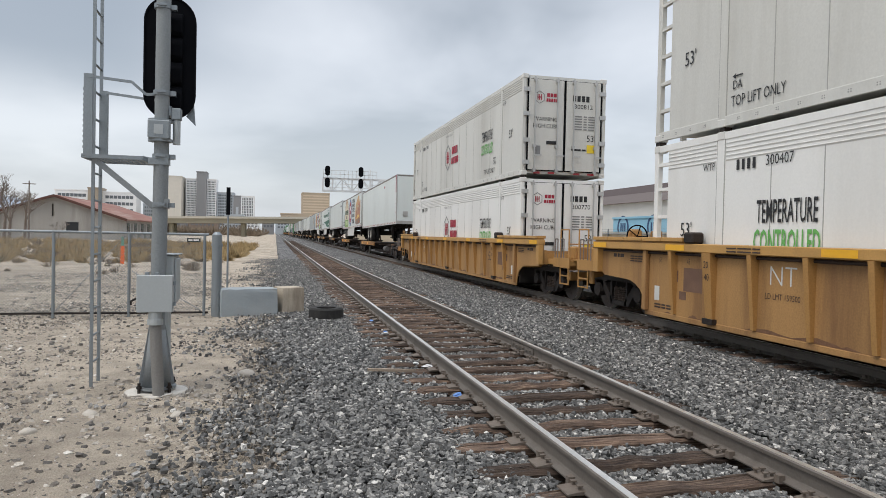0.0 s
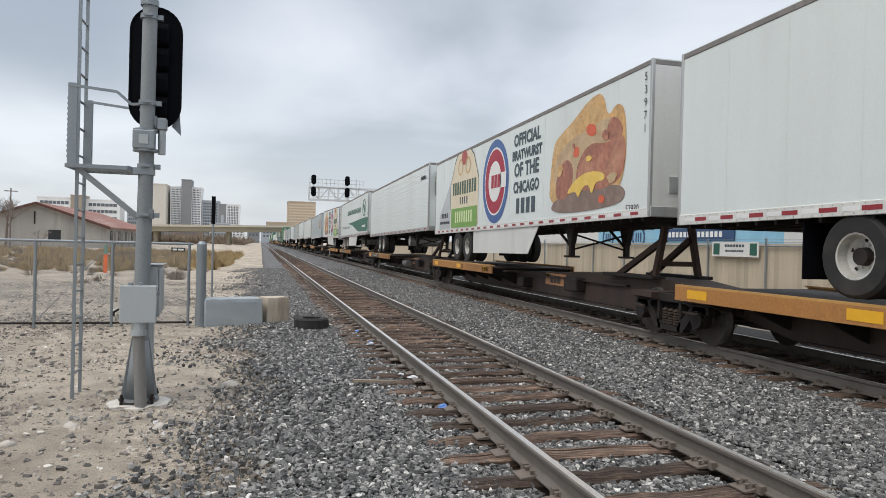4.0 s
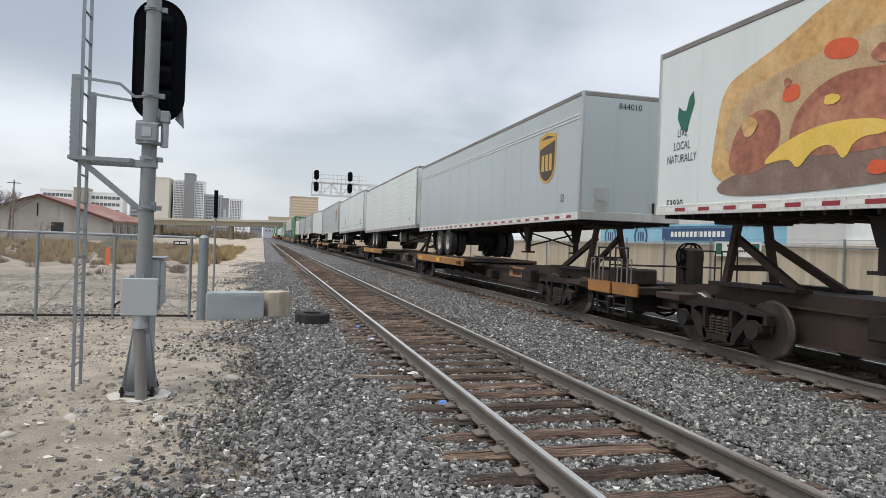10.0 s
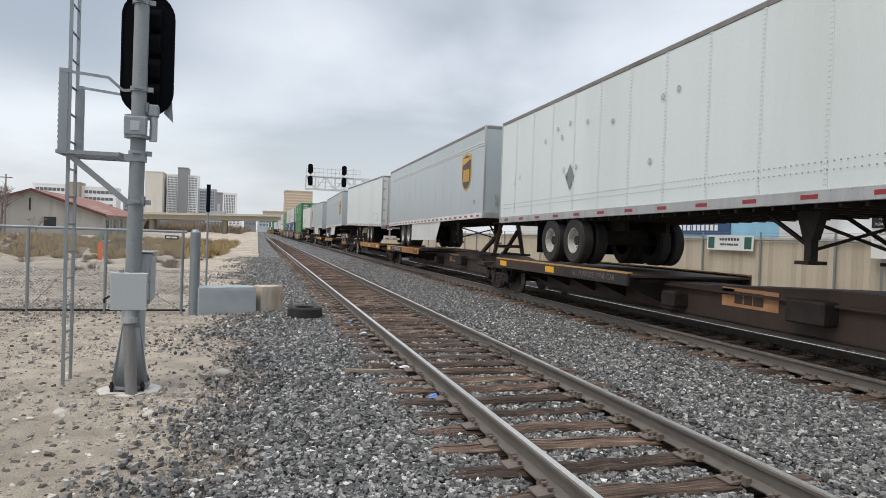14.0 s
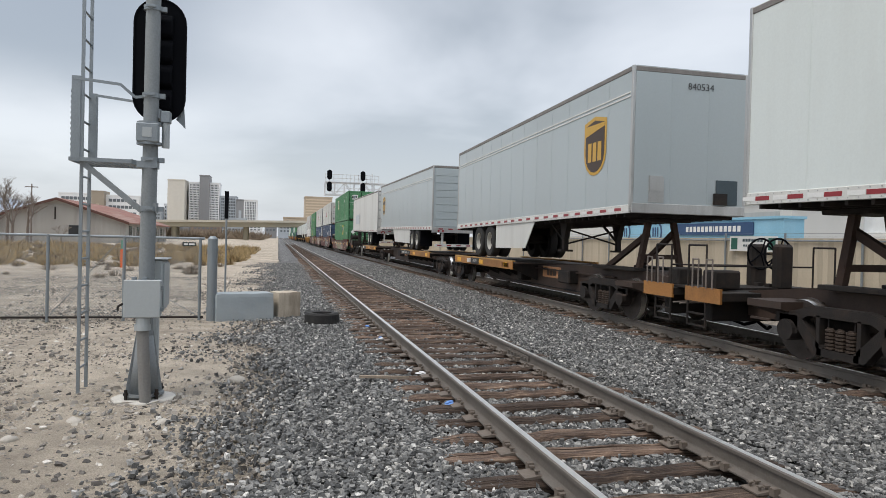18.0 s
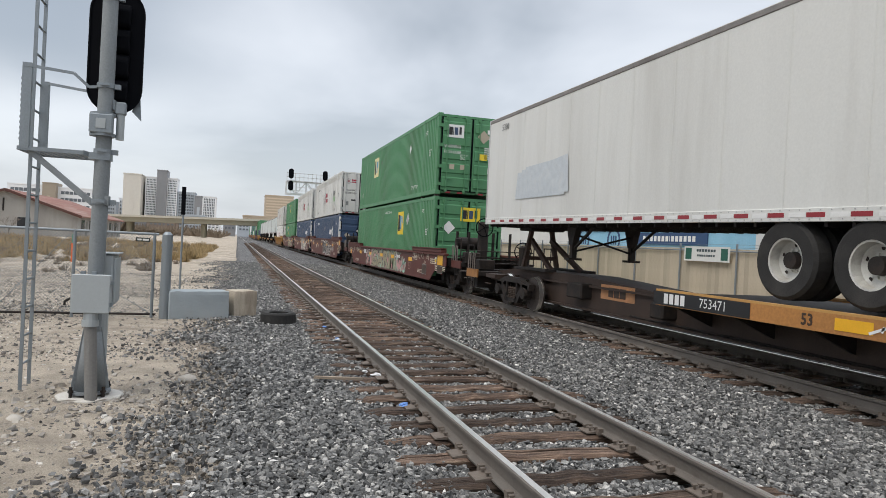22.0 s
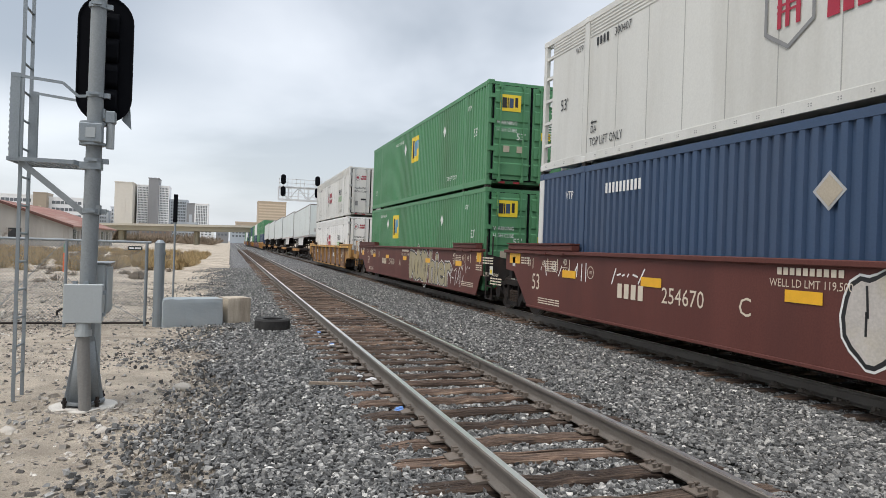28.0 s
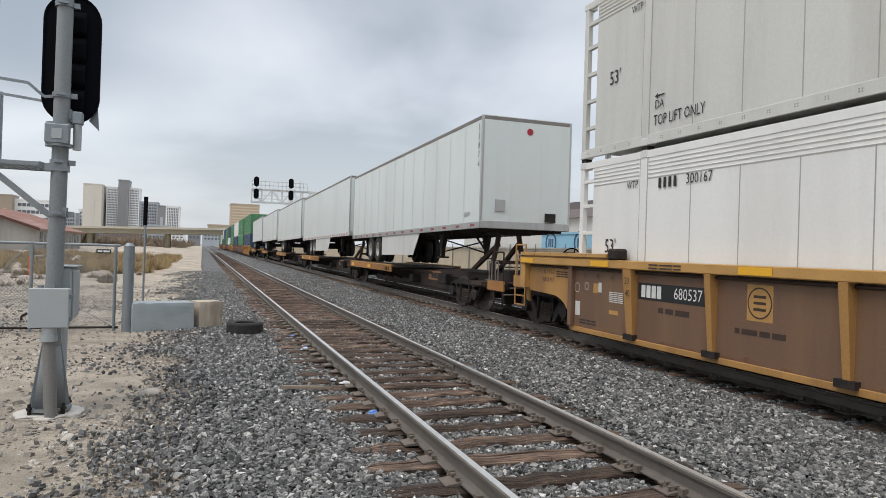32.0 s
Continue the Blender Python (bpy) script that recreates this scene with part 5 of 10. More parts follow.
def green_container(u0, u1, z0, number, far=False, solid_end=False, logo=5.1):
    c, L = container(u0, u1, z0, GREEN, "corrugated", "dark green corrugated 53-foot steel shipping container")
    zt = z0 + 2.9
    xs = -HW + 0.002
    side_emblem(c, L, L - logo, z0 + 1.96, 1.05, 0.98, mat("bleached_yellow_marking", (0.72, 0.66, 0.36), 0.5, 0, 0.1, 4, 40) if number == "645548" else YELLOW_LOGO)
    if far:
        return c
    plate([(0.6 * u, 0.8 * v) for u, v in DIAMOND], WHITE_MARK, c, SIDE, xs, 4.0, zt - 0.85)
    if number == "645548":
        plate(disc(0.11, 16, 0.8), BROWN_MARK, c, SIDE, xs, L - logo - 1.35, z0 + 2.1, "rust_spot")
    else:
        plate([(0.7 * u, v) for u, v in DIAMOND], WHITE_MARK, c, SIDE, xs, L - (logo + 1.3 if logo > 8 else logo - 1.5), z0 + 2.12)
        write("WARNING HIGH CUBE", 0.17, WHITE_MARK, c, SIDE, xs, L - logo + 2.5, zt - 0.42, 0.8)
    write("53'", 0.34, WHITE_MARK, c, SIDE, xs, 0.95, z0 + 1.55, 0.85)
    write("53'", 0.30, WHITE_MARK, c, SIDE, xs, L - 0.95, z0 + 0.7, 0.85)
    write("VTP", 0.22, WHITE_MARK, c, SIDE, xs, 1.55, zt - 0.55, 0.8)
    write("TOP LIFT ONLY", 0.2, WHITE_MARK, c, SIDE, xs, 3.1, z0 + 0.42, 0.75)
    ye = -0.062
    if solid_end:
        emp_mark(c, END, 0.05, ye, z0 + 2.25, 0.75, 0.5, YELLOW_LOGO)
        plate(DIAMOND, WHITE_MARK, c, END, -0.75, ye, z0 + 1.75)
        write("53'", 0.26, WHITE_MARK, c, END, 0.2, ye, z0 + 1.2, 0.9)
        return c
    emp_mark(c, END, -0.66, ye, zt - 0.62, 0.62, 0.46, YELLOW_LOGO if number != "645548" else WHITE_MARK)
    plate(DIAMOND, CONCRETE if number == "645548" else WHITE_MARK, c, END, 0.42 if number == "645548" else 0.8, ye, zt - 0.75 if number == "645548" else zt - 1.0)
    write("WARNING", 0.15, WHITE_MARK, c, END, -0.75, ye, z0 + 1.72, 0.85)
    write("HIGH CUBE", 0.15, WHITE_MARK, c, END, -0.75, ye, z0 + 1.52, 0.8)
    write("53'", 0.27, WHITE_MARK, c, END, -0.32, ye, z0 + 1.35, 0.9)
    bars((0.09,) * 4, 0.15, WHITE_MARK, c, END, 0.78, ye, zt - 0.55, 0.03)
    write(number, 0.17, WHITE_MARK, c, END, 0.80, ye, zt - 0.77, 0.9)
    for k in range(6):
        bars((0.26, 0.1, 0.12), 0.035, WHITE_MARK, c, END, 0.75, ye, z0 + 1.75 - k * 0.075, 0.05)
    plate(rect(0.32, 0.22), YELLOW_LOGO, c, END, 0.42, ye, z0 + 1.42)
    plate(rect(0.36, 0.22), WHITE_MARK, c, END, 0.8, ye, z0 + 0.95)
    for x in (-0.75, -0.35):
        plate(rect(0.18, 0.18), CONCRETE, c, END, x, ye, z0 + 1.0)
    return c


def navy_container(u0, u1, z0, far=False, logo=3.45):
    c, L = container(u0, u1, z0, BLUE, "corrugated", "navy blue corrugated 53-foot steel shipping container with white corner post")
    xs = -HW + 0.002
    if far:
        return c
    for x0, x1, y0, y1 in ((-HW - 0.008, -HW + 0.11, -0.01, 0.22), (-HW - 0.008, -HW + 0.11, L - 0.2, L + 0.01), (HW - 0.11, HW + 0.008, -0.01, 0.2)):
        block("white_corner_panel", x0, x1, y0, y1, z0 + 0.14, z0 + 2.72, WHITE_WORN, c, "white-painted corner panel")
    bars((0.16, 0.30, 0.24, 0.24), 0.36, WHITE_MARK, c, SIDE, xs, logo + 1.1, z0 + 1.65, 0.08, lean=0.15)
    for k in range(2):
        plate([(-0.42 + 0.1 * k, 0), (0, -0.42 + 0.1 * k), (0.14, -0.28), (-0.14, 0), (0.14, 0.28), (0, 0.42 - 0.1 * k)] if k == 0 else [(0.42, 0), (0.1, 0.32), (-0.02, 0.2), (0.18, 0), (-0.02, -0.2), (0.1, -0.32)], WHITE_MARK, c, SIDE, xs, logo, z0 + 1.65)
    plate(DIAMOND, ALU, c, SIDE, xs, L - 7.85, z0 + 1.95, "placard_holder", "diamond placard holder")
    plate([(0.8 * u, 0.8 * v) for u, v in DIAMOND], CONCRETE, c, SIDE, xs - 0.004, L - 7.85, z0 + 1.95, "placard")
    write("VTP", 0.24, WHITE_MARK, c, SIDE, xs, 1.55, z0 + 2.2, 0.8)
    write("VTP", 0.24, WHITE_MARK, c, SIDE, xs, L - 1.4, z0 + 2.3, 0.8)
    bars((0.07,) * 4 + (0.07,) * 6, 0.19, WHITE_MARK, c, SIDE, xs, L - 3.4, z0 + 2.35, 0.05)
    ye = -0.062
    bars((0.08, 0.16, 0.12, 0.12), 0.16, WHITE_MARK, c, END, 0.2, ye, z0 + 1.75, 0.05, lean=0.15)
    plate([(0, -0.15), (0.15, 0), (0, 0.15), (-0.15, 0)], WHITE_MARK, c, END, 0.72, ye, z0 + 1.75)
    plate([(0, -0.2), (0.2, 0), (0, 0.2), (-0.2, 0)], CONCRETE, c, END, -0.75, ye, z0 + 1.45)
    return c


def graffiti(c, y0, y1, z0, z1, seed, x, fill=CREAM_MARK, edge=INK):
    """Spray-painted bubble lettering that says nothing readable: fat rounded shapes with halo, outline and filling."""
    rng = random.Random(seed)
    n = max(2, int((y1 - y0) / 0.42))
    shapes = []
    for k in range(n):
        yc = y0 + (y1 - y0) * (k + 0.5) / n
        w, h = (y1 - y0) / n * 0.56, (z1 - z0) * (0.44 + 0.10 * rng.random())
        ph = [rng.uniform(0, 6.28) for _ in range(3)]
        pts = []
        for i in range(18):
            a = 2 * math.pi * i / 18
            r = 1 + 0.10 * math.sin(2 * a + ph[0]) + 0.10 * math.sin(3 * a + ph[1]) + 0.06 * math.sin(5 * a + ph[2])
            sq = (abs(math.cos(a)) ** 4 + abs(math.sin(a)) ** 4) ** -0.25
            pts.append((math.cos(a) * w * r * sq, math.sin(a) * h * r * (0.5 + 0.5 * sq)))
        shapes.append((yc, (z0 + z1) / 2 + rng.uniform(-0.06, 0.06), pts))
    for d, grow, m in ((0.0, 0.085, WHITE_MARK), (0.002, 0.055, edge), (0.004, 0.0, fill)):
        bm = bmesh.new()
        for k, (yc, zc, pts) in enumerate(shapes):
            q = [(u + grow * u / max(0.05, math.hypot(u, v)), v + grow * v / max(0.05, math.hypot(u, v))) for u, v in pts]
            bm.faces.new([bm.verts.new((u - yc, v + zc, d + 0.0002 * k)) for u, v in q])
        part("graffiti", bm, m, c, at=Matrix.Translation((x, 0, 0)) @ SIDE)["kind"] = "stuff"
    bm = bmesh.new()
    for yc, zc, pts in shapes:
        for j in range(2):
            a = rng.uniform(1.2, 1.9)
            ln = rng.uniform(0.12, 0.26)
            u, v = yc + rng.uniform(-0.06, 0.06), zc + rng.uniform(-0.2, 0.2)
            prism(bm, [(-(u - math.cos(a) * ln) - 0.014, v - math.sin(a) * ln), (-(u - math.cos(a) * ln) + 0.014, v - math.sin(a) * ln), (-(u + math.cos(a) * ln) + 0.014, v + math.sin(a) * ln), (-(u + math.cos(a) * ln) - 0.014, v + math.sin(a) * ln)], "z", 0.0, 0.003)
    part("graffiti_stroke", bm, edge, c, at=Matrix.Translation((x - 0.0065, 0, 0)) @ SIDE)["kind"] = "stuff"


def big_letters(c, word, y0, y1, z0, z1, x, fill, halo=WHITE_MARK, edge=INK):
    """Fat sprayed letters: a pale halo, a dark outline and a filling."""
    body = text_mesh(word, 1.0, fill, 0.03)
    us, vs = [v.co.x for v in body.vertices], [v.co.y for v in body.vertices]
    w, h = max(us) - min(us), max(vs) - min(vs)
    fit = Matrix.Diagonal((abs(y1 - y0) / w, (z1 - z0) / h, 1, 1)) @ Matrix.Translation((-(max(us) + min(us)) / 2, -(max(vs) + min(vs)) / 2, 0))
    for k, (bold, m) in enumerate(((0.075, halo), (0.055, edge), (0.03, fill))):
        shared("graffiti", text_mesh(word, 1.0, m, bold), c, Matrix.Translation((x - 0.0015 * k, (y0 + y1) / 2, (z0 + z1) / 2)) @ SIDE @ fit)


def spray_blots(c, y0, y1, z0, z1, seed, x, paints, n=26, size=(0.05, 0.22)):
    """Overlapping sprayed spots and clouds of several colours, each colour one layer."""
    rng = random.Random(seed)
    for k, m in enumerate(paints):
        bm = bmesh.new()
        for _ in range(n):
            r = rng.uniform(*size) * (1.5 if k == 0 else 1.0)
            u, v = rng.uniform(y0 + r, y1 - r), rng.uniform(z0 + r * 0.8, z1 - r * 0.8)
            e, ph = rng.uniform(0.7, 1.4), rng.uniform(0, 6.28)
            pts = [(-u + r * e * math.cos(a) * (1 + 0.12 * math.sin(3 * a + ph)), v + r * math.sin(a) * (1 + 0.1 * math.sin(2 * a + ph))) for a in (2 * math.pi * i / 14 for i in range(14))]
            d = rng.uniform(0, 0.0003)
            bm.faces.new([bm.verts.new((p, q, d)) for p, q in pts])
        part("graffiti", bm, m, c, at=Matrix.Translation((x - 0.0005 * k, 0, 0)) @ SIDE)["kind"] = "stuff"


def scrawl(c, yc, zc, w, h, seed, x, ink=WHITE_MARK, thick=0.016):
    """A quick spray-can tag of strokes, no readable word."""
    rng = random.Random(seed)
    bm = bmesh.new()
    n = int(w / 0.16)
    for k in range(n):
        u = -w / 2 + w * k / n
        v = rng.uniform(-h / 2, h / 2)
        u2, v2 = u + rng.uniform(-0.05, 0.22), -v * rng.uniform(0.5, 1.1)
        d = Vector((u2 - u, v2 - v))
        if d.length < 0.05:
            continue
        s = Vector((-d.y, d.x)).normalized() * thick
        bm.faces.new([bm.verts.new((p, q, 0.0)) for p, q in ((u - s.x, v - s.y), (u2 - s.x, v2 - s.y), (u2 + s.x, v2 + s.y), (u + s.x, v + s.y))])
    if bm.verts:
        part("graffiti", bm, ink, c, at=Matrix.Translation((x, yc, zc)) @ SIDE)["kind"] = "stuff"
    else:
        bm.free()


def spine_text(c, L, words, y, z=1.06, ink=WHITE_MARK):
    plate(rect(0.118 * len(words) + 0.3, 0.215), INK, c, SIDE, -1.384, y, z, "stencil_board", "black stencil board on the platform edge")
    write(words, 0.17, ink, c, SIDE, -1.390, y, z, 1.0)


def car_stencils(c, L, z_top, style, number="", ink=WHITE_MARK, board=INK, dense=False):
    """Load-line figures, data lines and patches stencilled on the side of a well car."""
    if style != "posts":
        x = -1.456
        zs = z_top - (0.14 if z_top < 1.5 else 0.25)
        for y, w in ((0.08, "53"), (0.82, "48"), (1.28, "45")):
            for q in (y, L - y + 0.2):
                write(w, 0.21, ink, c, SIDE, x, q, zs, 0.8)
                bars((0.025,), 0.24, ink, c, SIDE, x, q - 0.2, zs)
        for q in (2.12, L - 1.6):
            write("40", 0.2, ink, c, SIDE, x, q, zs + 0.06, 0.85)
            write("20", 0.2, ink, c, SIDE, x, q, zs - 0.15, 0.85)
            bars((0.22,), 0.014, ink, c, SIDE, x, q, zs - 0.045)
            bars((0.025,), 0.24, ink, c, SIDE, x, q - 0.2, zs)
            for k in range(5):
                bars((0.16, 0.1, 0.2), 0.022, ink, c, SIDE, x, q + (0.62 if q > 5 else -0.42), zs + 0.06 - k * 0.05, 0.025)
        for q, zq in ((-0.75, z_top - 0.2), (-1.35, 1.0)):
            for k in range(3):
                bars((0.14, 0.2, 0.1, 0.24), 0.035, ink, c, SIDE, x, q, zq - k * 0.07, 0.03)
        for q, zq in ((0.85, 0.78), (L - 0.9, 0.72)):
            for k in range(3):
                bars((0.3, 0.12, 0.3, 0.2), 0.022, ink, c, SIDE, x, q, zq - k * 0.05, 0.03)
        ring_plate(0.12, 0.105, ink, c, SIDE, x, L - 2.65, zs - 0.1)
        write("110", 0.09, ink, c, SIDE, x - 0.002, L - 2.65, zs - 0.1, 0.8)
        plate(rect(0.22, 0.22), WHITE_WORN, c, SIDE, x, -1.02, 1.2)
        plate(rect(0.14, 0.1), YELLOW_LOGO, c, SIDE, x - 0.004, -1.02, 1.17)
        if number == "716177":
            write(number, 0.30, WHITE_MARK, c, SIDE, x - 0.004, 11.58, 1.2, 0.95)
            bars((0.14,) * 3, 0.22, WHITE_MARK, c, SIDE, x - 0.004, 12.42, 1.2, 0.06)
            bars((0.16, 0.1, 0.1, 0.1), 0.12, WHITE_MARK, c, SIDE, x - 0.02, 4.5, 1.16, 0.04)
            ring_plate(0.16, 0.13, WHITE_MARK, c, SIDE, x - 0.02, 5.0, 1.26)
            write("B", 0.3, CREAM_MARK, c, SIDE, x - 0.002, L + 0.62, 1.14, 0.9)
            bars((0.03,), 0.24, CREAM_MARK, c, SIDE, x - 0.002, L + 0.42, 1.12)
            write("53", 0.23, CREAM_MARK, c, SIDE, x - 0.002, L + 0.22, 1.12, 0.9)
            write("53", 0.42, mat("dusty_pink_stencil", (0.30, 0.17, 0.14), 0.6), c, SIDE, x, 2.65, 0.84, 0.9)
            write("L 73-4", 0.17, ink, c, SIDE, x, 0.42, 1.06, 0.9)
            plate(rect(0.62, 0.36), INK_GREY, c, SIDE, x, 0.44, 0.82, "notice_board")
            plate(rect(0.58, 0.32), BROWN_MARK, c, SIDE, x - 0.004, 0.44, 0.82, "notice_board")
            return
        write(number, 0.36, ink, c, SIDE, x - 0.004, 10.5, 1.1, 0.95)
        bars((0.14,) * 4, 0.25, ink, c, SIDE, x - 0.004, 11.9, 1.1, 0.07)
        write("WELL LD LMT 119,500", 0.14, ink, c, SIDE, x - 0.004, 8.15, z_top - 0.27, 0.9)
        bars((0.07,) * 4 + (0.07,) * 6, 0.09, ink, c, SIDE, x - 0.004, 8.15, z_top - 0.12, 0.03)
        write("L 201-1", 0.17, ink, c, SIDE, x, -0.66, 1.08, 0.9)
        write("JACK HERE", 0.11, ink, c, SIDE, x, -1.3, 1.09, 0.85)
        return
    x = -1.399
    dark = mat("brown_stencil", (0.05, 0.03, 0.022), 0.6, 0, 0.2, 9, 60)
    patch = mat("brown_overpaint_patch", (0.16, 0.088, 0.058), 0.6, 0, 0.15, 4, 40, 0.02, 0.4, (0.24, 0.14, 0.08))
    for f in (lambda y: y, lambda y: L - y):
        # 20 / 40 on the broad post, length marks between posts
        write("20", 0.16, dark, c, SIDE, -1.532, f(1.96 if dense else 1.9), 1.36, 0.8)
        write("40", 0.16, dark, c, SIDE, -1.515, f(1.96 if dense else 1.9), 1.16, 0.8)
        for y, w in ((0.45, "53"), (0.85, "48"), (1.3, "45")):
            write(w, 0.13, dark, c, SIDE, x, f(y), z_top - 0.24, 0.8)
        for y, z, w, h in ((0.9, 1.12, 0.22, 0.2), (1.15, 0.8, 0.2, 0.14), (1.43, 1.08, 0.52, 0.40))[:3 if dense else 0]:
            plate(rect(w, h), patch, c, SIDE, x + 0.0015, f(y), z)
        if not dense:
            for k in range(6):
                bars((0.13, 0.1, 0.15), 0.016, WHITE_WORN, c, SIDE, x, f(1.42), 1.14 - k * 0.032, 0.015)
            plate(rect(0.1, 0.17), WHITE_WORN, c, SIDE, x, f(0.93), 1.2)
            plate(rect(0.16, 0.17), YELLOW_TOP, c, SIDE, x, f(0.8), 1.18)
            plate(rect(0.26, 0.07), YELLOW_TOP, c, SIDE, x, f(1.36), 0.8)
            ring_plate(0.07, 0.058, WHITE_WORN, c, SIDE, x, f(0.5), 1.2)
            ring_plate(0.09, 0.078, WHITE_WORN, c, SIDE, x, f(0.17), 1.16)
        plate(rect(0.16, 0.26), WHITE_WORN, c, SIDE, x, f(0.35 if dense else 0.2), 0.78)
        for k in range(2):
            bars((0.2, 0.12, 0.16), 0.03, dark, c, SIDE, x, f(0.55), 0.58 - k * 0.05, 0.03)
        if dense:
            bars((0.12, 0.08, 0.14), 0.07, dark, c, SIDE, x, f(-1.1), 1.42, 0.04)
        else:
            write("IL 53 1-3", 0.14, dark, c, SIDE, x - 0.006, f(-0.92), 1.41, 0.85)
            write("IW 8' 9-7", 0.14, dark, c, SIDE, x - 0.006, f(-0.95), 1.24, 0.85)
        for k in range(3):
            bars((0.14, 0.1, 0.16), 0.022, dark, c, SIDE, x - 0.006, f(-0.4), 1.42 - k * 0.045, 0.02)
        for k in range(2):
            bars((0.22, 0.3, 0.16), 0.02, dark, c, SIDE, -1.547, f(2.85), z_top + 0.02 - k * 0.05, 0.03)
    write("53", 0.42, dark, c, SIDE, x, 2.48, 1.1, 0.9)
    # number board towards the far end, a plain plate mark in the middle
    yn = L - (3.5 if dense else 2.85)
    if dense:
        write("LD LMT " + number, 0.12, dark, c, SIDE, x - 0.003, yn, 0.98, 0.85)
        write("NT", 0.4, WHITE_WORN, c, SIDE, x - 0.002, yn, 1.26, 1.0, -0.006)
        return
    plate(rect(1.62, 0.26), board, c, SIDE, x + 0.001, yn, 1.22)
    write(number, 0.24, WHITE_MARK, c, SIDE, x - 0.003, yn - 0.36, 1.22, 0.85)
    bars((0.1,) * 4, 0.19, WHITE_MARK, c, SIDE, x - 0.003, yn + 0.48, 1.22, 0.03)
    bars((0.12, 0.18, 0.3), 0.08, dark, c, SIDE, x, yn - 0.05, 0.95, 0.05)
    plate(rect(0.42, 0.46), YELLOW_TOP, c, SIDE, x + 0.001, L - 4.55, 1.22)
    ring_plate(0.2, 0.18, dark, c, SIDE, x - 0.002, L - 4.55, 1.22)
    for k in range(3):
        bars((0.2,), 0.035, dark, c, SIDE, x - 0.002, L - 4.55, 1.3 - k * 0.08)
    bars((0.08, 0.26, 0.16, 0.2), 0.07, dark, c, SIDE, x, L - 4.55, 0.84, 0.04)


def ups_mark(t, y, z, h=1.15):
    plate(shield(h * 0.82, h), GOLD, t, SIDE, -HW + 0.005, y, z, "shield_marking")
    plate(shield(h * 0.70, h * 0.88), BROWN_MARK, t, SIDE, -HW + 0.001, y, z - 0.01, "shield_marking")
    plate([(-h * 0.35, h * 0.36), (h * 0.35, h * 0.36), (h * 0.35, h * 0.30), (-h * 0.35, h * 0.18)], GOLD, t, SIDE, -HW - 0.003, y, z, "shield_marking")
    bars((h * 0.13, h * 0.13, h * 0.13), h * 0.32, GOLD, t, SIDE, -HW - 0.003, y, z - h * 0.1, h * 0.05)


LZ = 0.62           # floor of the wells
UZ = 3.56           # bottom of the upper containers


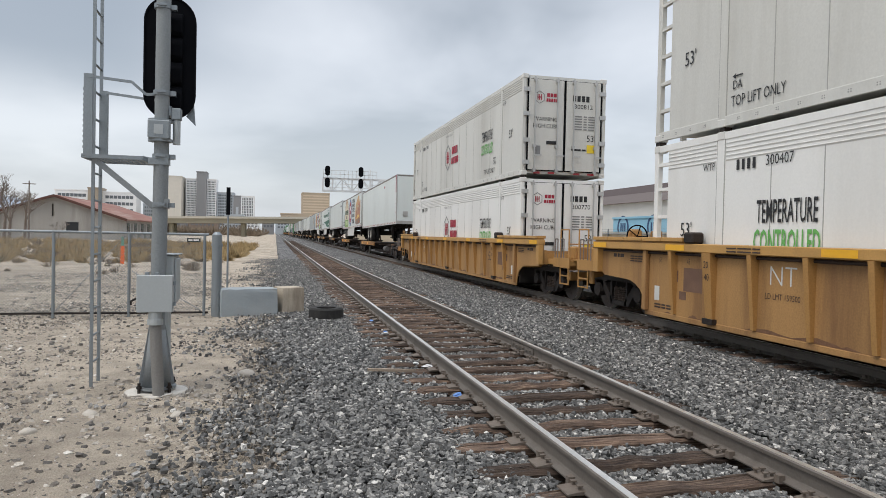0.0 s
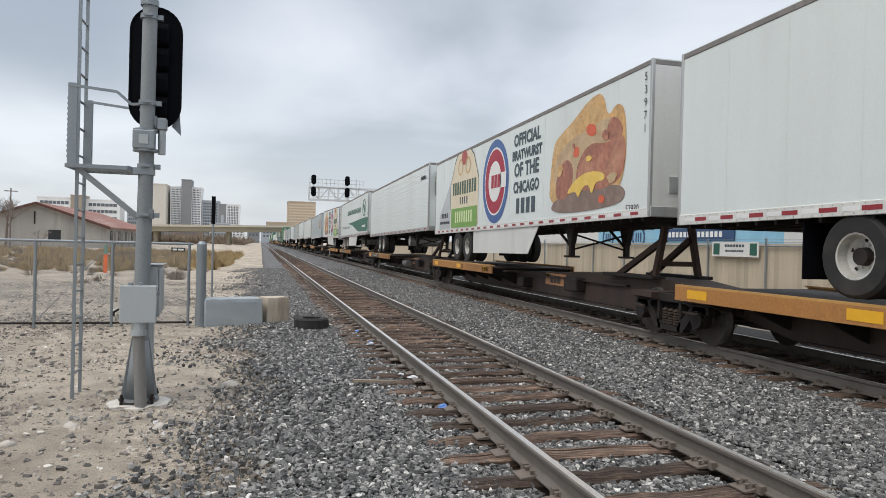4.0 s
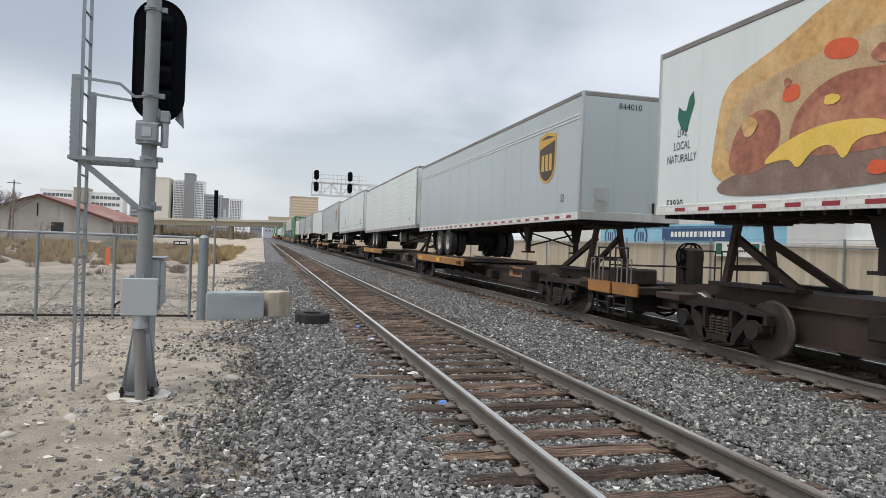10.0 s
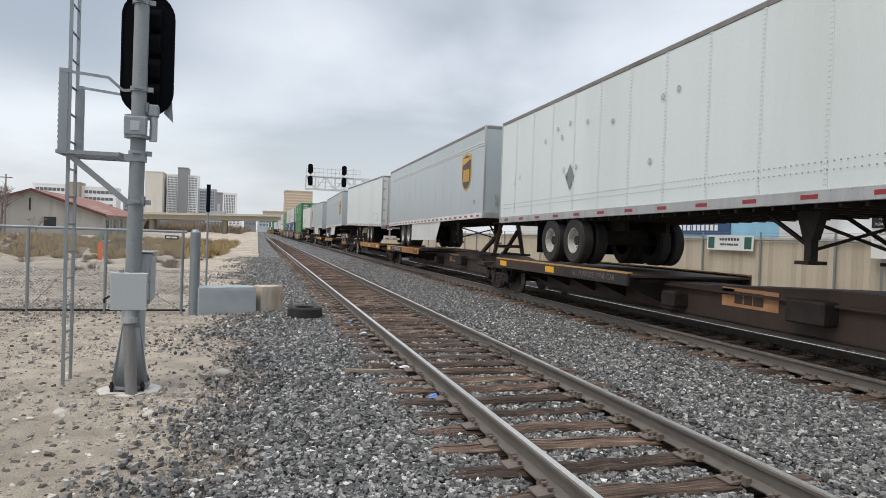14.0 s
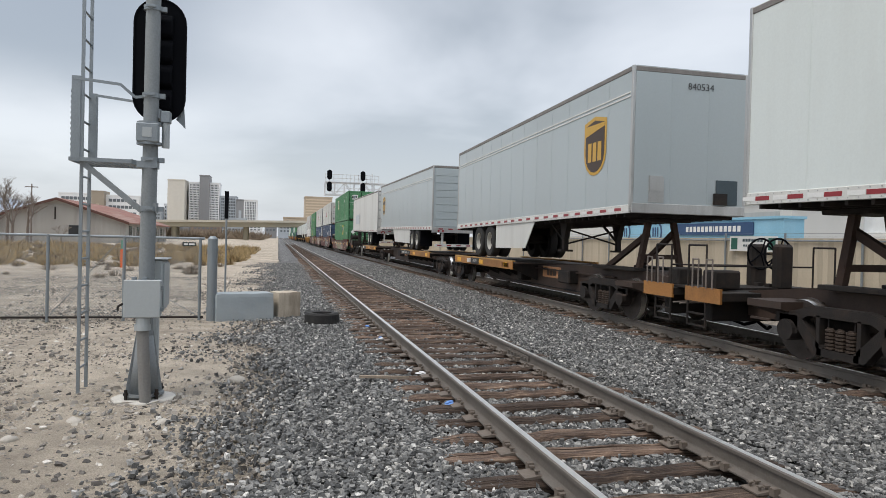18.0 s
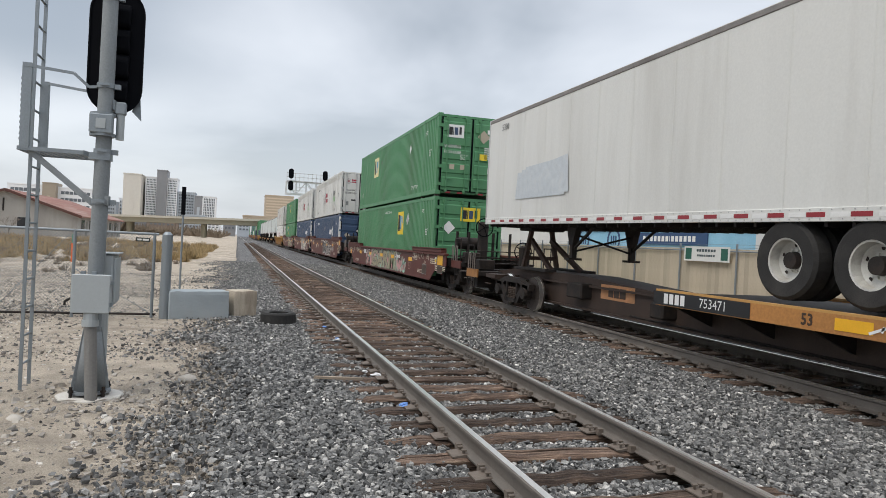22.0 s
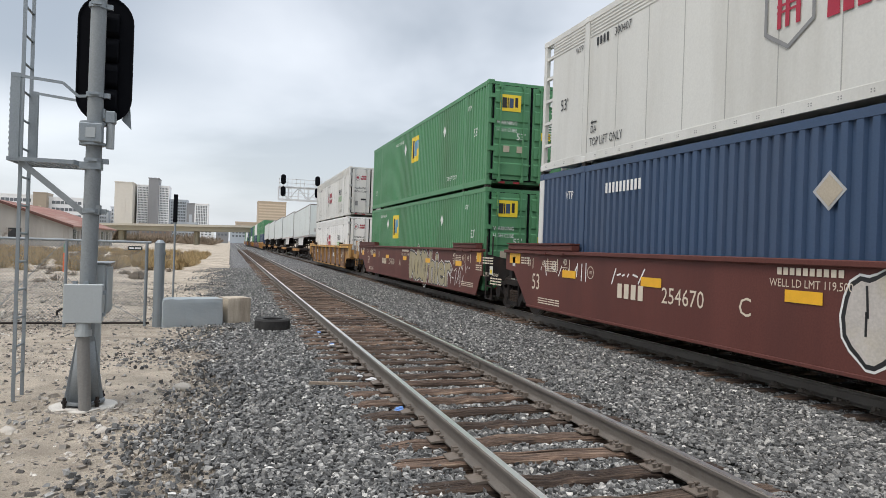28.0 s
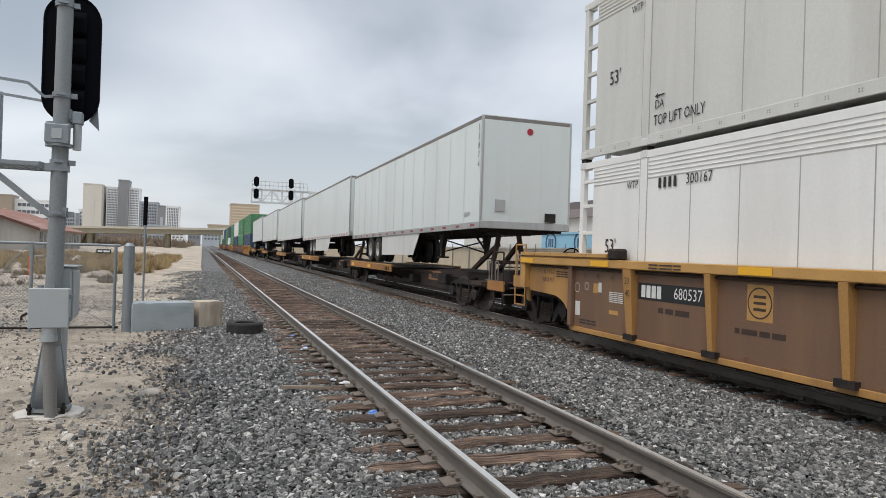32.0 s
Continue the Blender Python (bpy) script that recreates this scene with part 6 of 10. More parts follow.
def build_train():
    # leading well car and the next one, both faded yellow
    c, L = well_car(-4.3, 11.66, YELLOW, "posts", dense=True, panel=YELLOW_PANEL, gap=(3.3, 3.2), label="faded yellow railway well car with side posts, graffiti and grime")
    car_stencils(c, L, 1.62, "posts", "159500", board=BROWN_PANEL, dense=True)
    scrawl(c, 9.2, 1.15, 0.7, 0.4, 3, -1.401)
    hub_container(-4.3, 11.66, LZ, "300407", flip=True)
    hub_container(-4.3, 11.66, UZ, "300655")
    c, L = well_car(18.8, 34.75, YELLOW, "posts", dense=True, panel=YELLOW_PANEL, gap=(3.2, 2.8), label="faded yellow railway well car with side posts and grime")
    car_stencils(c, L, 1.62, "posts", "727838", board=BROWN_PANEL, dense=True)
    hub_container(18.8, 34.75, LZ, "300770")
    hub_container(18.8, 34.75, UZ, "300812")
    # five-platform spine car
    c, L = spine_car(39.75, 55.6, (True, True), ends=(True, False), tank=True)
    t, L, Y, Z, H, skew = trailer(39.75, 55.6, "plain", label="plain white 53-foot semi-trailer with red-white reflective tape")
    for k, ch in enumerate("53018"):
        write(ch, 0.24, INK_RED, t, SIDE, X, 0.18, 4.15 - k * 0.27)
    bars((0.18,), 1.0, INK_RED, t, SIDE, X, 0.18, 4.75)
    write("53", 0.2, INK_GREY, t, SIDE, X, 0.7, 2.95, 0.8)
    bars((0.1, 0.1, 0.1), 0.13, INK_RED, t, SIDE, X, 4.55, 4.8, 0.03)
    write("012", 0.16, INK, t, END, 0.15, -0.022, 4.05)
    bars((0.5,), 0.11, INK, t, END, 0.15, -0.022, 5.12)
    plate(rect(0.28, 0.4), WHITE_MARK, t, END, 0.55, -0.022, 2.95)
    c, L = spine_car(56.5, 72.4, (False, True))
    farm_trailer(56.5, 72.4, False)
    c, L = spine_car(73.65, 89.4, (False, True), tank=True)
    spine_text(c, L, "ALL PURPOSE SPINE CAR", L - 2.6)
    t, L, Y, Z, H, skew = trailer(73.65, 89.4, "ribbed", reefer=True, label="white ribbed refrigerated semi-trailer with nose-mounted cooling unit")
    bars((0.07,) * 8, 0.17, INK, t, SIDE, X, 1.0, 4.72, 0.06)
    c, L = spine_car(90.65, 106.3, (False, True))
    spine_text(c, L, "ALL PURPOSE SPINE CAR", L - 2.4)
    t, L, Y, Z, H, skew = trailer(90.65, 106.3, "ribbed", skirt=True, reefer=True, label="white ribbed refrigerated semi-trailer with green wave and round emblem")
    for k, ch in enumerate("770010"):
        write(ch, 0.24, INK, t, SIDE, X, 0.2, 5.05 - k * 0.25)
    ring_plate(0.60, 0.50, INK_TEAL, t, SIDE, X, 1.82, 4.25, 1.25)
    for k in range(3):
        bars((0.12, 0.16), 0.34, INK_TEAL, t, SIDE, X, 2.12 - k * 0.28, 4.42 - k * 0.17, -0.02, lean=0.3)
    bars((0.2,) * 6 + (0.02,) + (0.2,) * 4 + (0.02,) + (0.2,) * 7, 0.36, INK_TEAL, t, SIDE, X, 7.3, 4.17, 0.22, lean=0.2)
    plate([(1.0, -0.30), (5.4, -0.30), (5.4, 0.62), (3.2, 0.62), (0.0, 0.52), (-2.8, 0.44), (-5.0, 0.40), (-2.4, 0.22), (-0.6, -0.08)], INK_TEAL, t, SIDE, X, 5.5, 2.93, "wave_marking")
    bars((0.09,) * 3 + (0.03,) + (0.09,) * 6 + (0.03,) + (0.09,) * 3, 0.16, WHITE_MARK, t, SIDE, X - 0.004, 1.9, 2.98, 0.03)
    write("53'", 0.24, WHITE_MARK, t, SIDE, X - 0.004, 0.55, 2.68)
    write("Refrigerated Transportation Solutions", 0.32, INK, t, SIDE, X, L - 3.6, 3.05, 0.9, shear=0.25)
    c, L = spine_car(108.2, 124.2, (False, True), rear_first=True, ends=(False, True))
    farm_trailer(108.2, 124.2, True)
    # second five-platform spine car
    c, L = spine_car(127.3, 143.4, (True, True), ends=(True, False))
    t, L, Y, Z, H, skew = trailer(127.3, 143.4, "banded", side=GREY_TRAILER, label="pale grey semi-trailer with brown and gold shield")
    ups_mark(t, 1.9, 3.98, 1.3)
    write("53", 0.26, INK, t, SIDE, X, 0.9, 2.9, 0.8)
    write("844010", 0.2, INK, t, END, -0.1, -0.022, 5.0)
    plate(rect(0.34, 0.52), ALU, t, END, -0.75, -0.022, 2.85)
    c, L = spine_car(144.35, 160.4, (False, True))
    for y, s in ((3.2, 5), (4.4, 6), (5.3, 9), (6.4, 10)):
        scrawl(c, y, 0.76, 1.1, 0.46, s, -0.486, mat("dusty_spray", (0.36, 0.32, 0.29), 0.7, 0, 0.3, 6, 40), 0.032)
    t, L, Y, Z, H, skew = trailer(144.35, 160.4, "ribbed", reefer=True, label="white ribbed refrigerated semi-trailer with dark cooling grille")
    for k, ch in enumerate("132"):
        write(ch, 0.3, INK, t, SIDE, X, 0.2, 4.95 - k * 0.3, shear=0.2)
    write("132", 0.24, INK, t, SIDE, X, 1.4, 2.85, 0.9, shear=0.2)
    c, L = spine_car(161.8, 177.2, (False, True), deck=STEEL_BROWN)
    spine_text(c, L, "ALL PURPOSE SPINE CAR", L - 6.0, ink=mat("faded_stencil", (0.20, 0.15, 0.12), 0.6))
    t, L, Y, Z, H, skew = trailer(161.8, 177.2, "plates", label="white plate-sided semi-trailer with grey riveted seams and dents")
    bars((0.08,) * 4, 0.15, INK, t, SIDE, X, 1.35, 3.16, 0.05)
    bm = bmesh.new()
    for k in range(300):
        y = 0.2 + (L - 0.4) * (k % 150) / 149
        box(bm, X - 0.004, X + 0.004, y - 0.008, y + 0.008, 2.78 - 0.012 * y + 0.11 * (k // 150), 2.796 - 0.012 * y + 0.11 * (k // 150))
    part("rivet", bm, INK_GREY, t)["kind"] = "stuff"
    rng = random.Random(17)
    # dents as flat grey rings: their shading is put into the colour
    for k in range(14):
        ring_plate(0.06, 0.035, ALU, t, SIDE, X, rng.uniform(6.5, L - 0.5), rng.choice((3.3, 4.3)) + rng.uniform(-0.15, 0.15))
    write("364067", 0.2, INK, t, SIDE, X, 1.35, 2.92)
    plate([(0, -0.3), (0.22, 0), (0, 0.3), (-0.22, 0)], INK_GREY, t, SIDE, X, 10.8, 3.2)
    bars((0.09,) * 4, 0.17, INK, t, END, 0.8, -0.022, 3.2, 0.07)
    write("364067", 0.22, INK, t, END, 0.8, -0.022, 2.92)
    plate(rect(0.14, 0.6), INK, t, END, -0.6, -0.022, 4.9)
    c, L = spine_car(178.75, 194.5, (False, True))
    spine_text(c, L, "ALL PURPOSE SPINE CAR", L - 2.6)
    t, L, Y, Z, H, skew = trailer(178.75, 194.5, "banded", side=GREY_TRAILER, skirt=True, label="pale grey semi-trailer with brown and gold shield and side skirt")
    ups_mark(t, 1.9, 3.98, 1.3)
    write("53'", 0.2, INK, t, SIDE, X, 0.9, 2.9, 0.8)
    plate(rect(0.4, 0.55), INK_SLATE, t, END, 0.1, -0.022, 3.0)
    c, L = spine_car(196.9, 212.5, (False, True), rear_first=True, ends=(False, True))
    t, L, Y, Z, H, skew = trailer(196.9, 212.5, "plain", rear_first=True, side=WHITE, ends=WHITE_WORN, label="white box semi-trailer with dirty rear doors turned forward")
    for y, z, w, h in ((2.1, 2.98, 1.5, 0.016), (2.1, 2.55, 1.5, 0.016), (1.35, 2.76, 0.016, 0.44), (2.85, 2.82, 0.016, 0.62)):
        plate(rect(w, h), SEAM_AND_SHADE, t, SIDE, X + 0.008, y, z, "patch_seam")
    bars((0.4,), 0.08, INK, t, END, -0.6, -0.05, 2.75)
    # three-platform spine car
    c, L = spine_car(215.9, 229.2, (True, True), ends=(True, False), wheels_at=3.45)
    spine_text(c, L, "753471", 10.5)
    bars((0.09, 0.09, 0.09, 0.09), 0.13, WHITE_MARK, c, SIDE, -1.388, 11.25, 1.06, 0.03)
    t, L, Y, Z, H, skew = trailer(215.9, 229.2, "banded", wheels_at=3.45, side=GREY_TRAILER, skirt=True, label="pale grey shorter semi-trailer with brown and gold shield")
    ups_mark(t, 1.62, 3.9, 1.3)
    write("840534", 0.2, INK, t, END, 0.2, -0.022, 4.95)
    plate(rect(0.34, 0.5), ALU, t, END, -0.75, -0.022, 2.85)
    plate(rect(0.5, 0.5), INK_SLATE, t, END, 0.85, -0.022, 2.85)
    c, L = spine_car(233.7, 249.7, (True, True), rear_first=True)
    spine_text(c, L, "ALL PURPOSE SPINE CAR", 6.0)
    t, L, Y, Z, H, skew = trailer(233.7, 249.7, "banded", rear_first=True, side=GREY_TRAILER, ends=GREY_TRAILER, skirt=True, label="pale grey semi-trailer with roll-up rear door and shield mark")
    ups_mark(t, L - 1.45, 3.9, 1.2)
    write("53'", 0.24, INK, t, SIDE, X, L - 0.6, 2.95, 0.8)
    plate(rect(0.38, 0.32), YELLOW_LOGO, t, END, 0.6, -0.06, 3.0)
    c, L = spine_car(251.15, 267.0, (False, True), rear_first=True, ends=(False, True))
    plate(rect(2.2, 0.215), INK, c, SIDE, -1.384, 6.35, 1.06, "stencil_board", "black stencil board on the platform edge")
    write("753471", 0.2, WHITE_MARK, c, SIDE, -1.390, 6.0, 1.06)
    bars((0.1, 0.1, 0.1, 0.1), 0.16, WHITE_MARK, c, SIDE, -1.390, 6.9, 1.06, 0.04)
    scrawl(c, 3.0, 1.06, 0.9, 0.2, 8, -1.388)
    t, L, Y, Z, H, skew = trailer(251.15, 267.0, "plain", rear_first=True, side=WHITE_WORN, ends=WHITE_WORN, label="old white semi-trailer with painted-over patch and rear doors forward")
    for k, ch in enumerate("5330"):
        write(ch, 0.24, INK, t, END, -0.62, -0.06, 4.2 - k * 0.28)
    for k in range(4):
        bars((0.16,), 0.2, INK_GREY, t, END, -0.62, -0.06, 5.1 - k * 0.25)
    write("5330", 0.24, INK, t, SIDE, X, L - 1.2, 4.95)
    for k in range(5):
        plate([(-1.1 + 0.12 * k, -0.32), (1.0 - 0.05 * k, -0.34), (1.1 - 0.1 * k, 0.28 + 0.05 * k), (-1.0, 0.34)], mat("pale_blue_overpaint", (0.50, 0.54, 0.57), 0.5, 0, 0.15, 6, 40, 0.03, 0.5, (0.66, 0.66, 0.64)), t, SIDE, X - 0.0006 * k, L - 3.2 - 0.25 * k, 3.3 + 0.05 * (k % 3), "overpaint")
    # brown well cars
    c, L = well_car(272.3, 288.0, RED_BROWN, "smooth", gap=(3.0, 3.5), label="oxide-red railway well car with painted graffiti", z_top=1.42, flash=(2.52, 5.72, 8.1, 10.89, 13.69))
    car_stencils(c, L, 1.42, "smooth", "716177", ink=CREAM_MARK)
    olive = mat("olive_spray", (0.33, 0.29, 0.19), 0.6, 0, 0.25, 2.2, 30, 0, 0.75, (0.30, 0.44, 0.33))
    mint, pink = mat("mint_spray", (0.33, 0.52, 0.42), 0.6, 0, 0.25, 3, 30), mat("pink_spray", (0.52, 0.27, 0.26), 0.6, 0, 0.25, 3, 30)
    murk, haze = mat("dark_umber_spray", (0.05, 0.042, 0.035), 0.6, 0, 0.3, 3, 30), mat("grey_tan_spray", (0.28, 0.235, 0.19), 0.6, 0, 0.3, 2, 30)
    ground_coat = mat("mottled_mint_spray", (0.31, 0.40, 0.31), 0.6, 0, 0.3, 2.5, 30, 0, 0.95, (0.13, 0.10, 0.075))
    plate([(-2.95, -0.43), (3.0, -0.43), (3.1, 0.2), (2.7, 0.43), (-2.5, 0.43), (-3.1, 0.1)], ground_coat, c, SIDE, -1.4525, 7.85, 0.95, "graffiti")
    spray_blots(c, 4.9, 10.9, 0.52, 1.38, 5, -1.4557, (haze, olive, murk, mint, pink), 30)
    spray_blots(c, 10.6, 12.1, 0.52, 1.2, 6, -1.4545, (haze, murk, mint, pink), 9, (0.04, 0.16))
    spray_blots(c, 3.2, 5.0, 0.52, 1.15, 7, -1.4545, (haze, murk, mint, pink), 12, (0.05, 0.17))
    big_letters(c, "GARM", 10.45, 5.15, 0.54, 1.36, -1.4585, olive, haze, murk)
    scrawl(c, 3.8, 0.85, 1.0, 0.5, 12, -1.466, INK)
    scrawl(c, 4.4, 1.28, 1.1, 0.2, 13, -1.466, mint)
    green_container(272.3, 288.0, LZ, "646000", solid_end=True, logo=10.5)
    green_container(272.3, 288.0, UZ, "645548", logo=4.5)
    c, L = well_car(295.9, 311.7, RED_BROWN, "smooth", trucks=(True, True), ends=(True, False), label="oxide-red articulated well car unit with silver graffiti", z_top=1.72, gap=(3.5, 1.2))
    car_stencils(c, L, 1.72, "smooth", "254670", ink=CREAM_MARK)
    slate = mat("dark_slate_spray", (0.06, 0.06, 0.058), 0.6, 0, 0.25, 3, 30)
    graffiti(c, 5.05, 7.4, 0.6, 1.55, 21, -1.456, fill=slate, edge=WHITE_WORN)
    big_letters(c, "hier", 4.75, 2.5, 0.58, 1.55, -1.4555, slate, CREAM_MARK, WHITE_WORN)
    for k in range(3):
        scrawl(c, 1.5 + 0.15 * k, 1.0 + 0.1 * (k % 2), 1.0, 0.5, 31 + k, -1.456)
    navy_container(295.9, 311.7, LZ)
    hub_container(295.9, 311.7, UZ, "300010")
    c, L = well_car(314.9, 330.8, RED_BROWN, "smooth", trucks=(False, True), ends=(False, False), label="oxide-red articulated middle well car unit with graffiti", z_top=1.72, gap=(1.2, 1.2))
    car_stencils(c, L, 1.72, "smooth", "254670", ink=CREAM_MARK)
    silver = mat("silver_spray", (0.52, 0.48, 0.44), 0.5, 0.1, 0.2, 2, 30, 0, 0.6, (0.50, 0.42, 0.22))
    graffiti(c, 5.15, 7.55, 0.56, 1.6, 22, -1.456, fill=silver)
    big_letters(c, "hier", 4.95, 2.5, 0.54, 1.6, -1.4555, mat("pale_cream_spray", (0.66, 0.60, 0.52), 0.5, 0, 0.1, 2, 30, 0, 0.5, (0.52, 0.44, 0.33)))
    scrawl(c, 1.2, 1.14, 1.1, 0.4, 45, -1.456)
    scrawl(c, 1.9, 0.85, 1.3, 0.5, 46, -1.456)
    write("C", 0.36, CREAM_MARK, c, SIDE, -1.457, 9.18, 1.08)
    write("53", 0.5, CREAM_MARK, c, SIDE, -1.457, L - 0.25, 1.05, 0.85)
    for k, (y, s) in enumerate(((L - 1.0, 41), (L - 2.3, 42), (L - 3.9, 43), (2.4, 44))):
        scrawl(c, y, 1.38, 1.0, 0.4, s, -1.456)
    navy_container(314.9, 330.8, LZ)
    hub_container(314.9, 330.8, UZ, "300407")
    c, L = well_car(334.3, 350.0, RED_BROWN, "smooth", trucks=(False, True), ends=(False, True), label="oxide-red articulated end well car unit with cream graffiti", z_top=1.72, gap=(1.2, 3.3))
    car_stencils(c, L, 1.72, "smooth", "254670", ink=CREAM_MARK)
    brass = mat("brassy_spray", (0.40, 0.34, 0.20), 0.5, 0.1, 0.2, 2, 30, 0, 0.7, (0.30, 0.27, 0.25))
    graffiti(c, 5.0, 7.45, 0.56, 1.6, 24, -1.456, fill=brass)
    big_letters(c, "hier", 4.75, 2.4, 0.54, 1.62, -1.4555, brass)
    scrawl(c, 1.1, 1.2, 1.1, 0.4, 55, -1.456)
    scrawl(c, 1.8, 0.85, 1.3, 0.5, 56, -1.456)
    write("A", 0.36, CREAM_MARK, c, SIDE, -1.457, 9.02, 1.1)
    write("53", 0.5, CREAM_MARK, c, SIDE, -1.457, L - 0.25, 1.05, 0.85)
    scrawl(c, 2.4, 1.1, 1.0, 0.5, 51, -1.456)
    green_container(334.3, 350.0, LZ, "650492")
    green_container(334.3, 350.0, UZ, "264742", logo=7.9)
    c, L = well_car(357.3, 373.1, YELLOW, "posts", panel=BROWN_PANEL, gap=(3.2, 2.7), label="faded yellow railway well car with side posts and rust")
    car_stencils(c, L, 1.62, "posts", "680537", ink=WHITE_MARK)
    violet = mat("violet_grey_spray", (0.48, 0.42, 0.46), 0.6)
    scrawl(c, 7.0, 1.15, 0.9, 0.55, 61, -1.401, violet, 0.022)
    scrawl(c, 6.9, 0.85, 0.7, 0.3, 62, -1.401, violet, 0.022)
    write("TAKE", 0.3, violet, c, SIDE, -1.401, 3.2, 1.24, 0.75, -0.004, 0.2)
    scrawl(c, 3.15, 0.85, 0.5, 0.26, 64, -1.401, violet, 0.016)
    plate(rect(0.44, 0.34), WHITE_WORN, c, SIDE, -1.4, 0.62, 0.84, "notice_frame")
    plate(rect(0.40, 0.30), INK, c, SIDE, -1.403, 0.62, 0.84, "notice_board")
    bars((0.1,), 0.02, WHITE_WORN, c, SIDE, -1.406, 0.74, 0.93)
    bars((0.3,), 0.012, WHITE_WORN, c, SIDE, -1.406, 0.62, 0.76)
    bars((0.36, 0.36, 0.4), 0.26, WHITE_MARK, c, SIDE, -1.404, 4.5, 1.08, 0.05, lean=0.15)
    hub_container(357.3, 373.1, LZ, "300167")
    hub_container(357.3, 373.1, UZ, "300167")
    # trailers and stacks that stay far off
    for k, (a, b) in enumerate(((378.0, 393.6), (394.5, 410.3), (411.6, 427.4), (428.6, 444.4), (445.6, 461.2))):
        spine_car(a, b, (True, k == 4), ends=(k == 0, k == 4))
        t, L, Y, Z, H, skew = trailer(a, b, "plates" if k == 0 else "plain", skirt=k in (0, 1, 3), far=k > 1, label="white box semi-trailer with side skirt riding on a spine car")
        if k == 0:
            for j, ch in enumerate("53874"):
                write(ch, 0.22, INK, t, SIDE, X, 0.2, 5.0 - j * 0.24)
            write("53874", 0.16, INK, t, SIDE, X, 0.9, 2.75)
            bm = rods(((0.05, -0.022, 4.95), (0.05, -0.014, 4.95), 0.09, 16))
            part("round_emblem", bm, INK_RED, t)
    u = 466.5
    paints = [(BLUE, GREEN), (GREEN, GREEN), (BLUE, WHITE_BOX), (GREEN, GREEN), (WHITE_BOX, BLUE), (GREEN, GREEN), (BLUE, BLUE), (GREEN, WHITE_BOX), (WHITE_BOX, WHITE_BOX), (GREEN, GREEN)]
    for k, (lo, hi) in enumerate(paints):
        well_car(u, u + 15.9, RED_BROWN if k % 3 else YELLOW, "smooth" if k % 3 else "posts", far=True, label="railway well car far down the train")
        for z, p in ((LZ, lo), (UZ, hi)):
            container(u, u + 15.9, z, p, "corrugated" if p is not WHITE_BOX else "smooth", "double-stacked steel shipping container far down the train", far=True)
        u += 19.6


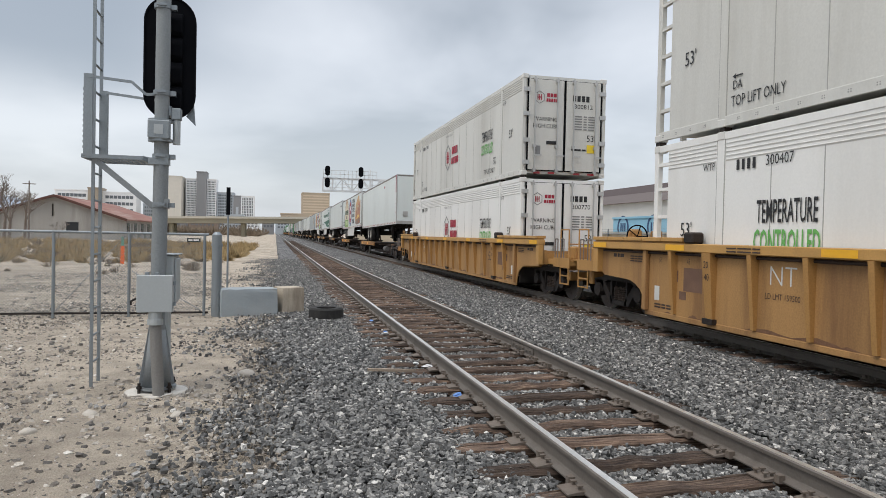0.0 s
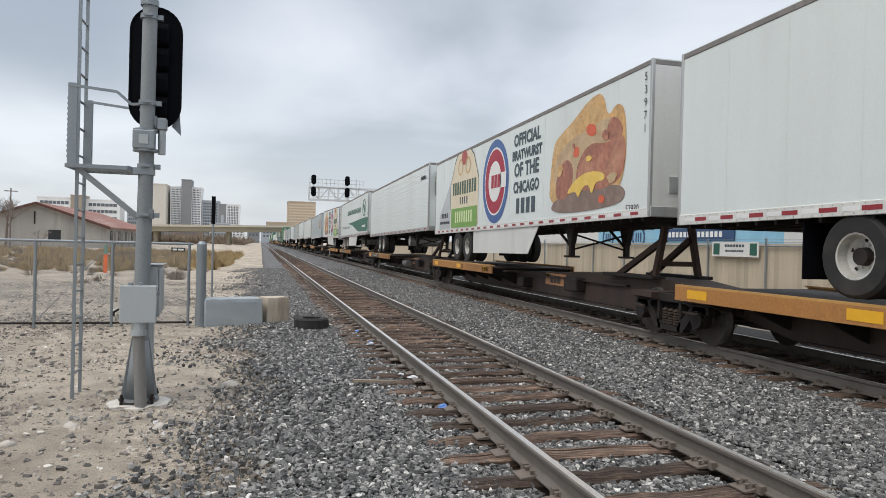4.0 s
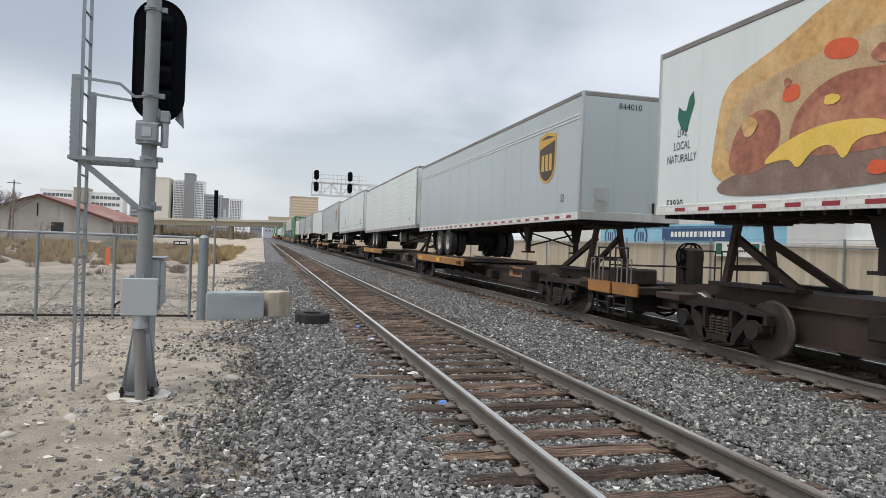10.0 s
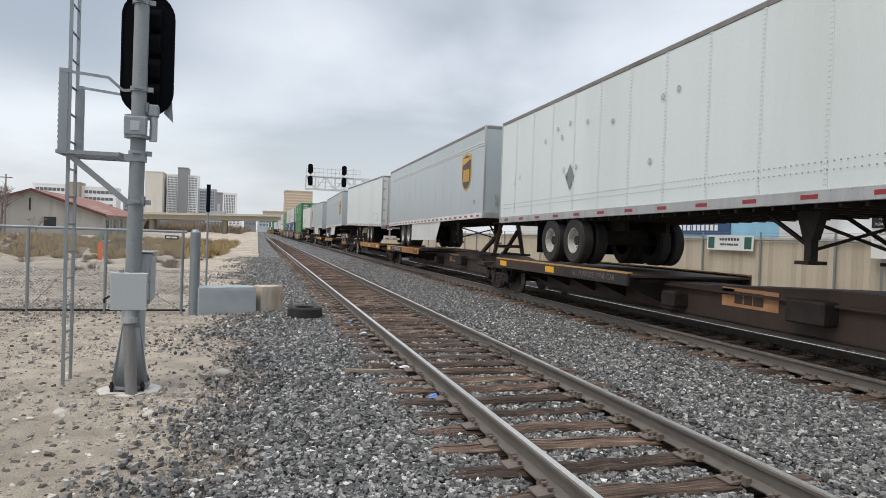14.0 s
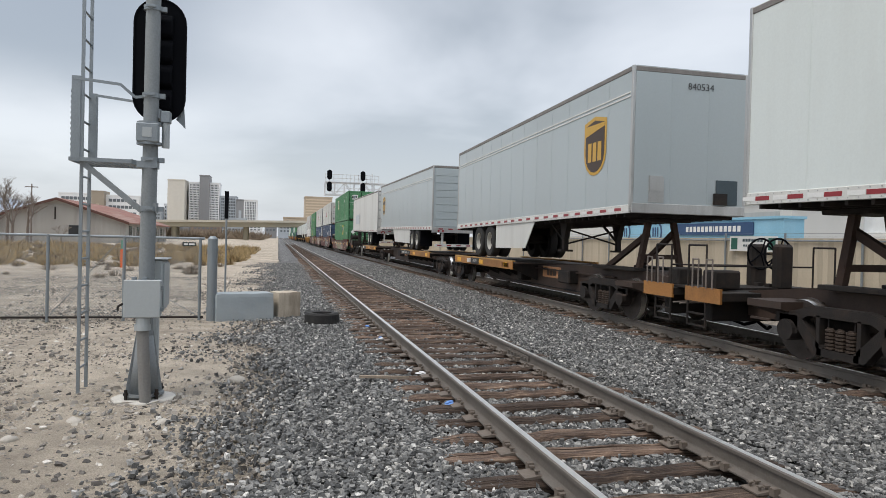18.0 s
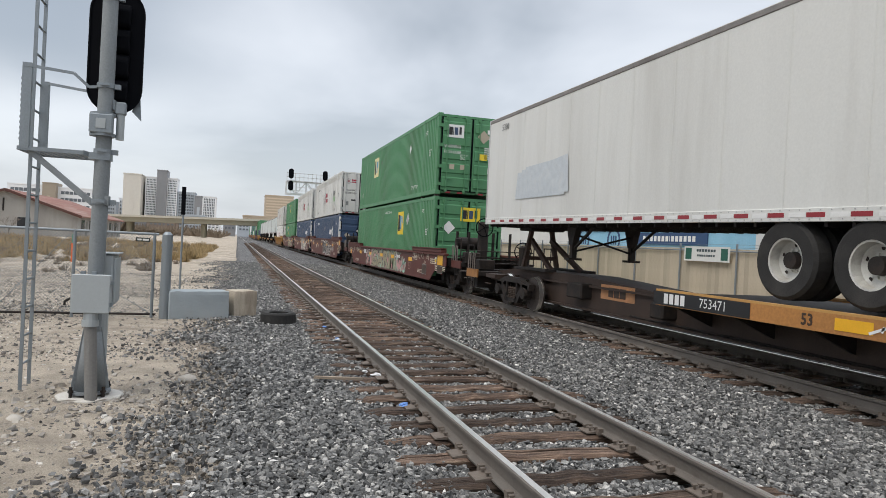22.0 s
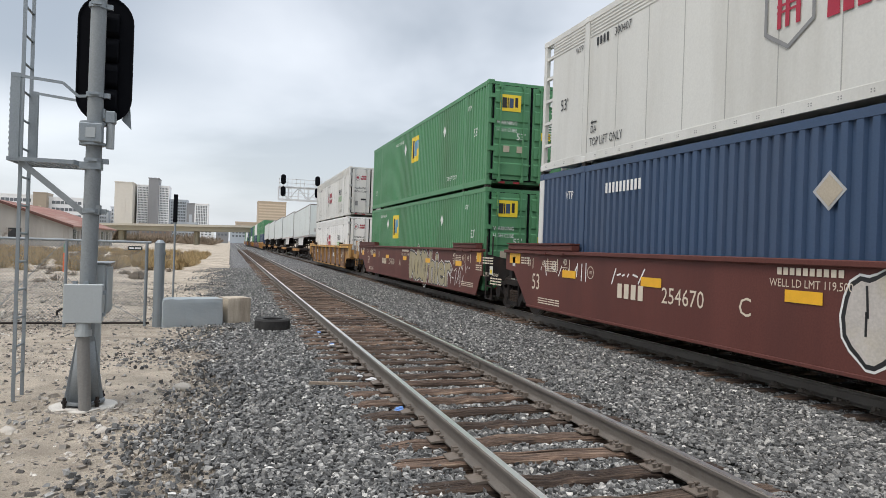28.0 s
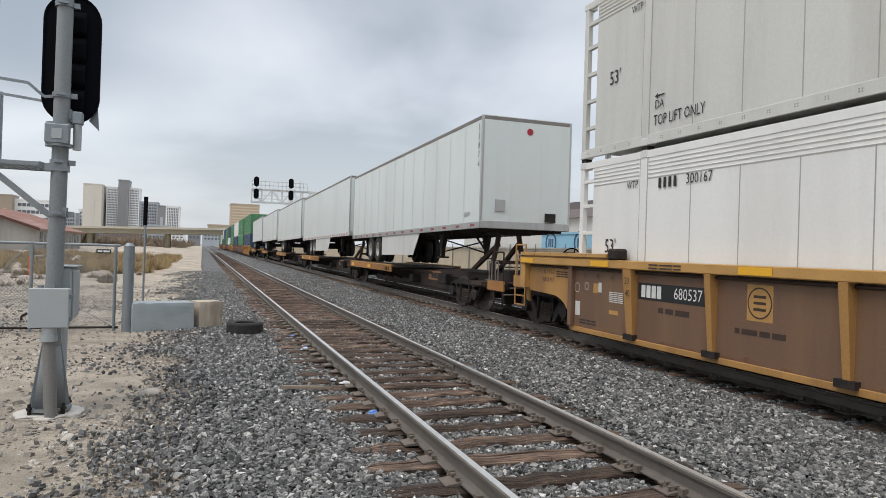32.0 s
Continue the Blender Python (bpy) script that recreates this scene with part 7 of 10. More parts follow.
def farm_trailer(u0, u1, rear_first):
    """A white trailer wrapped in a printed food advertisement, drawn as plain shapes."""
    t, L, Y, Z, H, skew = trailer(u0, u1, "plain", rear_first=rear_first, skirt=True, wheels_at=3.85, label="white semi-trailer wrapped in printed food advertising shapes", ends=WHITE_WORN)
    # the picture runs from its sausage end to its curled-paper end
    def P(d):
        return L - d if rear_first else d
    tan = mat("printed_tan", (0.68, 0.59, 0.42), 0.4, 0, 0.1, 3, 30, 0, 0.5, (0.70, 0.64, 0.50))
    food = mat("printed_sausage", (0.34, 0.12, 0.07), 0.4, 0, 0.5, 1.8, 9, 0, 0.8, (0.58, 0.32, 0.18))
    bun = mat("printed_bun", (0.56, 0.33, 0.12), 0.4, 0, 0.35, 2.0, 9, 0, 0.75, (0.72, 0.56, 0.30))
    grn = mat("printed_green", (0.16, 0.34, 0.05), 0.4, 0, 0.12, 5, 30)
    rng = random.Random(5)
    def blob(w, h, seed, rough=0.12, n=22):
        r = random.Random(seed)
        ph = [r.uniform(0, 6.28) for _ in range(4)]
        return [(math.cos(a) * w * (1 + rough * math.sin(3 * a + ph[0]) + rough * 0.6 * math.sin(5 * a + ph[1])), math.sin(a) * h * (1 + rough * math.sin(2 * a + ph[2]) + rough * 0.5 * math.sin(7 * a + ph[3]))) for a in (2 * math.pi * i / n for i in range(n))]
    zc = 3.75
    d0 = 3.75 if rear_first else 2.6
    # a filled bun: crust, filling, peppers, melted cheese and the shade below it
    layers = (
        (bun, [(-1.95, -1.15), (1.2, -1.2), (1.75, -0.5), (1.7, 0.75), (1.35, 1.0), (0.95, 0.7), (0.75, 1.35), (0.1, 1.3), (-0.6, 0.95), (-1.2, 0.75), (-1.7, 0.55), (-1.85, -0.2)]),
        (mat("printed_shade", (0.20, 0.13, 0.10), 0.4, 0, 0.3, 3, 30, 0, 0.6, (0.42, 0.33, 0.28)), [(-1.9, -1.3), (1.4, -1.25), (1.85, -0.95), (1.3, -0.7), (-1.6, -0.85)]),
        (mat("printed_onion", (0.50, 0.36, 0.20), 0.4, 0, 0.3, 3, 30, 0, 0.7, (0.30, 0.13, 0.06)), [(-1.55, 0.15), (-0.9, 0.5), (0.2, 0.62), (0.9, 0.75), (1.5, 0.55), (1.6, -0.3), (0.6, -0.75), (-1.2, -0.8), (-1.7, -0.5)]),
        (food, [(-1.6, -0.95), (-0.7, -0.9), (-0.55, -0.2), (-0.95, 0.1), (-1.45, -0.2)]),
        (food, [(-0.5, -0.75), (0.7, -0.85), (1.7, -0.65), (1.72, 0.35), (1.0, 0.15), (0.2, 0.3), (-0.4, -0.1)]),
        (food, [(0.85, 0.2), (1.05, 0.75), (1.5, 0.6), (1.65, 0.2)]),
        (mat("printed_pepper", (0.62, 0.10, 0.03), 0.4, 0, 0.2, 4, 30), [(0.0, 0.5), (0.05, 0.75), (0.5, 0.65), (0.45, 0.38)]),
        (mat("printed_pepper", (0.62, 0.10, 0.03), 0.4), [(-0.62, 0.05), (-0.55, 0.3), (-0.3, 0.25), (-0.32, 0.02)]),
        (mat("printed_pepper", (0.62, 0.10, 0.03), 0.4), [(0.62, -1.1), (0.7, -0.92), (0.95, -1.0), (0.85, -1.15)]),
        (mat("printed_cheese", (0.75, 0.50, 0.08), 0.4, 0, 0.15, 3, 30, 0, 0.5, (0.80, 0.66, 0.30)), [(-0.95, -0.85), (-0.6, -0.55), (0.1, -0.35), (0.9, -0.45), (0.9, -0.65), (0.5, -0.62), (0.35, -0.95), (0.2, -0.65), (-0.1, -0.7), (-0.3, -0.98), (-0.45, -0.75)]),
    )
    def rounded(pts):
        """Cut the corners of an outline three times over."""
        for _ in range(3):
            pts = [q for (a, b), (c, d) in zip(pts, pts[1:] + pts[:1]) for q in ((0.75 * a + 0.25 * c, 0.75 * b + 0.25 * d), (0.25 * a + 0.75 * c, 0.25 * b + 0.75 * d))]
        return pts

    for k, (m, pts) in enumerate(layers):
        pts = rounded(pts)
        wide = 1.14 if rear_first else 1.0
        plate([(u * wide, v * 0.95) for u, v in pts], m, t, SIDE, -HW + 0.006 - 0.0012 * k, P(d0), zc + 0.05, "food_picture")
    for k in range(5):
        plate(blob(rng.uniform(0.06, 0.2), rng.uniform(0.05, 0.14), k), (food, bun, layers[2][0], layers[9][0])[k % 4], t, SIDE, -HW - 0.0075 - 0.0003 * k, P(d0) - rng.uniform(-1.4, 1.5), zc + rng.uniform(-0.65, 0.45), "food_picture")
    if rear_first:
        for k, w in enumerate(("LIVE", "LOCAL", "NATURALLY")):
            write(w, 0.2, INK_SLATE, t, SIDE, -HW + 0.004, P(0.75), zc + 0.02 - 0.22 * k, 0.75)
        plate([(-0.14, -0.3), (0.02, -0.34), (0.1, -0.1), (0.2, 0.1), (0.16, 0.3), (0.06, 0.22), (-0.02, 0.0), (-0.12, 0.02), (-0.24, 0.1), (-0.26, -0.1)], INK_TEAL, t, SIDE, -HW + 0.004, P(0.75) - 0.12, zc + 0.38, "bird_mark")
    write("53930", 0.22, INK, t, SIDE, -HW + 0.004, P(0.6), zc - 1.2, 0.9)
    x = -HW + 0.004
    dt = 7.3 if rear_first else 6.1
    for k, w in enumerate(("OFFICIAL", "BRATWURST", "OF THE")):
        write(w, (0.46, 0.36, 0.52)[k], INK_SLATE, t, SIDE, x, P(dt), zc + 0.98 - k * 0.42, 1.0, 0.02)
    write("CHICAGO", 0.42, INK_SLATE, t, SIDE, x, P(dt), zc - 0.34, 0.95, 0.02)
    bars((0.24,) * 4, 0.42, INK_SLATE, t, SIDE, x, P(dt), zc - 0.84, 0.13)
    dr = 9.75 if rear_first else 8.6
    plate(disc(1.28, 32, 0.92), mat("printed_blue", (0.03, 0.10, 0.30), 0.4, 0, 0.06, 4, 30), t, SIDE, x, P(dr), zc, "roundel")
    plate(disc(1.04, 32, 0.92), WHITE_MARK, t, SIDE, x - 0.004, P(dr), zc, "roundel")
    plate(disc(0.98, 32, 0.92), INK_RED, t, SIDE, x - 0.008, P(dr), zc, "roundel")
    plate(disc(0.62, 28, 0.92), WHITE_MARK, t, SIDE, x - 0.012, P(dr), zc, "roundel")
    plate(rect(0.5, 0.45), WHITE_MARK, t, SIDE, x - 0.012, P(dr) - 0.75, zc, "roundel")
    bars((0.22, 0.22, 0.22), 0.4, INK_RED, t, SIDE, x - 0.018, P(dr) - 0.1, zc, 0.06)
    df = 12.95 if rear_first else 11.9
    hexa = [(-1.75, -1.25), (1.75, -1.25), (1.75, 0.35), (1.2, 1.15), (0.75, 1.42), (-0.75, 1.42), (-1.2, 1.15), (-1.75, 0.35)]
    hexa = [(0.94 * u, v * 0.98) for u, v in hexa]
    plate(hexa, tan, t, SIDE, x, P(df), zc - 0.02, "farm_picture")
    for a, b in ((hexa[2], hexa[3]), (hexa[3], hexa[4]), (hexa[5], hexa[6]), (hexa[6], hexa[7])):
        nx, ny = 0.0, 0.06
        plate([(a[0], a[1]), (b[0], b[1]), (b[0], b[1] + ny), (a[0], a[1] + ny)], INK_SLATE, t, SIDE, x - 0.004, P(df), zc - 0.05, "farm_picture")
    bars((0.19,) * 10, 0.46, mat("printed_dark_green", (0.03, 0.09, 0.05), 0.45), t, SIDE, x - 0.006, P(df), zc + 0.08, 0.10)
    bars((0.12,) * 4, 0.26, INK_SLATE, t, SIDE, x - 0.006, P(df), zc - 0.38, 0.15)
    plate(rect(3.1, 0.70), grn, t, SIDE, x - 0.006, P(df), zc - 0.98, "farm_picture")
    bars((0.14,) * 8, 0.40, mat("printed_light_green", (0.62, 0.70, 0.40), 0.45), t, SIDE, x - 0.010, P(df), zc - 0.95, 0.13)
    plate(blob(0.34, 0.26, 3, 0.05), mat("printed_red", (0.38, 0.05, 0.04), 0.45), t, SIDE, x - 0.006, P(df), zc + 1.12, "farm_picture")
    for s in (-1, 1):
        ring_plate(0.3, 0.22, bun, t, SIDE, x - 0.008, P(df) + s * 0.45, zc + 0.82, 1.0, 18)
    dc = 15.15 if rear_first else 14.4
    q = 1 if not rear_first else -1
    plate([(-0.75, 0.35), (0.75, -0.85), (0.75, -1.4), (-0.75, -1.4)] if q < 0 else [(-0.75, -0.85), (0.75, 0.35), (0.75, -1.4), (-0.75, -1.4)], mat("printed_paper_curl", (0.44, 0.47, 0.48), 0.35, 0, 0.15, 1.5, 20), t, SIDE, x - 0.004, P(dc), zc, "paper_picture")
    bars((0.16,) * 4, 0.18, INK, t, SIDE, x - 0.008, P(dc), zc - 0.85, 0.08)
    bars((0.08,) * 13, 0.1, INK, t, SIDE, x - 0.008, P(dc), zc - 1.12, 0.03)
    if rear_first:
        plate(hexa_small(), tan, t, END, 0.1, -0.026, 4.4, "farm_picture")
        plate(rect(1.2, 0.3), grn, t, END, 0.1, -0.032, 4.05, "farm_picture")
        bars((0.1,) * 9, 0.2, INK_SLATE, t, END, 0.1, -0.032, 4.4, 0.03)
        write("53930", 0.24, INK, t, END, -0.5, -0.06, 2.72, 1.0, 0.008)
        bm = rods(((-0.55, -0.032, 2.98), (-0.55, -0.024, 2.98), 0.13, 16))
        part("round_emblem", bm, INK_RED, t)
    else:
        for k, ch in enumerate("53971"):
            write(ch, 0.22, INK, t, SIDE, X, 0.2, 5.0 - k * 0.24)
    return t


def hexa_small():
    return [(-0.7, -0.4), (0.7, -0.4), (0.7, 0.15), (0.45, 0.5), (-0.45, 0.5), (-0.7, 0.15)]


build_train()


# ---- ground ----
def ground_mat():
    m = bpy.data.materials.new("sandy_dirt")
    m.use_nodes = True
    nt = m.node_tree
    b = nt.nodes["Principled BSDF"]
    b.inputs["Roughness"].default_value = 0.95
    tc = nt.nodes.new("ShaderNodeTexCoord")
    def noise_node(s, d):
        n = nt.nodes.new("ShaderNodeTexNoise")
        n.inputs["Scale"].default_value, n.inputs["Detail"].default_value = s, d
        nt.links.new(tc.outputs["Object"], n.inputs["Vector"])
        return n
    big, mid, fine = noise_node(0.35, 5), noise_node(2.5, 8), noise_node(75, 10)
    r = nt.nodes.new("ShaderNodeValToRGB")
    r.color_ramp.elements[0].position, r.color_ramp.elements[0].color = 0.36, (0.295, 0.248, 0.195, 1)
    r.color_ramp.elements[1].position, r.color_ramp.elements[1].color = 0.60, (0.575, 0.495, 0.395, 1)
    a = nt.nodes.new("ShaderNodeMath")
    a.operation = "MULTIPLY_ADD"
    a.inputs[1].default_value = 0.5
    nt.links.new(big.outputs["Fac"], a.inputs[0])
    a2 = nt.nodes.new("ShaderNodeMath")
    a2.operation = "MULTIPLY"
    a2.inputs[1].default_value = 0.5
    nt.links.new(mid.outputs["Fac"], a2.inputs[0])
    nt.links.new(a2.outputs[0], a.inputs[2])
    nt.links.new(a.outputs[0], r.inputs[0])
    mr = nt.nodes.new("ShaderNodeMapRange")
    mr.inputs["From Min"].default_value, mr.inputs["From Max"].default_value = 0.3, 0.7
    mr.inputs["To Min"].default_value, mr.inputs["To Max"].default_value = 0.55, 1.4
    fine.inputs["Roughness"].default_value = 0.72
    nt.links.new(fine.outputs["Fac"], mr.inputs["Value"])
    mu = nt.nodes.new("ShaderNodeVectorMath")
    mu.operation = "SCALE"
    nt.links.new(r.outputs[0], mu.inputs[0])
    nt.links.new(mr.outputs[0], mu.inputs["Scale"])
    nt.links.new(mu.outputs[0], b.inputs["Base Color"])
    bp = nt.nodes.new("ShaderNodeBump")
    bp.inputs["Strength"].default_value, bp.inputs["Distance"].default_value = 0.9, 0.035
    lumps = noise_node(14, 6)
    lumps.inputs["Roughness"].default_value = 0.7
    rise = nt.nodes.new("ShaderNodeMath")
    rise.operation = "MULTIPLY_ADD"
    rise.inputs[1].default_value = 1.6
    nt.links.new(lumps.outputs["Fac"], rise.inputs[0])
    nt.links.new(fine.outputs["Fac"], rise.inputs[2])
    nt.links.new(rise.outputs[0], bp.inputs["Height"])
    nt.links.new(bp.outputs[0], b.inputs["Normal"])
    return m


DIRT = ground_mat()
def ballast_mat():
    """Crushed stone: cells of uneven brightness, with the shade of the gaps between them put into the colour."""
    m = bpy.data.materials.new("grey_ballast_stone")
    m.use_nodes = True
    nt = m.node_tree
    b = nt.nodes["Principled BSDF"]
    b.inputs["Roughness"].default_value = 0.9
    tc = nt.nodes.new("ShaderNodeTexCoord")
    v = nt.nodes.new("ShaderNodeTexVoronoi")
    v.inputs["Scale"].default_value = 17
    nt.links.new(tc.outputs["Object"], v.inputs["Vector"])
    r = nt.nodes.new("ShaderNodeValToRGB")
    r.color_ramp.elements[0].position, r.color_ramp.elements[0].color = 0.15, (0.075, 0.075, 0.076, 1)
    r.color_ramp.elements[1].position, r.color_ramp.elements[1].color = 0.95, (0.46, 0.455, 0.45, 1)
    e = r.color_ramp.elements.new(0.6)
    e.color = (0.20, 0.197, 0.195, 1)
    sp = nt.nodes.new("ShaderNodeSeparateColor")
    nt.links.new(v.outputs["Color"], sp.inputs[0])
    nt.links.new(sp.outputs[0], r.inputs[0])
    # colour falls off towards cell edges, for the shade in the gaps
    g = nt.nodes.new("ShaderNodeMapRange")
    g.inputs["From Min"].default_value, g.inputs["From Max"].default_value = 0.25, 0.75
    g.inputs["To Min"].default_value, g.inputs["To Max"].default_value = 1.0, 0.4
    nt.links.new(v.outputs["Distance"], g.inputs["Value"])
    n = nt.nodes.new("ShaderNodeTexNoise")
    n.inputs["Scale"].default_value = 0.8
    nt.links.new(tc.outputs["Object"], n.inputs["Vector"])
    nm = nt.nodes.new("ShaderNodeMapRange")
    nm.inputs["From Min"].default_value, nm.inputs["From Max"].default_value = 0.3, 0.7
    nm.inputs["To Min"].default_value, nm.inputs["To Max"].default_value = 0.75, 1.2
    nt.links.new(n.outputs["Fac"], nm.inputs["Value"])
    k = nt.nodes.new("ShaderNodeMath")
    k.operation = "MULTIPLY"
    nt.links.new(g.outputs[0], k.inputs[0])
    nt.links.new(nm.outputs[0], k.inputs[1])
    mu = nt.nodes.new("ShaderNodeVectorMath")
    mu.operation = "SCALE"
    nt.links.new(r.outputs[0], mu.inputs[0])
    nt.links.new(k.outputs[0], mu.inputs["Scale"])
    nt.links.new(mu.outputs[0], b.inputs["Base Color"])
    bp = nt.nodes.new("ShaderNodeBump")
    bp.invert = True
    bp.inputs["Strength"].default_value, bp.inputs["Distance"].default_value = 1.0, 0.04
    nt.links.new(v.outputs["Distance"], bp.inputs["Height"])
    nt.links.new(bp.outputs[0], b.inputs["Normal"])
    return m


BALLAST = ballast_mat()
def stone_mat(name, tones, spread=1.0):
    """Loose stones: each one takes its own tone, with fine grain on it."""
    m = bpy.data.materials.new(name)
    m.use_nodes = True
    nt = m.node_tree
    b = nt.nodes["Principled BSDF"]
    b.inputs["Roughness"].default_value = 0.8
    g = nt.nodes.new("ShaderNodeNewGeometry")
    r = nt.nodes.new("ShaderNodeValToRGB")
    els = r.color_ramp.elements
    while len(els) < len(tones):
        els.new(0.5)
    for e, (p, col) in zip(els, tones):
        e.position, e.color = p, (*col, 1)
    nt.links.new(g.outputs["Random Per Island"], r.inputs[0])
    tc = nt.nodes.new("ShaderNodeTexCoord")
    n = nt.nodes.new("ShaderNodeTexNoise")
    n.inputs["Scale"].default_value, n.inputs["Detail"].default_value = 70, 4
    nt.links.new(tc.outputs["Object"], n.inputs["Vector"])
    mr = nt.nodes.new("ShaderNodeMapRange")
    mr.inputs["From Min"].default_value, mr.inputs["From Max"].default_value = 0.3, 0.7
    mr.inputs["To Min"].default_value, mr.inputs["To Max"].default_value = 0.7, 1.3
    nt.links.new(n.outputs["Fac"], mr.inputs["Value"])
    mu = nt.nodes.new("ShaderNodeVectorMath")
    mu.operation = "SCALE"
    nt.links.new(r.outputs[0], mu.inputs[0])
    nt.links.new(mr.outputs[0], mu.inputs["Scale"])
    nt.links.new(mu.outputs[0], b.inputs["Base Color"])
    return m


STONE = stone_mat("crushed_stone", [(0.0, (0.055, 0.055, 0.054)), (0.35, (0.11, 0.11, 0.108)), (0.72, (0.20, 0.198, 0.19)), (0.94, (0.36, 0.35, 0.33)), (1.0, (0.66, 0.64, 0.60))])
# near bed: shade between stones and under the train put into its colour
GAP_SHADE = mat("gap_shaded_ballast", (0.045, 0.043, 0.040), 0.95, 0.0, 0.8, 22, 90, 0.9)
PEBBLE = stone_mat("tan_pebbles", [(0.0, (0.06, 0.055, 0.05)), (0.3, (0.15, 0.135, 0.12)), (0.6, (0.27, 0.24, 0.205)), (0.85, (0.42, 0.375, 0.32)), (1.0, (0.70, 0.66, 0.60))])


def tie_mat():
    """Old creosoted timber: long grain, dark checks and bleached ridges; each tie has its own tone."""
    m = bpy.data.materials.new("weathered_tie_wood")
    m.use_nodes = True
    nt = m.node_tree
    b = nt.nodes["Principled BSDF"]
    b.inputs["Roughness"].default_value = 0.92
    tc = nt.nodes.new("ShaderNodeTexCoord")
    mp = nt.nodes.new("ShaderNodeMapping")
    mp.inputs["Scale"].default_value = (0.7, 17, 17)
    nt.links.new(tc.outputs["Object"], mp.inputs[0])
    grain = nt.nodes.new("ShaderNodeTexNoise")
    grain.inputs["Scale"].default_value, grain.inputs["Detail"].default_value, grain.inputs["Roughness"].default_value = 3.0, 9, 0.72
    nt.links.new(mp.outputs[0], grain.inputs["Vector"])
    blot = nt.nodes.new("ShaderNodeTexNoise")
    blot.inputs["Scale"].default_value, blot.inputs["Detail"].default_value = 3.0, 6
    nt.links.new(tc.outputs["Object"], blot.inputs["Vector"])
    r = nt.nodes.new("ShaderNodeValToRGB")
    els = r.color_ramp.elements
    els[0].position, els[0].color = 0.36, (0.022, 0.014, 0.010, 1)
    els[1].position, els[1].color = 0.68, (0.30, 0.225, 0.16, 1)
    for p, col in ((0.45, (0.075, 0.048, 0.034, 1)), (0.56, (0.15, 0.10, 0.072, 1))):
        els.new(p).color = col
    nt.links.new(grain.outputs["Fac"], r.inputs[0])
    info = nt.nodes.new("ShaderNodeObjectInfo")
    tone = nt.nodes.new("ShaderNodeMapRange")
    tone.inputs["To Min"].default_value, tone.inputs["To Max"].default_value = 0.5, 1.45
    nt.links.new(info.outputs["Random"], tone.inputs["Value"])
    stain = nt.nodes.new("ShaderNodeMapRange")
    stain.inputs["From Min"].default_value, stain.inputs["From Max"].default_value = 0.3, 0.7
    stain.inputs["To Min"].default_value, stain.inputs["To Max"].default_value = 0.6, 1.35
    nt.links.new(blot.outputs["Fac"], stain.inputs["Value"])
    k = nt.nodes.new("ShaderNodeMath")
    k.operation = "MULTIPLY"
    nt.links.new(tone.outputs[0], k.inputs[0])
    nt.links.new(stain.outputs[0], k.inputs[1])
    mu = nt.nodes.new("ShaderNodeVectorMath")
    mu.operation = "SCALE"
    nt.links.new(r.outputs[0], mu.inputs[0])
    nt.links.new(k.outputs[0], mu.inputs["Scale"])
    nt.links.new(mu.outputs[0], b.inputs["Base Color"])
    bp = nt.nodes.new("ShaderNodeBump")
    bp.inputs["Strength"].default_value, bp.inputs["Distance"].default_value = 1.0, 0.02
    nt.links.new(grain.outputs["Fac"], bp.inputs["Height"])
    nt.links.new(bp.outputs[0], b.inputs["Normal"])
    return m


TIE_WOOD = tie_mat()


def ground_height(x, y):
    h = 0.03 * noise.noise(Vector((x * 0.35, y * 0.35, 0))) + 0.012 * noise.noise(Vector((x * 1.7, y * 1.7, 3)))
    if x > -3.4:
        h -= 0.05
    if -2.4 < x < 9.4:
        h -= 0.25
    return h - 0.03


def build_ground():
    xs = [-3000, -800, -300, -120, -60, -35, -22] + [-15 + 0.35 * k for k in range(41)] + [0, 3, 6, 9, 9.6, 12, 15, 20, 40, 120, 400, 1200, 3000]
    ys = [-60, -20, -6] + [-3 + 0.4 * k for k in range(80)] + [30 + 3 * k for k in range(15)] + [80, 100, 140, 200, 300, 600, 1200, 4800]
    bm = bmesh.new()
    grid = [[bm.verts.new((x, y, ground_height(x, y) if -16 < x < 20 and y < 75 else -0.05)) for x in xs] for y in ys]
    for j in range(len(ys) - 1):
        for i in range(len(xs) - 1):
            bm.faces.new((grid[j][i], grid[j][i + 1], grid[j + 1][i + 1], grid[j + 1][i]))
    solo("ground", bm, DIRT, "sandy tan dirt ground with scattered pebbles", "ground", kind="structure", smooth=True)
    # ballast bed of both tracks; the near part is coloured dark for shade between stones
    xs = [-3.3, -2.95, -2.7, -2.3, -1.8, -1.3, -0.7, 0, 0.7, 1.3, 1.9, 2.6, 3.3, 4.0, 4.6, 5.3, 6.0, 6.6, 7.4, 8.2, 9.0, 9.8]
    hs = [-0.16, -0.10, -0.05, 0.0, 0.0, -0.01, -0.03, -0.03, -0.03, -0.01, 0.0, -0.02, 0.0, 0.01, -0.03, -0.03, -0.03, -0.01, 0.0, -0.02, -0.1, -0.2]
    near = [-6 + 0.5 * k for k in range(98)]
    for name, ys, m in (("ballast_bed_near", near, GAP_SHADE), ("ballast_bed_far", [near[-1], 44, 48, 52, 56] + [60 + 5 * k for k in range(17)] + [150, 250, 400, 700, 1500], BALLAST)):
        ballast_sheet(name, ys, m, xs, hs)


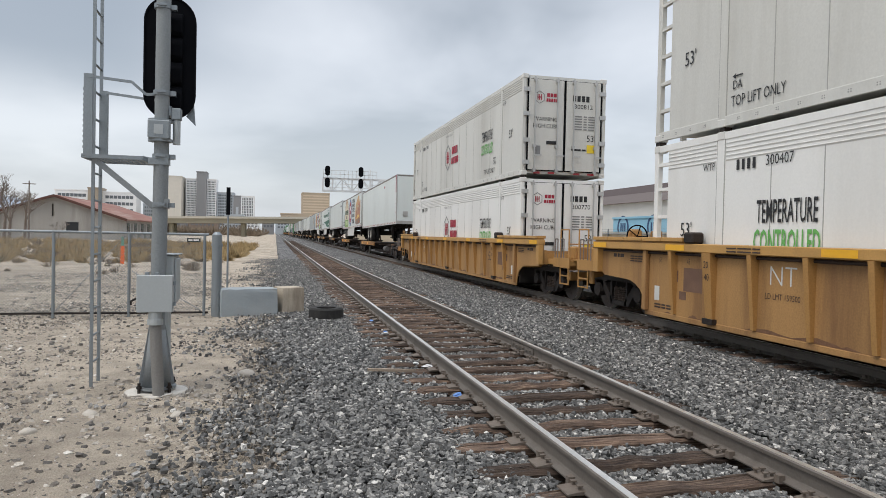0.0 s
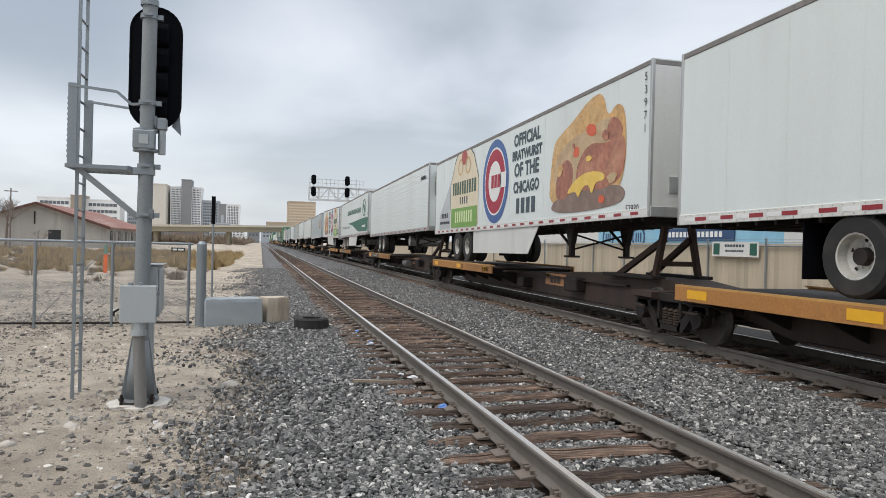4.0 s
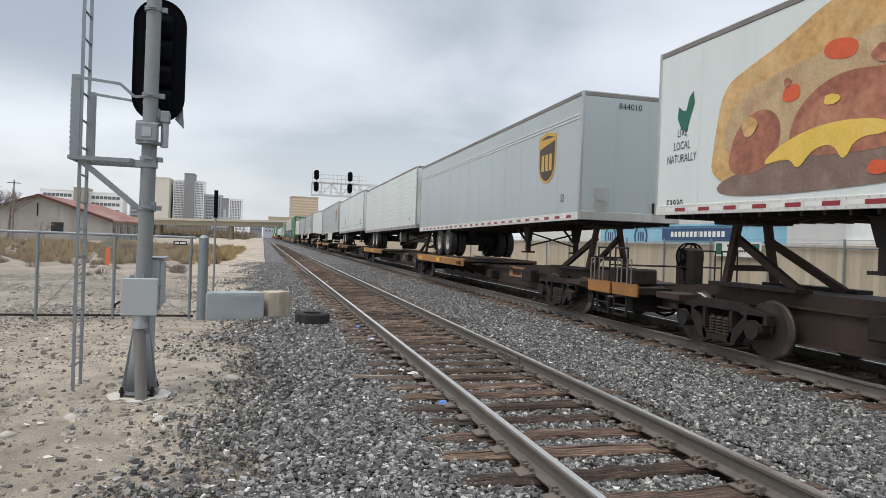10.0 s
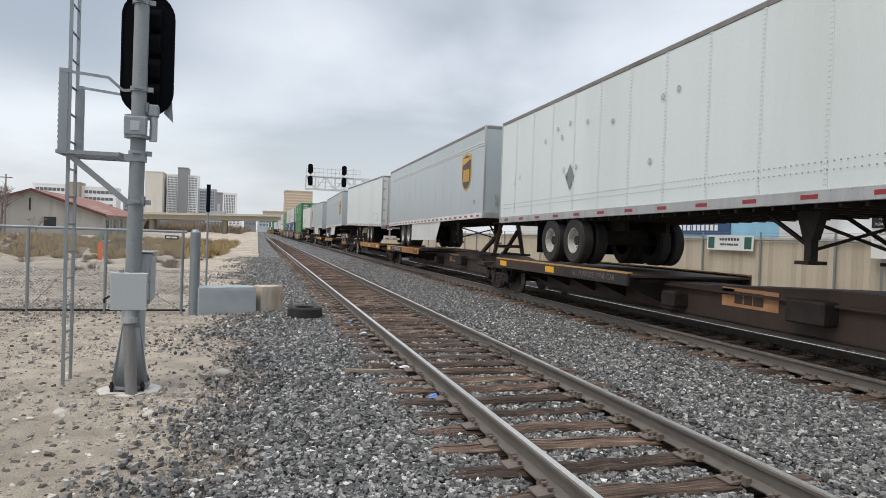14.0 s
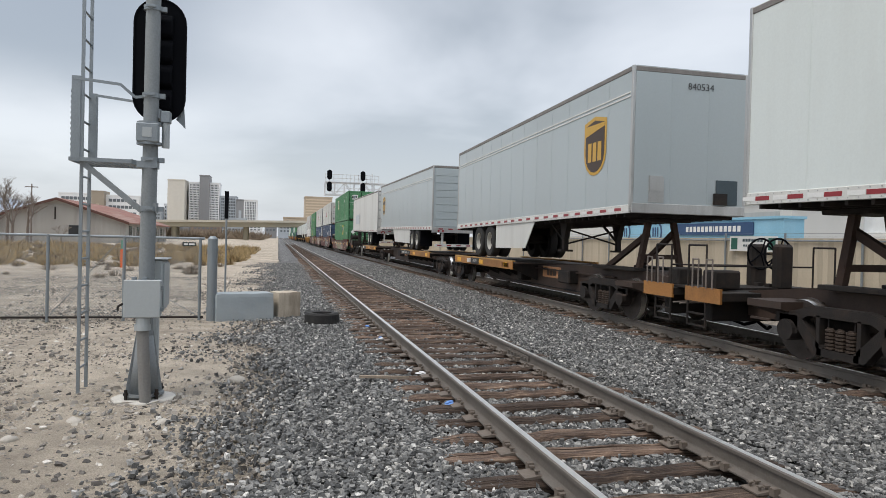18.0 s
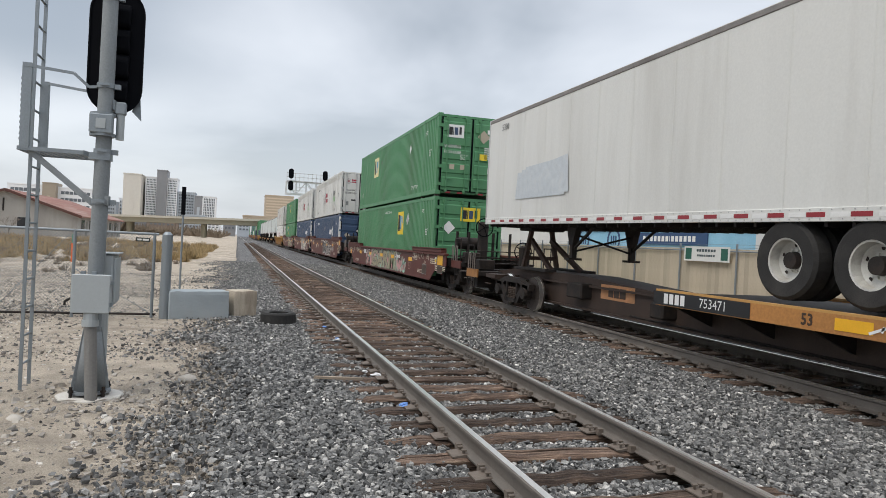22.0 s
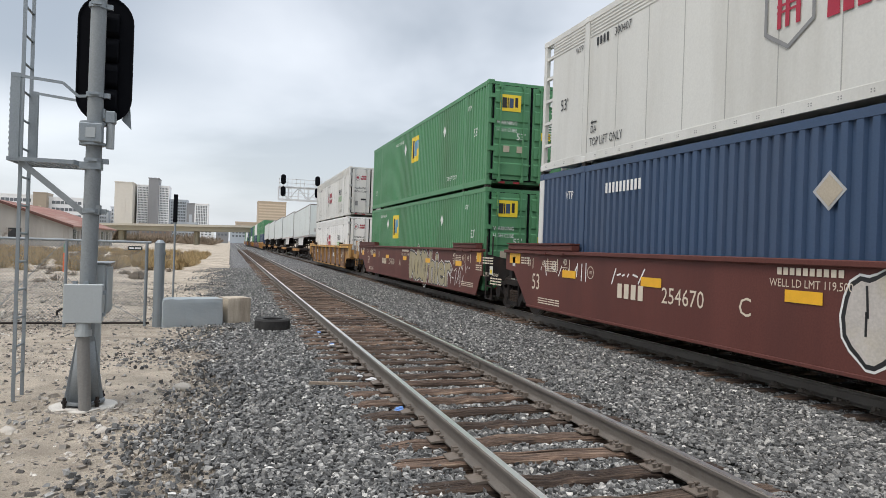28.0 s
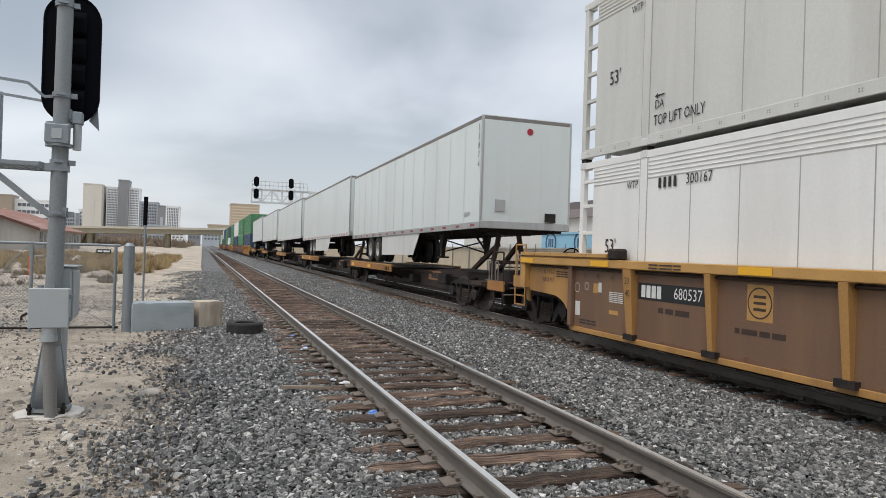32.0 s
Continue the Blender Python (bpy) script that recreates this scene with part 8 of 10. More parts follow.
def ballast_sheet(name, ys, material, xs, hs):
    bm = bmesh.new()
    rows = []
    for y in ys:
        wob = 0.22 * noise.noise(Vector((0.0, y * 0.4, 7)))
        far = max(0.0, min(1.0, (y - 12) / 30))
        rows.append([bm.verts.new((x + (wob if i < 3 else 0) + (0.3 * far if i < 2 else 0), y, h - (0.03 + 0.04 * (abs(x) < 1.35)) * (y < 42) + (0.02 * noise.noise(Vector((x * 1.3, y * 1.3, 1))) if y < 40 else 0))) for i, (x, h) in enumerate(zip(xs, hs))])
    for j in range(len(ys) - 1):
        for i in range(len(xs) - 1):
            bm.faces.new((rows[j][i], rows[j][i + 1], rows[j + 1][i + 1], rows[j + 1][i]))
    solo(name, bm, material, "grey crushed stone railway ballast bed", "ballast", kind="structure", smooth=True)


build_ground()


# ---- tracks ----
RAIL_PROFILE = [(-0.07, 0.02), (0.07, 0.02), (0.07, 0.032), (0.016, 0.05), (0.010, 0.06), (0.010, 0.145), (0.036, 0.158), (0.037, 0.183), (0.030, 0.19), (-0.030, 0.19), (-0.037, 0.183), (-0.036, 0.158), (-0.010, 0.145), (-0.010, 0.06), (-0.016, 0.05), (-0.07, 0.032)]


def rail(track, x):
    bm = bmesh.new()
    prism(bm, [(x + u, v) for u, v in RAIL_PROFILE], "y", -8, 1500)
    r = part("rail", bm, RAIL_SIDE, track)
    bm = boxes((x - 0.026, x + 0.026, -8, 1500, 0.1905, 0.1925))
    part("running_surface", bm, RAIL_TOP, r, "polished running surface")
    return r


def tie_meshes():
    """Eight worn ties: wavy edges, long checks split into the top, broken ends."""
    out = []
    for k in range(8):
        rng = random.Random(k)
        checks = sorted(rng.uniform(-0.085, 0.085) for _ in range(3))
        n = 15
        bm = bmesh.new()
        rings = []
        for i in range(n):
            x = -1.38 + 2.76 * i / (n - 1)
            if i in (0, n - 1):
                x += rng.uniform(-0.05, 0.05)
            w = 0.115 + rng.uniform(-0.012, 0.010)
            h = rng.uniform(-0.016, 0.008) - (0.03 if i in (0, n - 1) else 0.0)
            e = rng.uniform(0.012, 0.035)
            row = [(-w, -0.16), (-w, h - e), (-w + e, h)]
            for c in checks:
                d = max(0.0, rng.uniform(-0.012, 0.034))
                u = max(-w + e + 0.012, min(w - e - 0.012, c + rng.uniform(-0.006, 0.006)))
                row += [(u - 0.009, h), (u, h - d), (u + 0.009, h + rng.uniform(-0.006, 0.0))]
            row += [(w - e, h), (w, h - e), (w, -0.16)]
            rings.append([bm.verts.new((x + (rng.uniform(-0.02, 0.02) if i in (0, n - 1) else 0), u, z)) for u, z in row])
        m = len(rings[0])
        for A, B in zip(rings, rings[1:]):
            for i in range(m - 1):
                bm.faces.new((A[i], A[i + 1], B[i + 1], B[i]))
        for ring in (rings[0], rings[-1]):
            bm.faces.new(ring)
        out.append(mesh_of(bm, "tie", TIE_WOOD))
    return out


def plate_mesh():
    bm = bmesh.new()
    prism(bm, [(-0.19, -0.004), (0.19, -0.004), (0.19, 0.008), (0.09, 0.02), (-0.09, 0.02), (-0.19, 0.008)], "y", -0.09, 0.09)
    for x in (-0.085, 0.085, 0.14):
        for y in (-0.05, 0.05):
            rod(bm, (x, y, 0.0), (x, y, 0.045), 0.012, 6)
            box(bm, x - 0.02, x + 0.02, y - 0.016, y + 0.016, 0.04, 0.052)
    for s in (-1, 1):
        box(bm, s * 0.075 - 0.025, s * 0.075 + 0.025, 0.095, 0.145, -0.005, 0.055)
    return mesh_of(bm, "tie_plate", mat("dusty_tie_plate_steel", (0.17, 0.14, 0.115), 0.8, 0.2, 0.2, 8, 60, 0.1, 0.5, (0.10, 0.07, 0.05)))


TIES, PLATE = tie_meshes(), plate_mesh()


def build_track(cx, name, label, y0, y1, skew_seed):
    tr = thing(name, label, "railway track", kind="structure")
    for x in (-0.755, 0.755):
        rail(tr, cx + x)
    rng = random.Random(skew_seed)
    y = y0
    k = 0
    while y < y1:
        dx = rng.uniform(-0.10, 0.10)
        tie = shared("tie", TIES[rng.randrange(8)], tr, pose(cx + dx, y, 0.012 + rng.uniform(-0.01, 0.008), 0, 0, rng.uniform(-1.6, 1.6) + (180 if rng.random() < 0.5 else 0)))
        if y < 32:
            for x in (-0.755, 0.755):
                shared("tie_plate", PLATE, tr, pose(cx + x, y + rng.uniform(-0.02, 0.02), 0.018, 0, 0, 180 if x > 0 else 0))
        y += 0.52 + rng.uniform(-0.05, 0.05)
        k += 1
    # farther ties, joined
    bm = bmesh.new()
    while y < y1 + 90:
        box(bm, cx - 1.3, cx + 1.3, y - 0.11, y + 0.11, -0.15, 0.01)
        y += 0.53
    ob = part("far_ties", bm, TIE_WOOD, tr)
    ob["kind"] = "stuff"
    return tr


near_track = build_track(0.0, "track_near", "old railway track with worn wooden ties and dull rails", -6.0, 60, 3)
build_track(TC, "track_far", "main railway track under the passing train with wooden ties", -6.0, 46, 4)


def joint_bars(x):
    bm = bmesh.new()
    for s in (-1, 1):
        prism(bm, [(x + s * 0.012, 0.055), (x + s * 0.03, 0.06), (x + s * 0.03, 0.14), (x + s * 0.012, 0.146)], "y", 9.3, 10.2)
        for k in range(6):
            rod(bm, (x + s * 0.03, 9.4 + k * 0.14, 0.1), (x + s * 0.055, 9.4 + k * 0.14, 0.1), 0.018, 6)
    return bm


part("joint_bar", joint_bars(0.755), RAIL_SIDE, near_track)


# ---- stones ----
def stones(name, label, n, region, size, material, seed, z_of, keep=None):
    """Loose stones as one mesh: flat, broken blocks with random turn."""
    rng = np.random.default_rng(seed)
    base = np.array([(x, y, z) for x in (-1, 1) for y in (-1, 1) for z in (-1, 1)], float) * 0.78
    faces = np.array([(0, 1, 3), (0, 3, 2), (4, 6, 7), (4, 7, 5), (0, 4, 5), (0, 5, 1), (2, 3, 7), (2, 7, 6), (1, 5, 7), (1, 7, 3)])
    P = region(rng, n)
    if keep is not None:
        P = P[keep(P)]
    n = len(P)
    s = size(rng, n, P)
    v = base[None] * (1 + rng.uniform(-0.5, 0.35, (n, 8, 3)))
    # one end of each stone is pinched and pushed aside, so that it reads as broken rock
    pinch, push = rng.uniform(0.15, 1.0, (n, 1)), rng.uniform(-0.45, 0.45, (n, 1))
    for axis in (0, 1):
        v[:, 1::2, axis] = v[:, 1::2, axis] * (pinch if axis else pinch ** 0.5) + push
    v = v * np.stack([s, s * rng.uniform(0.55, 1.0, n), s * rng.uniform(0.45, 0.85, n)], 1)[:, None, :]
    ang = rng.uniform(0, 2 * np.pi, n)
    til = rng.uniform(-0.7, 0.7, n)
    ct, st = np.cos(til)[:, None], np.sin(til)[:, None]
    x, y, z = v[..., 0], v[..., 1] * ct - v[..., 2] * st, v[..., 1] * st + v[..., 2] * ct
    ca, sa = np.cos(ang)[:, None], np.sin(ang)[:, None]
    X_ = x * ca - y * sa + P[:, 0:1]
    Y_ = x * sa + y * ca + P[:, 1:2]
    Z_ = z + z_of(P)[:, None] + s[:, None] * 0.25
    co = np.stack([X_, Y_, Z_], -1).reshape(-1, 3)
    f = (faces[None] + (np.arange(n) * 8)[:, None, None]).reshape(-1, 3)
    me = bpy.data.meshes.new(name)
    me.vertices.add(len(co))
    me.vertices.foreach_set("co", co.astype(np.float32).ravel())
    me.loops.add(f.size)
    me.loops.foreach_set("vertex_index", f.astype(np.int32).ravel())
    me.polygons.add(len(f))
    me.polygons.foreach_set("loop_start", np.arange(0, f.size, 3, dtype=np.int32))
    me.update(calc_edges=True)
    me.shade_flat()
    me.materials.append(material)
    ob = new(name, me)
    return tagged(ob, label, "stones", kind="stuff")


def depth_region(x0, x1, y0, y1, power=2.2):
    def f(rng, n):
        y = y0 + (y1 - y0) * rng.random(n) ** power
        P = np.stack([x0 + (x1 - x0) * rng.random(n), y], 1)
        # the wedge of ground that the place shows
        return P[(P[:, 0] < -2.3 + 1.2 * y) & (P[:, 0] > -2.6 - 0.42 * y)]
    return f


def ballast_keep(P):
    x, y = P[:, 0], P[:, 1]
    edge = -2.60 + 0.25 * np.sin(y * 0.9) + 0.15 * np.sin(y * 2.3 + 1)
    chance = np.random.default_rng(77).random(len(x))
    ok = chance < np.exp(-np.maximum(0.0, edge - x) / ((0.24 + 0.006 * y) * (1.1 + 0.9 * np.sin(x * 3.1 + y * 1.3) * np.sin(y * 2.1 - x))))
    for c in (0.0, TC):
        for r in (-0.755, 0.755):
            ok &= np.abs(x - c - r) > 0.09
    return ok


stones("ballast_stones", "loose grey crushed ballast stones", 305000, depth_region(-4.6, 4.9, 2.6, 46, 1.75), lambda r, n, P: 0.0142 + 0.0215 * r.random(n) ** 1.4, STONE, 1, lambda P: np.full(len(P), -0.004) + np.where(np.abs(P[:, 0]) < 1.42, -0.044, 0.0) + np.where(P[:, 0] > 3.9, -0.038, 0.0) + np.where((np.abs(P[:, 0]) > 1.0) & (np.abs(P[:, 0]) < 1.42), 0.014, 0.0) + 0.012 * np.sin(P[:, 0] * 41 + P[:, 1] * 17) * np.sin(P[:, 1] * 29), ballast_keep)
stones("ground_pebbles", "tan pebbles and gravel strewn on dirt", 120000, depth_region(-12, -2.2, 3.0, 30, 2.5), lambda r, n, P: 0.006 + 0.014 * r.random(n) ** 2 + 0.035 * r.random(n) ** 16, PEBBLE, 2, lambda P: np.full(len(P), -0.035))


def yard_region(rng, n):
    P = np.stack([rng.uniform(-2.95, 8.6, n), rng.uniform(-6, 11, n)], 1)
    return P[(P[:, 0] > -2.3 + 1.2 * P[:, 1]) | (P[:, 1] < 2.6) | (P[:, 0] > 4.9)]


stones("side_stones", "loose grey crushed stones beside and behind the tracks", 46000, yard_region, lambda r, n, P: 0.016 + 0.022 * r.random(n) ** 1.4, STONE, 6, lambda P: np.full(len(P), -0.012) + np.where((np.abs(P[:, 0]) < 1.42) | (np.abs(P[:, 0] - TC) < 1.42), -0.052, 0.0), ballast_keep)


def rubble(rng, n):
    a = rng.uniform(0, 2 * np.pi, n)
    r = 0.28 + 1.3 * rng.random(n) ** 1.5
    return np.stack([-4.05 + np.cos(a) * r * 0.9, 8.0 + np.sin(a) * r * 0.9], 1)


stones("mast_rubble", "pale cobbles round the signal mast foot", 520, rubble, lambda r, n, P: 0.012 + 0.04 * r.random(n) ** 3, mat("pale_cobble", (0.36, 0.33, 0.29), 0.9, 0, 0.15, 10, 70, 0.2, island=0.35), 4, lambda P: np.full(len(P), -0.03))


# ---- signal mast ----
def signal_mast():
    t = thing("signal_mast", "grey steel railway signal mast with black oval head seen from behind", "railway signal", pose(-4.09, 8.08, 0))
    bm = bmesh.new()
    n = 18
    ring = [(0.31 * (1 + 0.14 * math.sin(3.1 * i) + 0.08 * math.sin(7.7 * i)) * math.cos(2 * math.pi * i / n), 0.29 * (1 + 0.14 * math.cos(2.3 * i)) * math.sin(2 * math.pi * i / n)) for i in range(n)]
    prism(bm, ring, "z", -0.15, 0.005)
    part("footing", bm, mat("pale_footing_concrete", (0.60, 0.57, 0.52), 0.9, 0.0, 0.12, 5, 50, 0.2, 0.4, (0.42, 0.38, 0.32)), t, "broken pale concrete footing", bevel=0.02)
    bm = rods(((0, 0, 0.03), (0, 0, 0.055), 0.20, 20))
    part("base_plate", bm, POLE_GREY, t)
    for x in (-0.15, 0.15):
        for y in (-0.15, 0.15):
            part("anchor_bolt", rods(((x, y, -0.02), (x, y, 0.11), 0.018, 6), ((x, y, 0.055), (x, y, 0.075), 0.03, 6)), STEEL_DARK, t)
    for k in range(4):
        w = radians(20 + 90 * k)
        d = Vector((math.cos(w), math.sin(w), 0))
        bm = bmesh.new()
        p = [d * 0.05 + Vector((0, 0, 0.055)), d * 0.185 + Vector((0, 0, 0.055)), d * 0.175 + Vector((0, 0, 0.12)), d * 0.085 + Vector((0, 0, 0.70)), d * 0.05 + Vector((0, 0, 0.70))]
        sd = Vector((-d.y, d.x, 0)) * 0.009
        A = [bm.verts.new(q - sd) for q in p]
        B = [bm.verts.new(q + sd) for q in p]
        bm.faces.new(A[::-1])
        bm.faces.new(B)
        for i in range(5):
            bm.faces.new((A[i], A[(i + 1) % 5], B[(i + 1) % 5], B[i]))
        part("gusset", bm, POLE_GREY, t)
    bm = bmesh.new()
    prof = [(0.084, 0.05, 0), (0.080, 0.8, 0.0), (0.076, 2.6, 0.02), (0.073, 5.6, 0.03)]
    rings = [[bm.verts.new((ox + r * math.cos(2 * math.pi * i / 28), r * math.sin(2 * math.pi * i / 28), z)) for i in range(28)] for r, z, ox in prof]
    for A, B in zip(rings, rings[1:]):
        for i in range(28):
            bm.faces.new((A[i], A[(i + 1) % 28], B[(i + 1) % 28], B[i]))
    part("pole", bm, POLE_GREY, t, smooth=True)
    # conduit that comes up in front of the pole to the cabinet
    brown = mat("brown_grey_conduit", (0.22, 0.215, 0.205), 0.7, 0.1, 0.15, 4, 50, 0.05, 0.4, (0.10, 0.085, 0.075), True)
    part("conduit", rods(((0.06, -0.24, -0.08), (0.01, -0.20, 0.74), 0.060, 16)), brown, t, "brown-grey conduit")
    part("flared_foot", rods(((0, 0, 0.055), (0, 0, 0.66), 0.15, 20, 0.083)), POLE_GREY, t, smooth=True)
    part("conduit_collar", rods(((0.01, -0.20, 0.74), (0.01, -0.20, 0.80), 0.080, 16)), CABINET_GREY, t)
    part("conduit_collar", rods(((0.01, -0.20, 0.80), (0.01, -0.20, 0.88), 0.068, 16)), CABINET_GREY, t)
    for z, r in ((1.98, 0.092), (2.50, 0.092), (3.18, 0.09), (4.10, 0.09)):
        bm = rods(((0.02, 0, z), (0.02, 0, z + 0.05), r, 18))
        part("clamp_band", bm, GALV, t)
        piece("clamp_lug", (0.07, 0.05, 0.05), GALV, t, (0.125, 0, z + 0.025))
        piece("clamp_bolt", (0.1, 0.02, 0.02), GALV, t, (0.02, -r - 0.012, z + 0.025))
    bm = boxes((-0.10, 0.12, -0.15, -0.06, 2.70, 2.90))
    part("terminal_box", bm, GALV, t, bevel=0.012)
    for z in (2.68, 2.89):
        part("u_clamp", rods(((0.01, -0.02, z), (0.01, -0.02, z + 0.03), 0.125, 18)), GALV, t)
    piece("tag_plate", (0.09, 0.006, 0.1), CABINET_GREY, t, (0.01, -0.154, 2.80))
    part("cable_gland", rods(((0.17, 0, 2.66), (0.17, 0, 2.98), 0.04, 12)), CABINET_GREY, t, "pale cable elbow")
    part("gland_box", boxes((0.12, 0.22, -0.05, 0.05, 2.92, 3.05)), GALV, t, bevel=0.012)
    # head: oval back plate, lamp box with four ribbed housings behind it, hoods beyond
    hx, hz, hy, n = 0.065, 3.63, 0.20, 14
    w, h = 0.272, 0.675

    def oval(w, h):
        out = [(hx + w * math.cos(math.pi * i / n), hz + h - w + w * math.sin(math.pi * i / n)) for i in range(n + 1)]
        return out + [(hx + w * math.cos(math.pi + math.pi * i / n), hz - h + w + w * math.sin(math.pi + math.pi * i / n)) for i in range(n + 1)]
    bm = bmesh.new()
    prism(bm, oval(w, h), "y", hy, hy + 0.02)
    bk = part("signal_head", bm, BLACK, t, "black oval signal back plate", bevel=0.006)
    bm = bmesh.new()
    outer, inner = oval(w, h), oval(w - 0.016, h - 0.016)
    A, B = ([bm.verts.new((u, hy - 0.012, v)) for u, v in q] for q in (outer, inner))
    C = [bm.verts.new((u, hy, v)) for u, v in outer]
    for i in range(len(A)):
        j = (i + 1) % len(A)
        bm.faces.new((A[i], A[j], B[j], B[i]))
        bm.faces.new((A[i], C[i], C[j], A[j]))
    part("rim_flange", bm, BLACK, bk)
    for k in range(4):
        z = hz + 0.37 - 0.27 * k
        bm = bmesh.new()
        prism(bm, [(hy, z - 0.13), (hy, z + 0.13), (hy - 0.05, z + 0.115), (hy - 0.09, z + 0.05), (hy - 0.075, z - 0.09), (hy - 0.03, z - 0.125)], "x", hx - 0.09, hx + 0.135)
        part("lamp_housing", bm, BLACK, bk, bevel=0.012)
        bm = bmesh.new()
        for i in range(12):
            a, b = math.pi * i / 12, math.pi * (i + 1) / 12
            q = [bm.verts.new((hx + 0.13 * math.cos(v), yy, z + 0.13 * math.sin(v))) for v in (a, b) for yy in (hy + 0.02, hy + 0.34)]
            bm.faces.new((q[0], q[1], q[3], q[2]))
        part("hood", bm, BLACK, bk)
    bm = bmesh.new()
    prism(bm, [(0.17, -0.62), (0.25, -0.46), (0.27, -0.72)], "y", hy + 0.05, hy + 0.06)
    for v in bm.verts:
        v.co.x, v.co.z = v.co.x + hx, v.co.z + hz
    part("side_flap", bm, GALV, bk, "small grey metal flap")
    block("head_bracket", hx - 0.05, hx + 0.05, -0.02, hy, hz - 0.66, hz - 0.56, GALV, t)
    block("head_bracket", 0.05, hx, 0, hy, hz + 0.42, hz + 0.46, GALV, t)
    bar("top_stay", (0.02, 0, 4.28), (-0.22, 0.0, 4.62), 0.02, 0.03, GALV, t)
    part("clamp_band", rods(((0.02, 0, 4.24), (0.02, 0, 4.30), 0.092, 18)), GALV, t)
    # maintenance platform: bars that run away from the track, an angle round them
    z = 2.50
    for k in range(11):
        piece("platform_slat", (0.028, 0.60, 0.022), GALV, t, (-0.70 + 0.062 * k, 0.30, z))
    for x0, x1, y0, y1 in ((-0.765, -0.745, -0.02, 0.62), (-0.745, -0.16, -0.02, 0.0), (-0.745, -0.05, 0.60, 0.62)):
        block("platform_frame", x0, x1, y0, y1, z - 0.02, z + 0.02, GALV, t)
    bar("platform_stay", (-0.17, -0.01, z), (-0.05, 0.06, z - 0.03), 0.025, 0.05, GALV, t)
    bar("platform_stay", (-0.10, 0.0, z - 0.03), (0.10, 0.0, z - 0.03), 0.16, 0.07, GALV, t)
    bm = bmesh.new()
    beam(bm, (-0.66, 0.05, 2.48), (-0.05, 0.0, 1.98), 0.045, 0.055)
    beam(bm, (-0.05, 0.0, 2.02), (0.1, 0, 2.02), 0.12, 0.1)
    part("brace", bm, POLE_GREY, t)
    # guard: two notched angle uprights and the bars that stay them to the pole
    for y, zt, x in ((-0.02, 3.36, -0.745), (0.60, 3.30, -0.735)):
        bm = boxes((x, x + 0.085, y - 0.004, y + 0.004, 2.50, zt), (x + 0.077, x + 0.085, y, y + 0.05, 2.50, zt))
        for k in range(12 if y < 0 else 0):
            box(bm, x - 0.006, x, y - 0.004, y + 0.004, 2.58 + 0.055 * k, 2.605 + 0.055 * k)
        part("guard_upright", bm, GALV, t)
    bm = bmesh.new()
    for p, q in (((-0.73, -0.02, 3.335), (-0.28, -0.02, 3.30)), ((-0.28, -0.02, 3.30), (-0.14, 0.0, 3.18)), ((-0.14, 0.0, 3.18), (0.02, 0.0, 3.20)), ((-0.66, 0.60, 3.28), (-0.08, 0.20, 3.16))):
        beam(bm, p, q, 0.016, 0.028)
    part("guard_rail", bm, GALV, t)
    # ladder
    for y in (0.34, 0.66):
        block("ladder_stile", -0.748, -0.715, y - 0.012, y + 0.012, -0.03, 5.6, GALV, t)
    me = mesh_of(rods(((0, -0.16, 0), (0, 0.16, 0), 0.013, 6)), "ladder_rung", GALV)
    for k in range(18):
        shared("ladder_rung", me, t, pose(-0.735, 0.5, 0.25 + k * 0.3))
    # cabinets on the mast
    bm = boxes((-0.155, 0.185, -0.26, -0.14, 0.88, 1.26))
    cb = part("cabinet", bm, CABINET_GREY, t, "small light grey cabinet", bevel=0.012)
    for z in (0.94, 1.16):
        block("hinge", 0.185, 0.215, -0.25, -0.22, z, z + 0.04, GALV, cb)
    for x in (-0.1, 0.0):
        block("mounting_lug", x, x + 0.04, -0.2, -0.14, 1.26, 1.29, GALV, cb)
    block("lid", -0.165, 0.19, -0.278, -0.262, 0.875, 1.265, CABINET_GREY, cb, bevel=0.008)
    part("hasp", rods(((-0.17, -0.25, 1.02), (-0.22, -0.25, 0.99), 0.012, 6), ((-0.22, -0.25, 0.99), (-0.22, -0.25, 0.95), 0.012, 6)), STEEL_DARK, cb)
    bm = boxes((-0.08, 0.145, 0.12, 0.50, 0.90, 1.46))
    cb = part("cabinet", bm, CABINET_GREY, t, "taller light grey cabinet behind the pole", bevel=0.015)
    bm = boxes((0.147, 0.167, 0.14, 0.48, 0.94, 1.42), (-0.10, 0.185, 0.10, 0.52, 1.461, 1.475))
    part("door", bm, CABINET_GREY, cb, bevel=0.006)
    bm = rods(((0.06, 0.2, 0.0), (0.06, 0.2, 0.95), 0.05, 10))
    part("conduit", bm, CABINET_GREY, t, "pale conduit")
    return t


signal_mast()


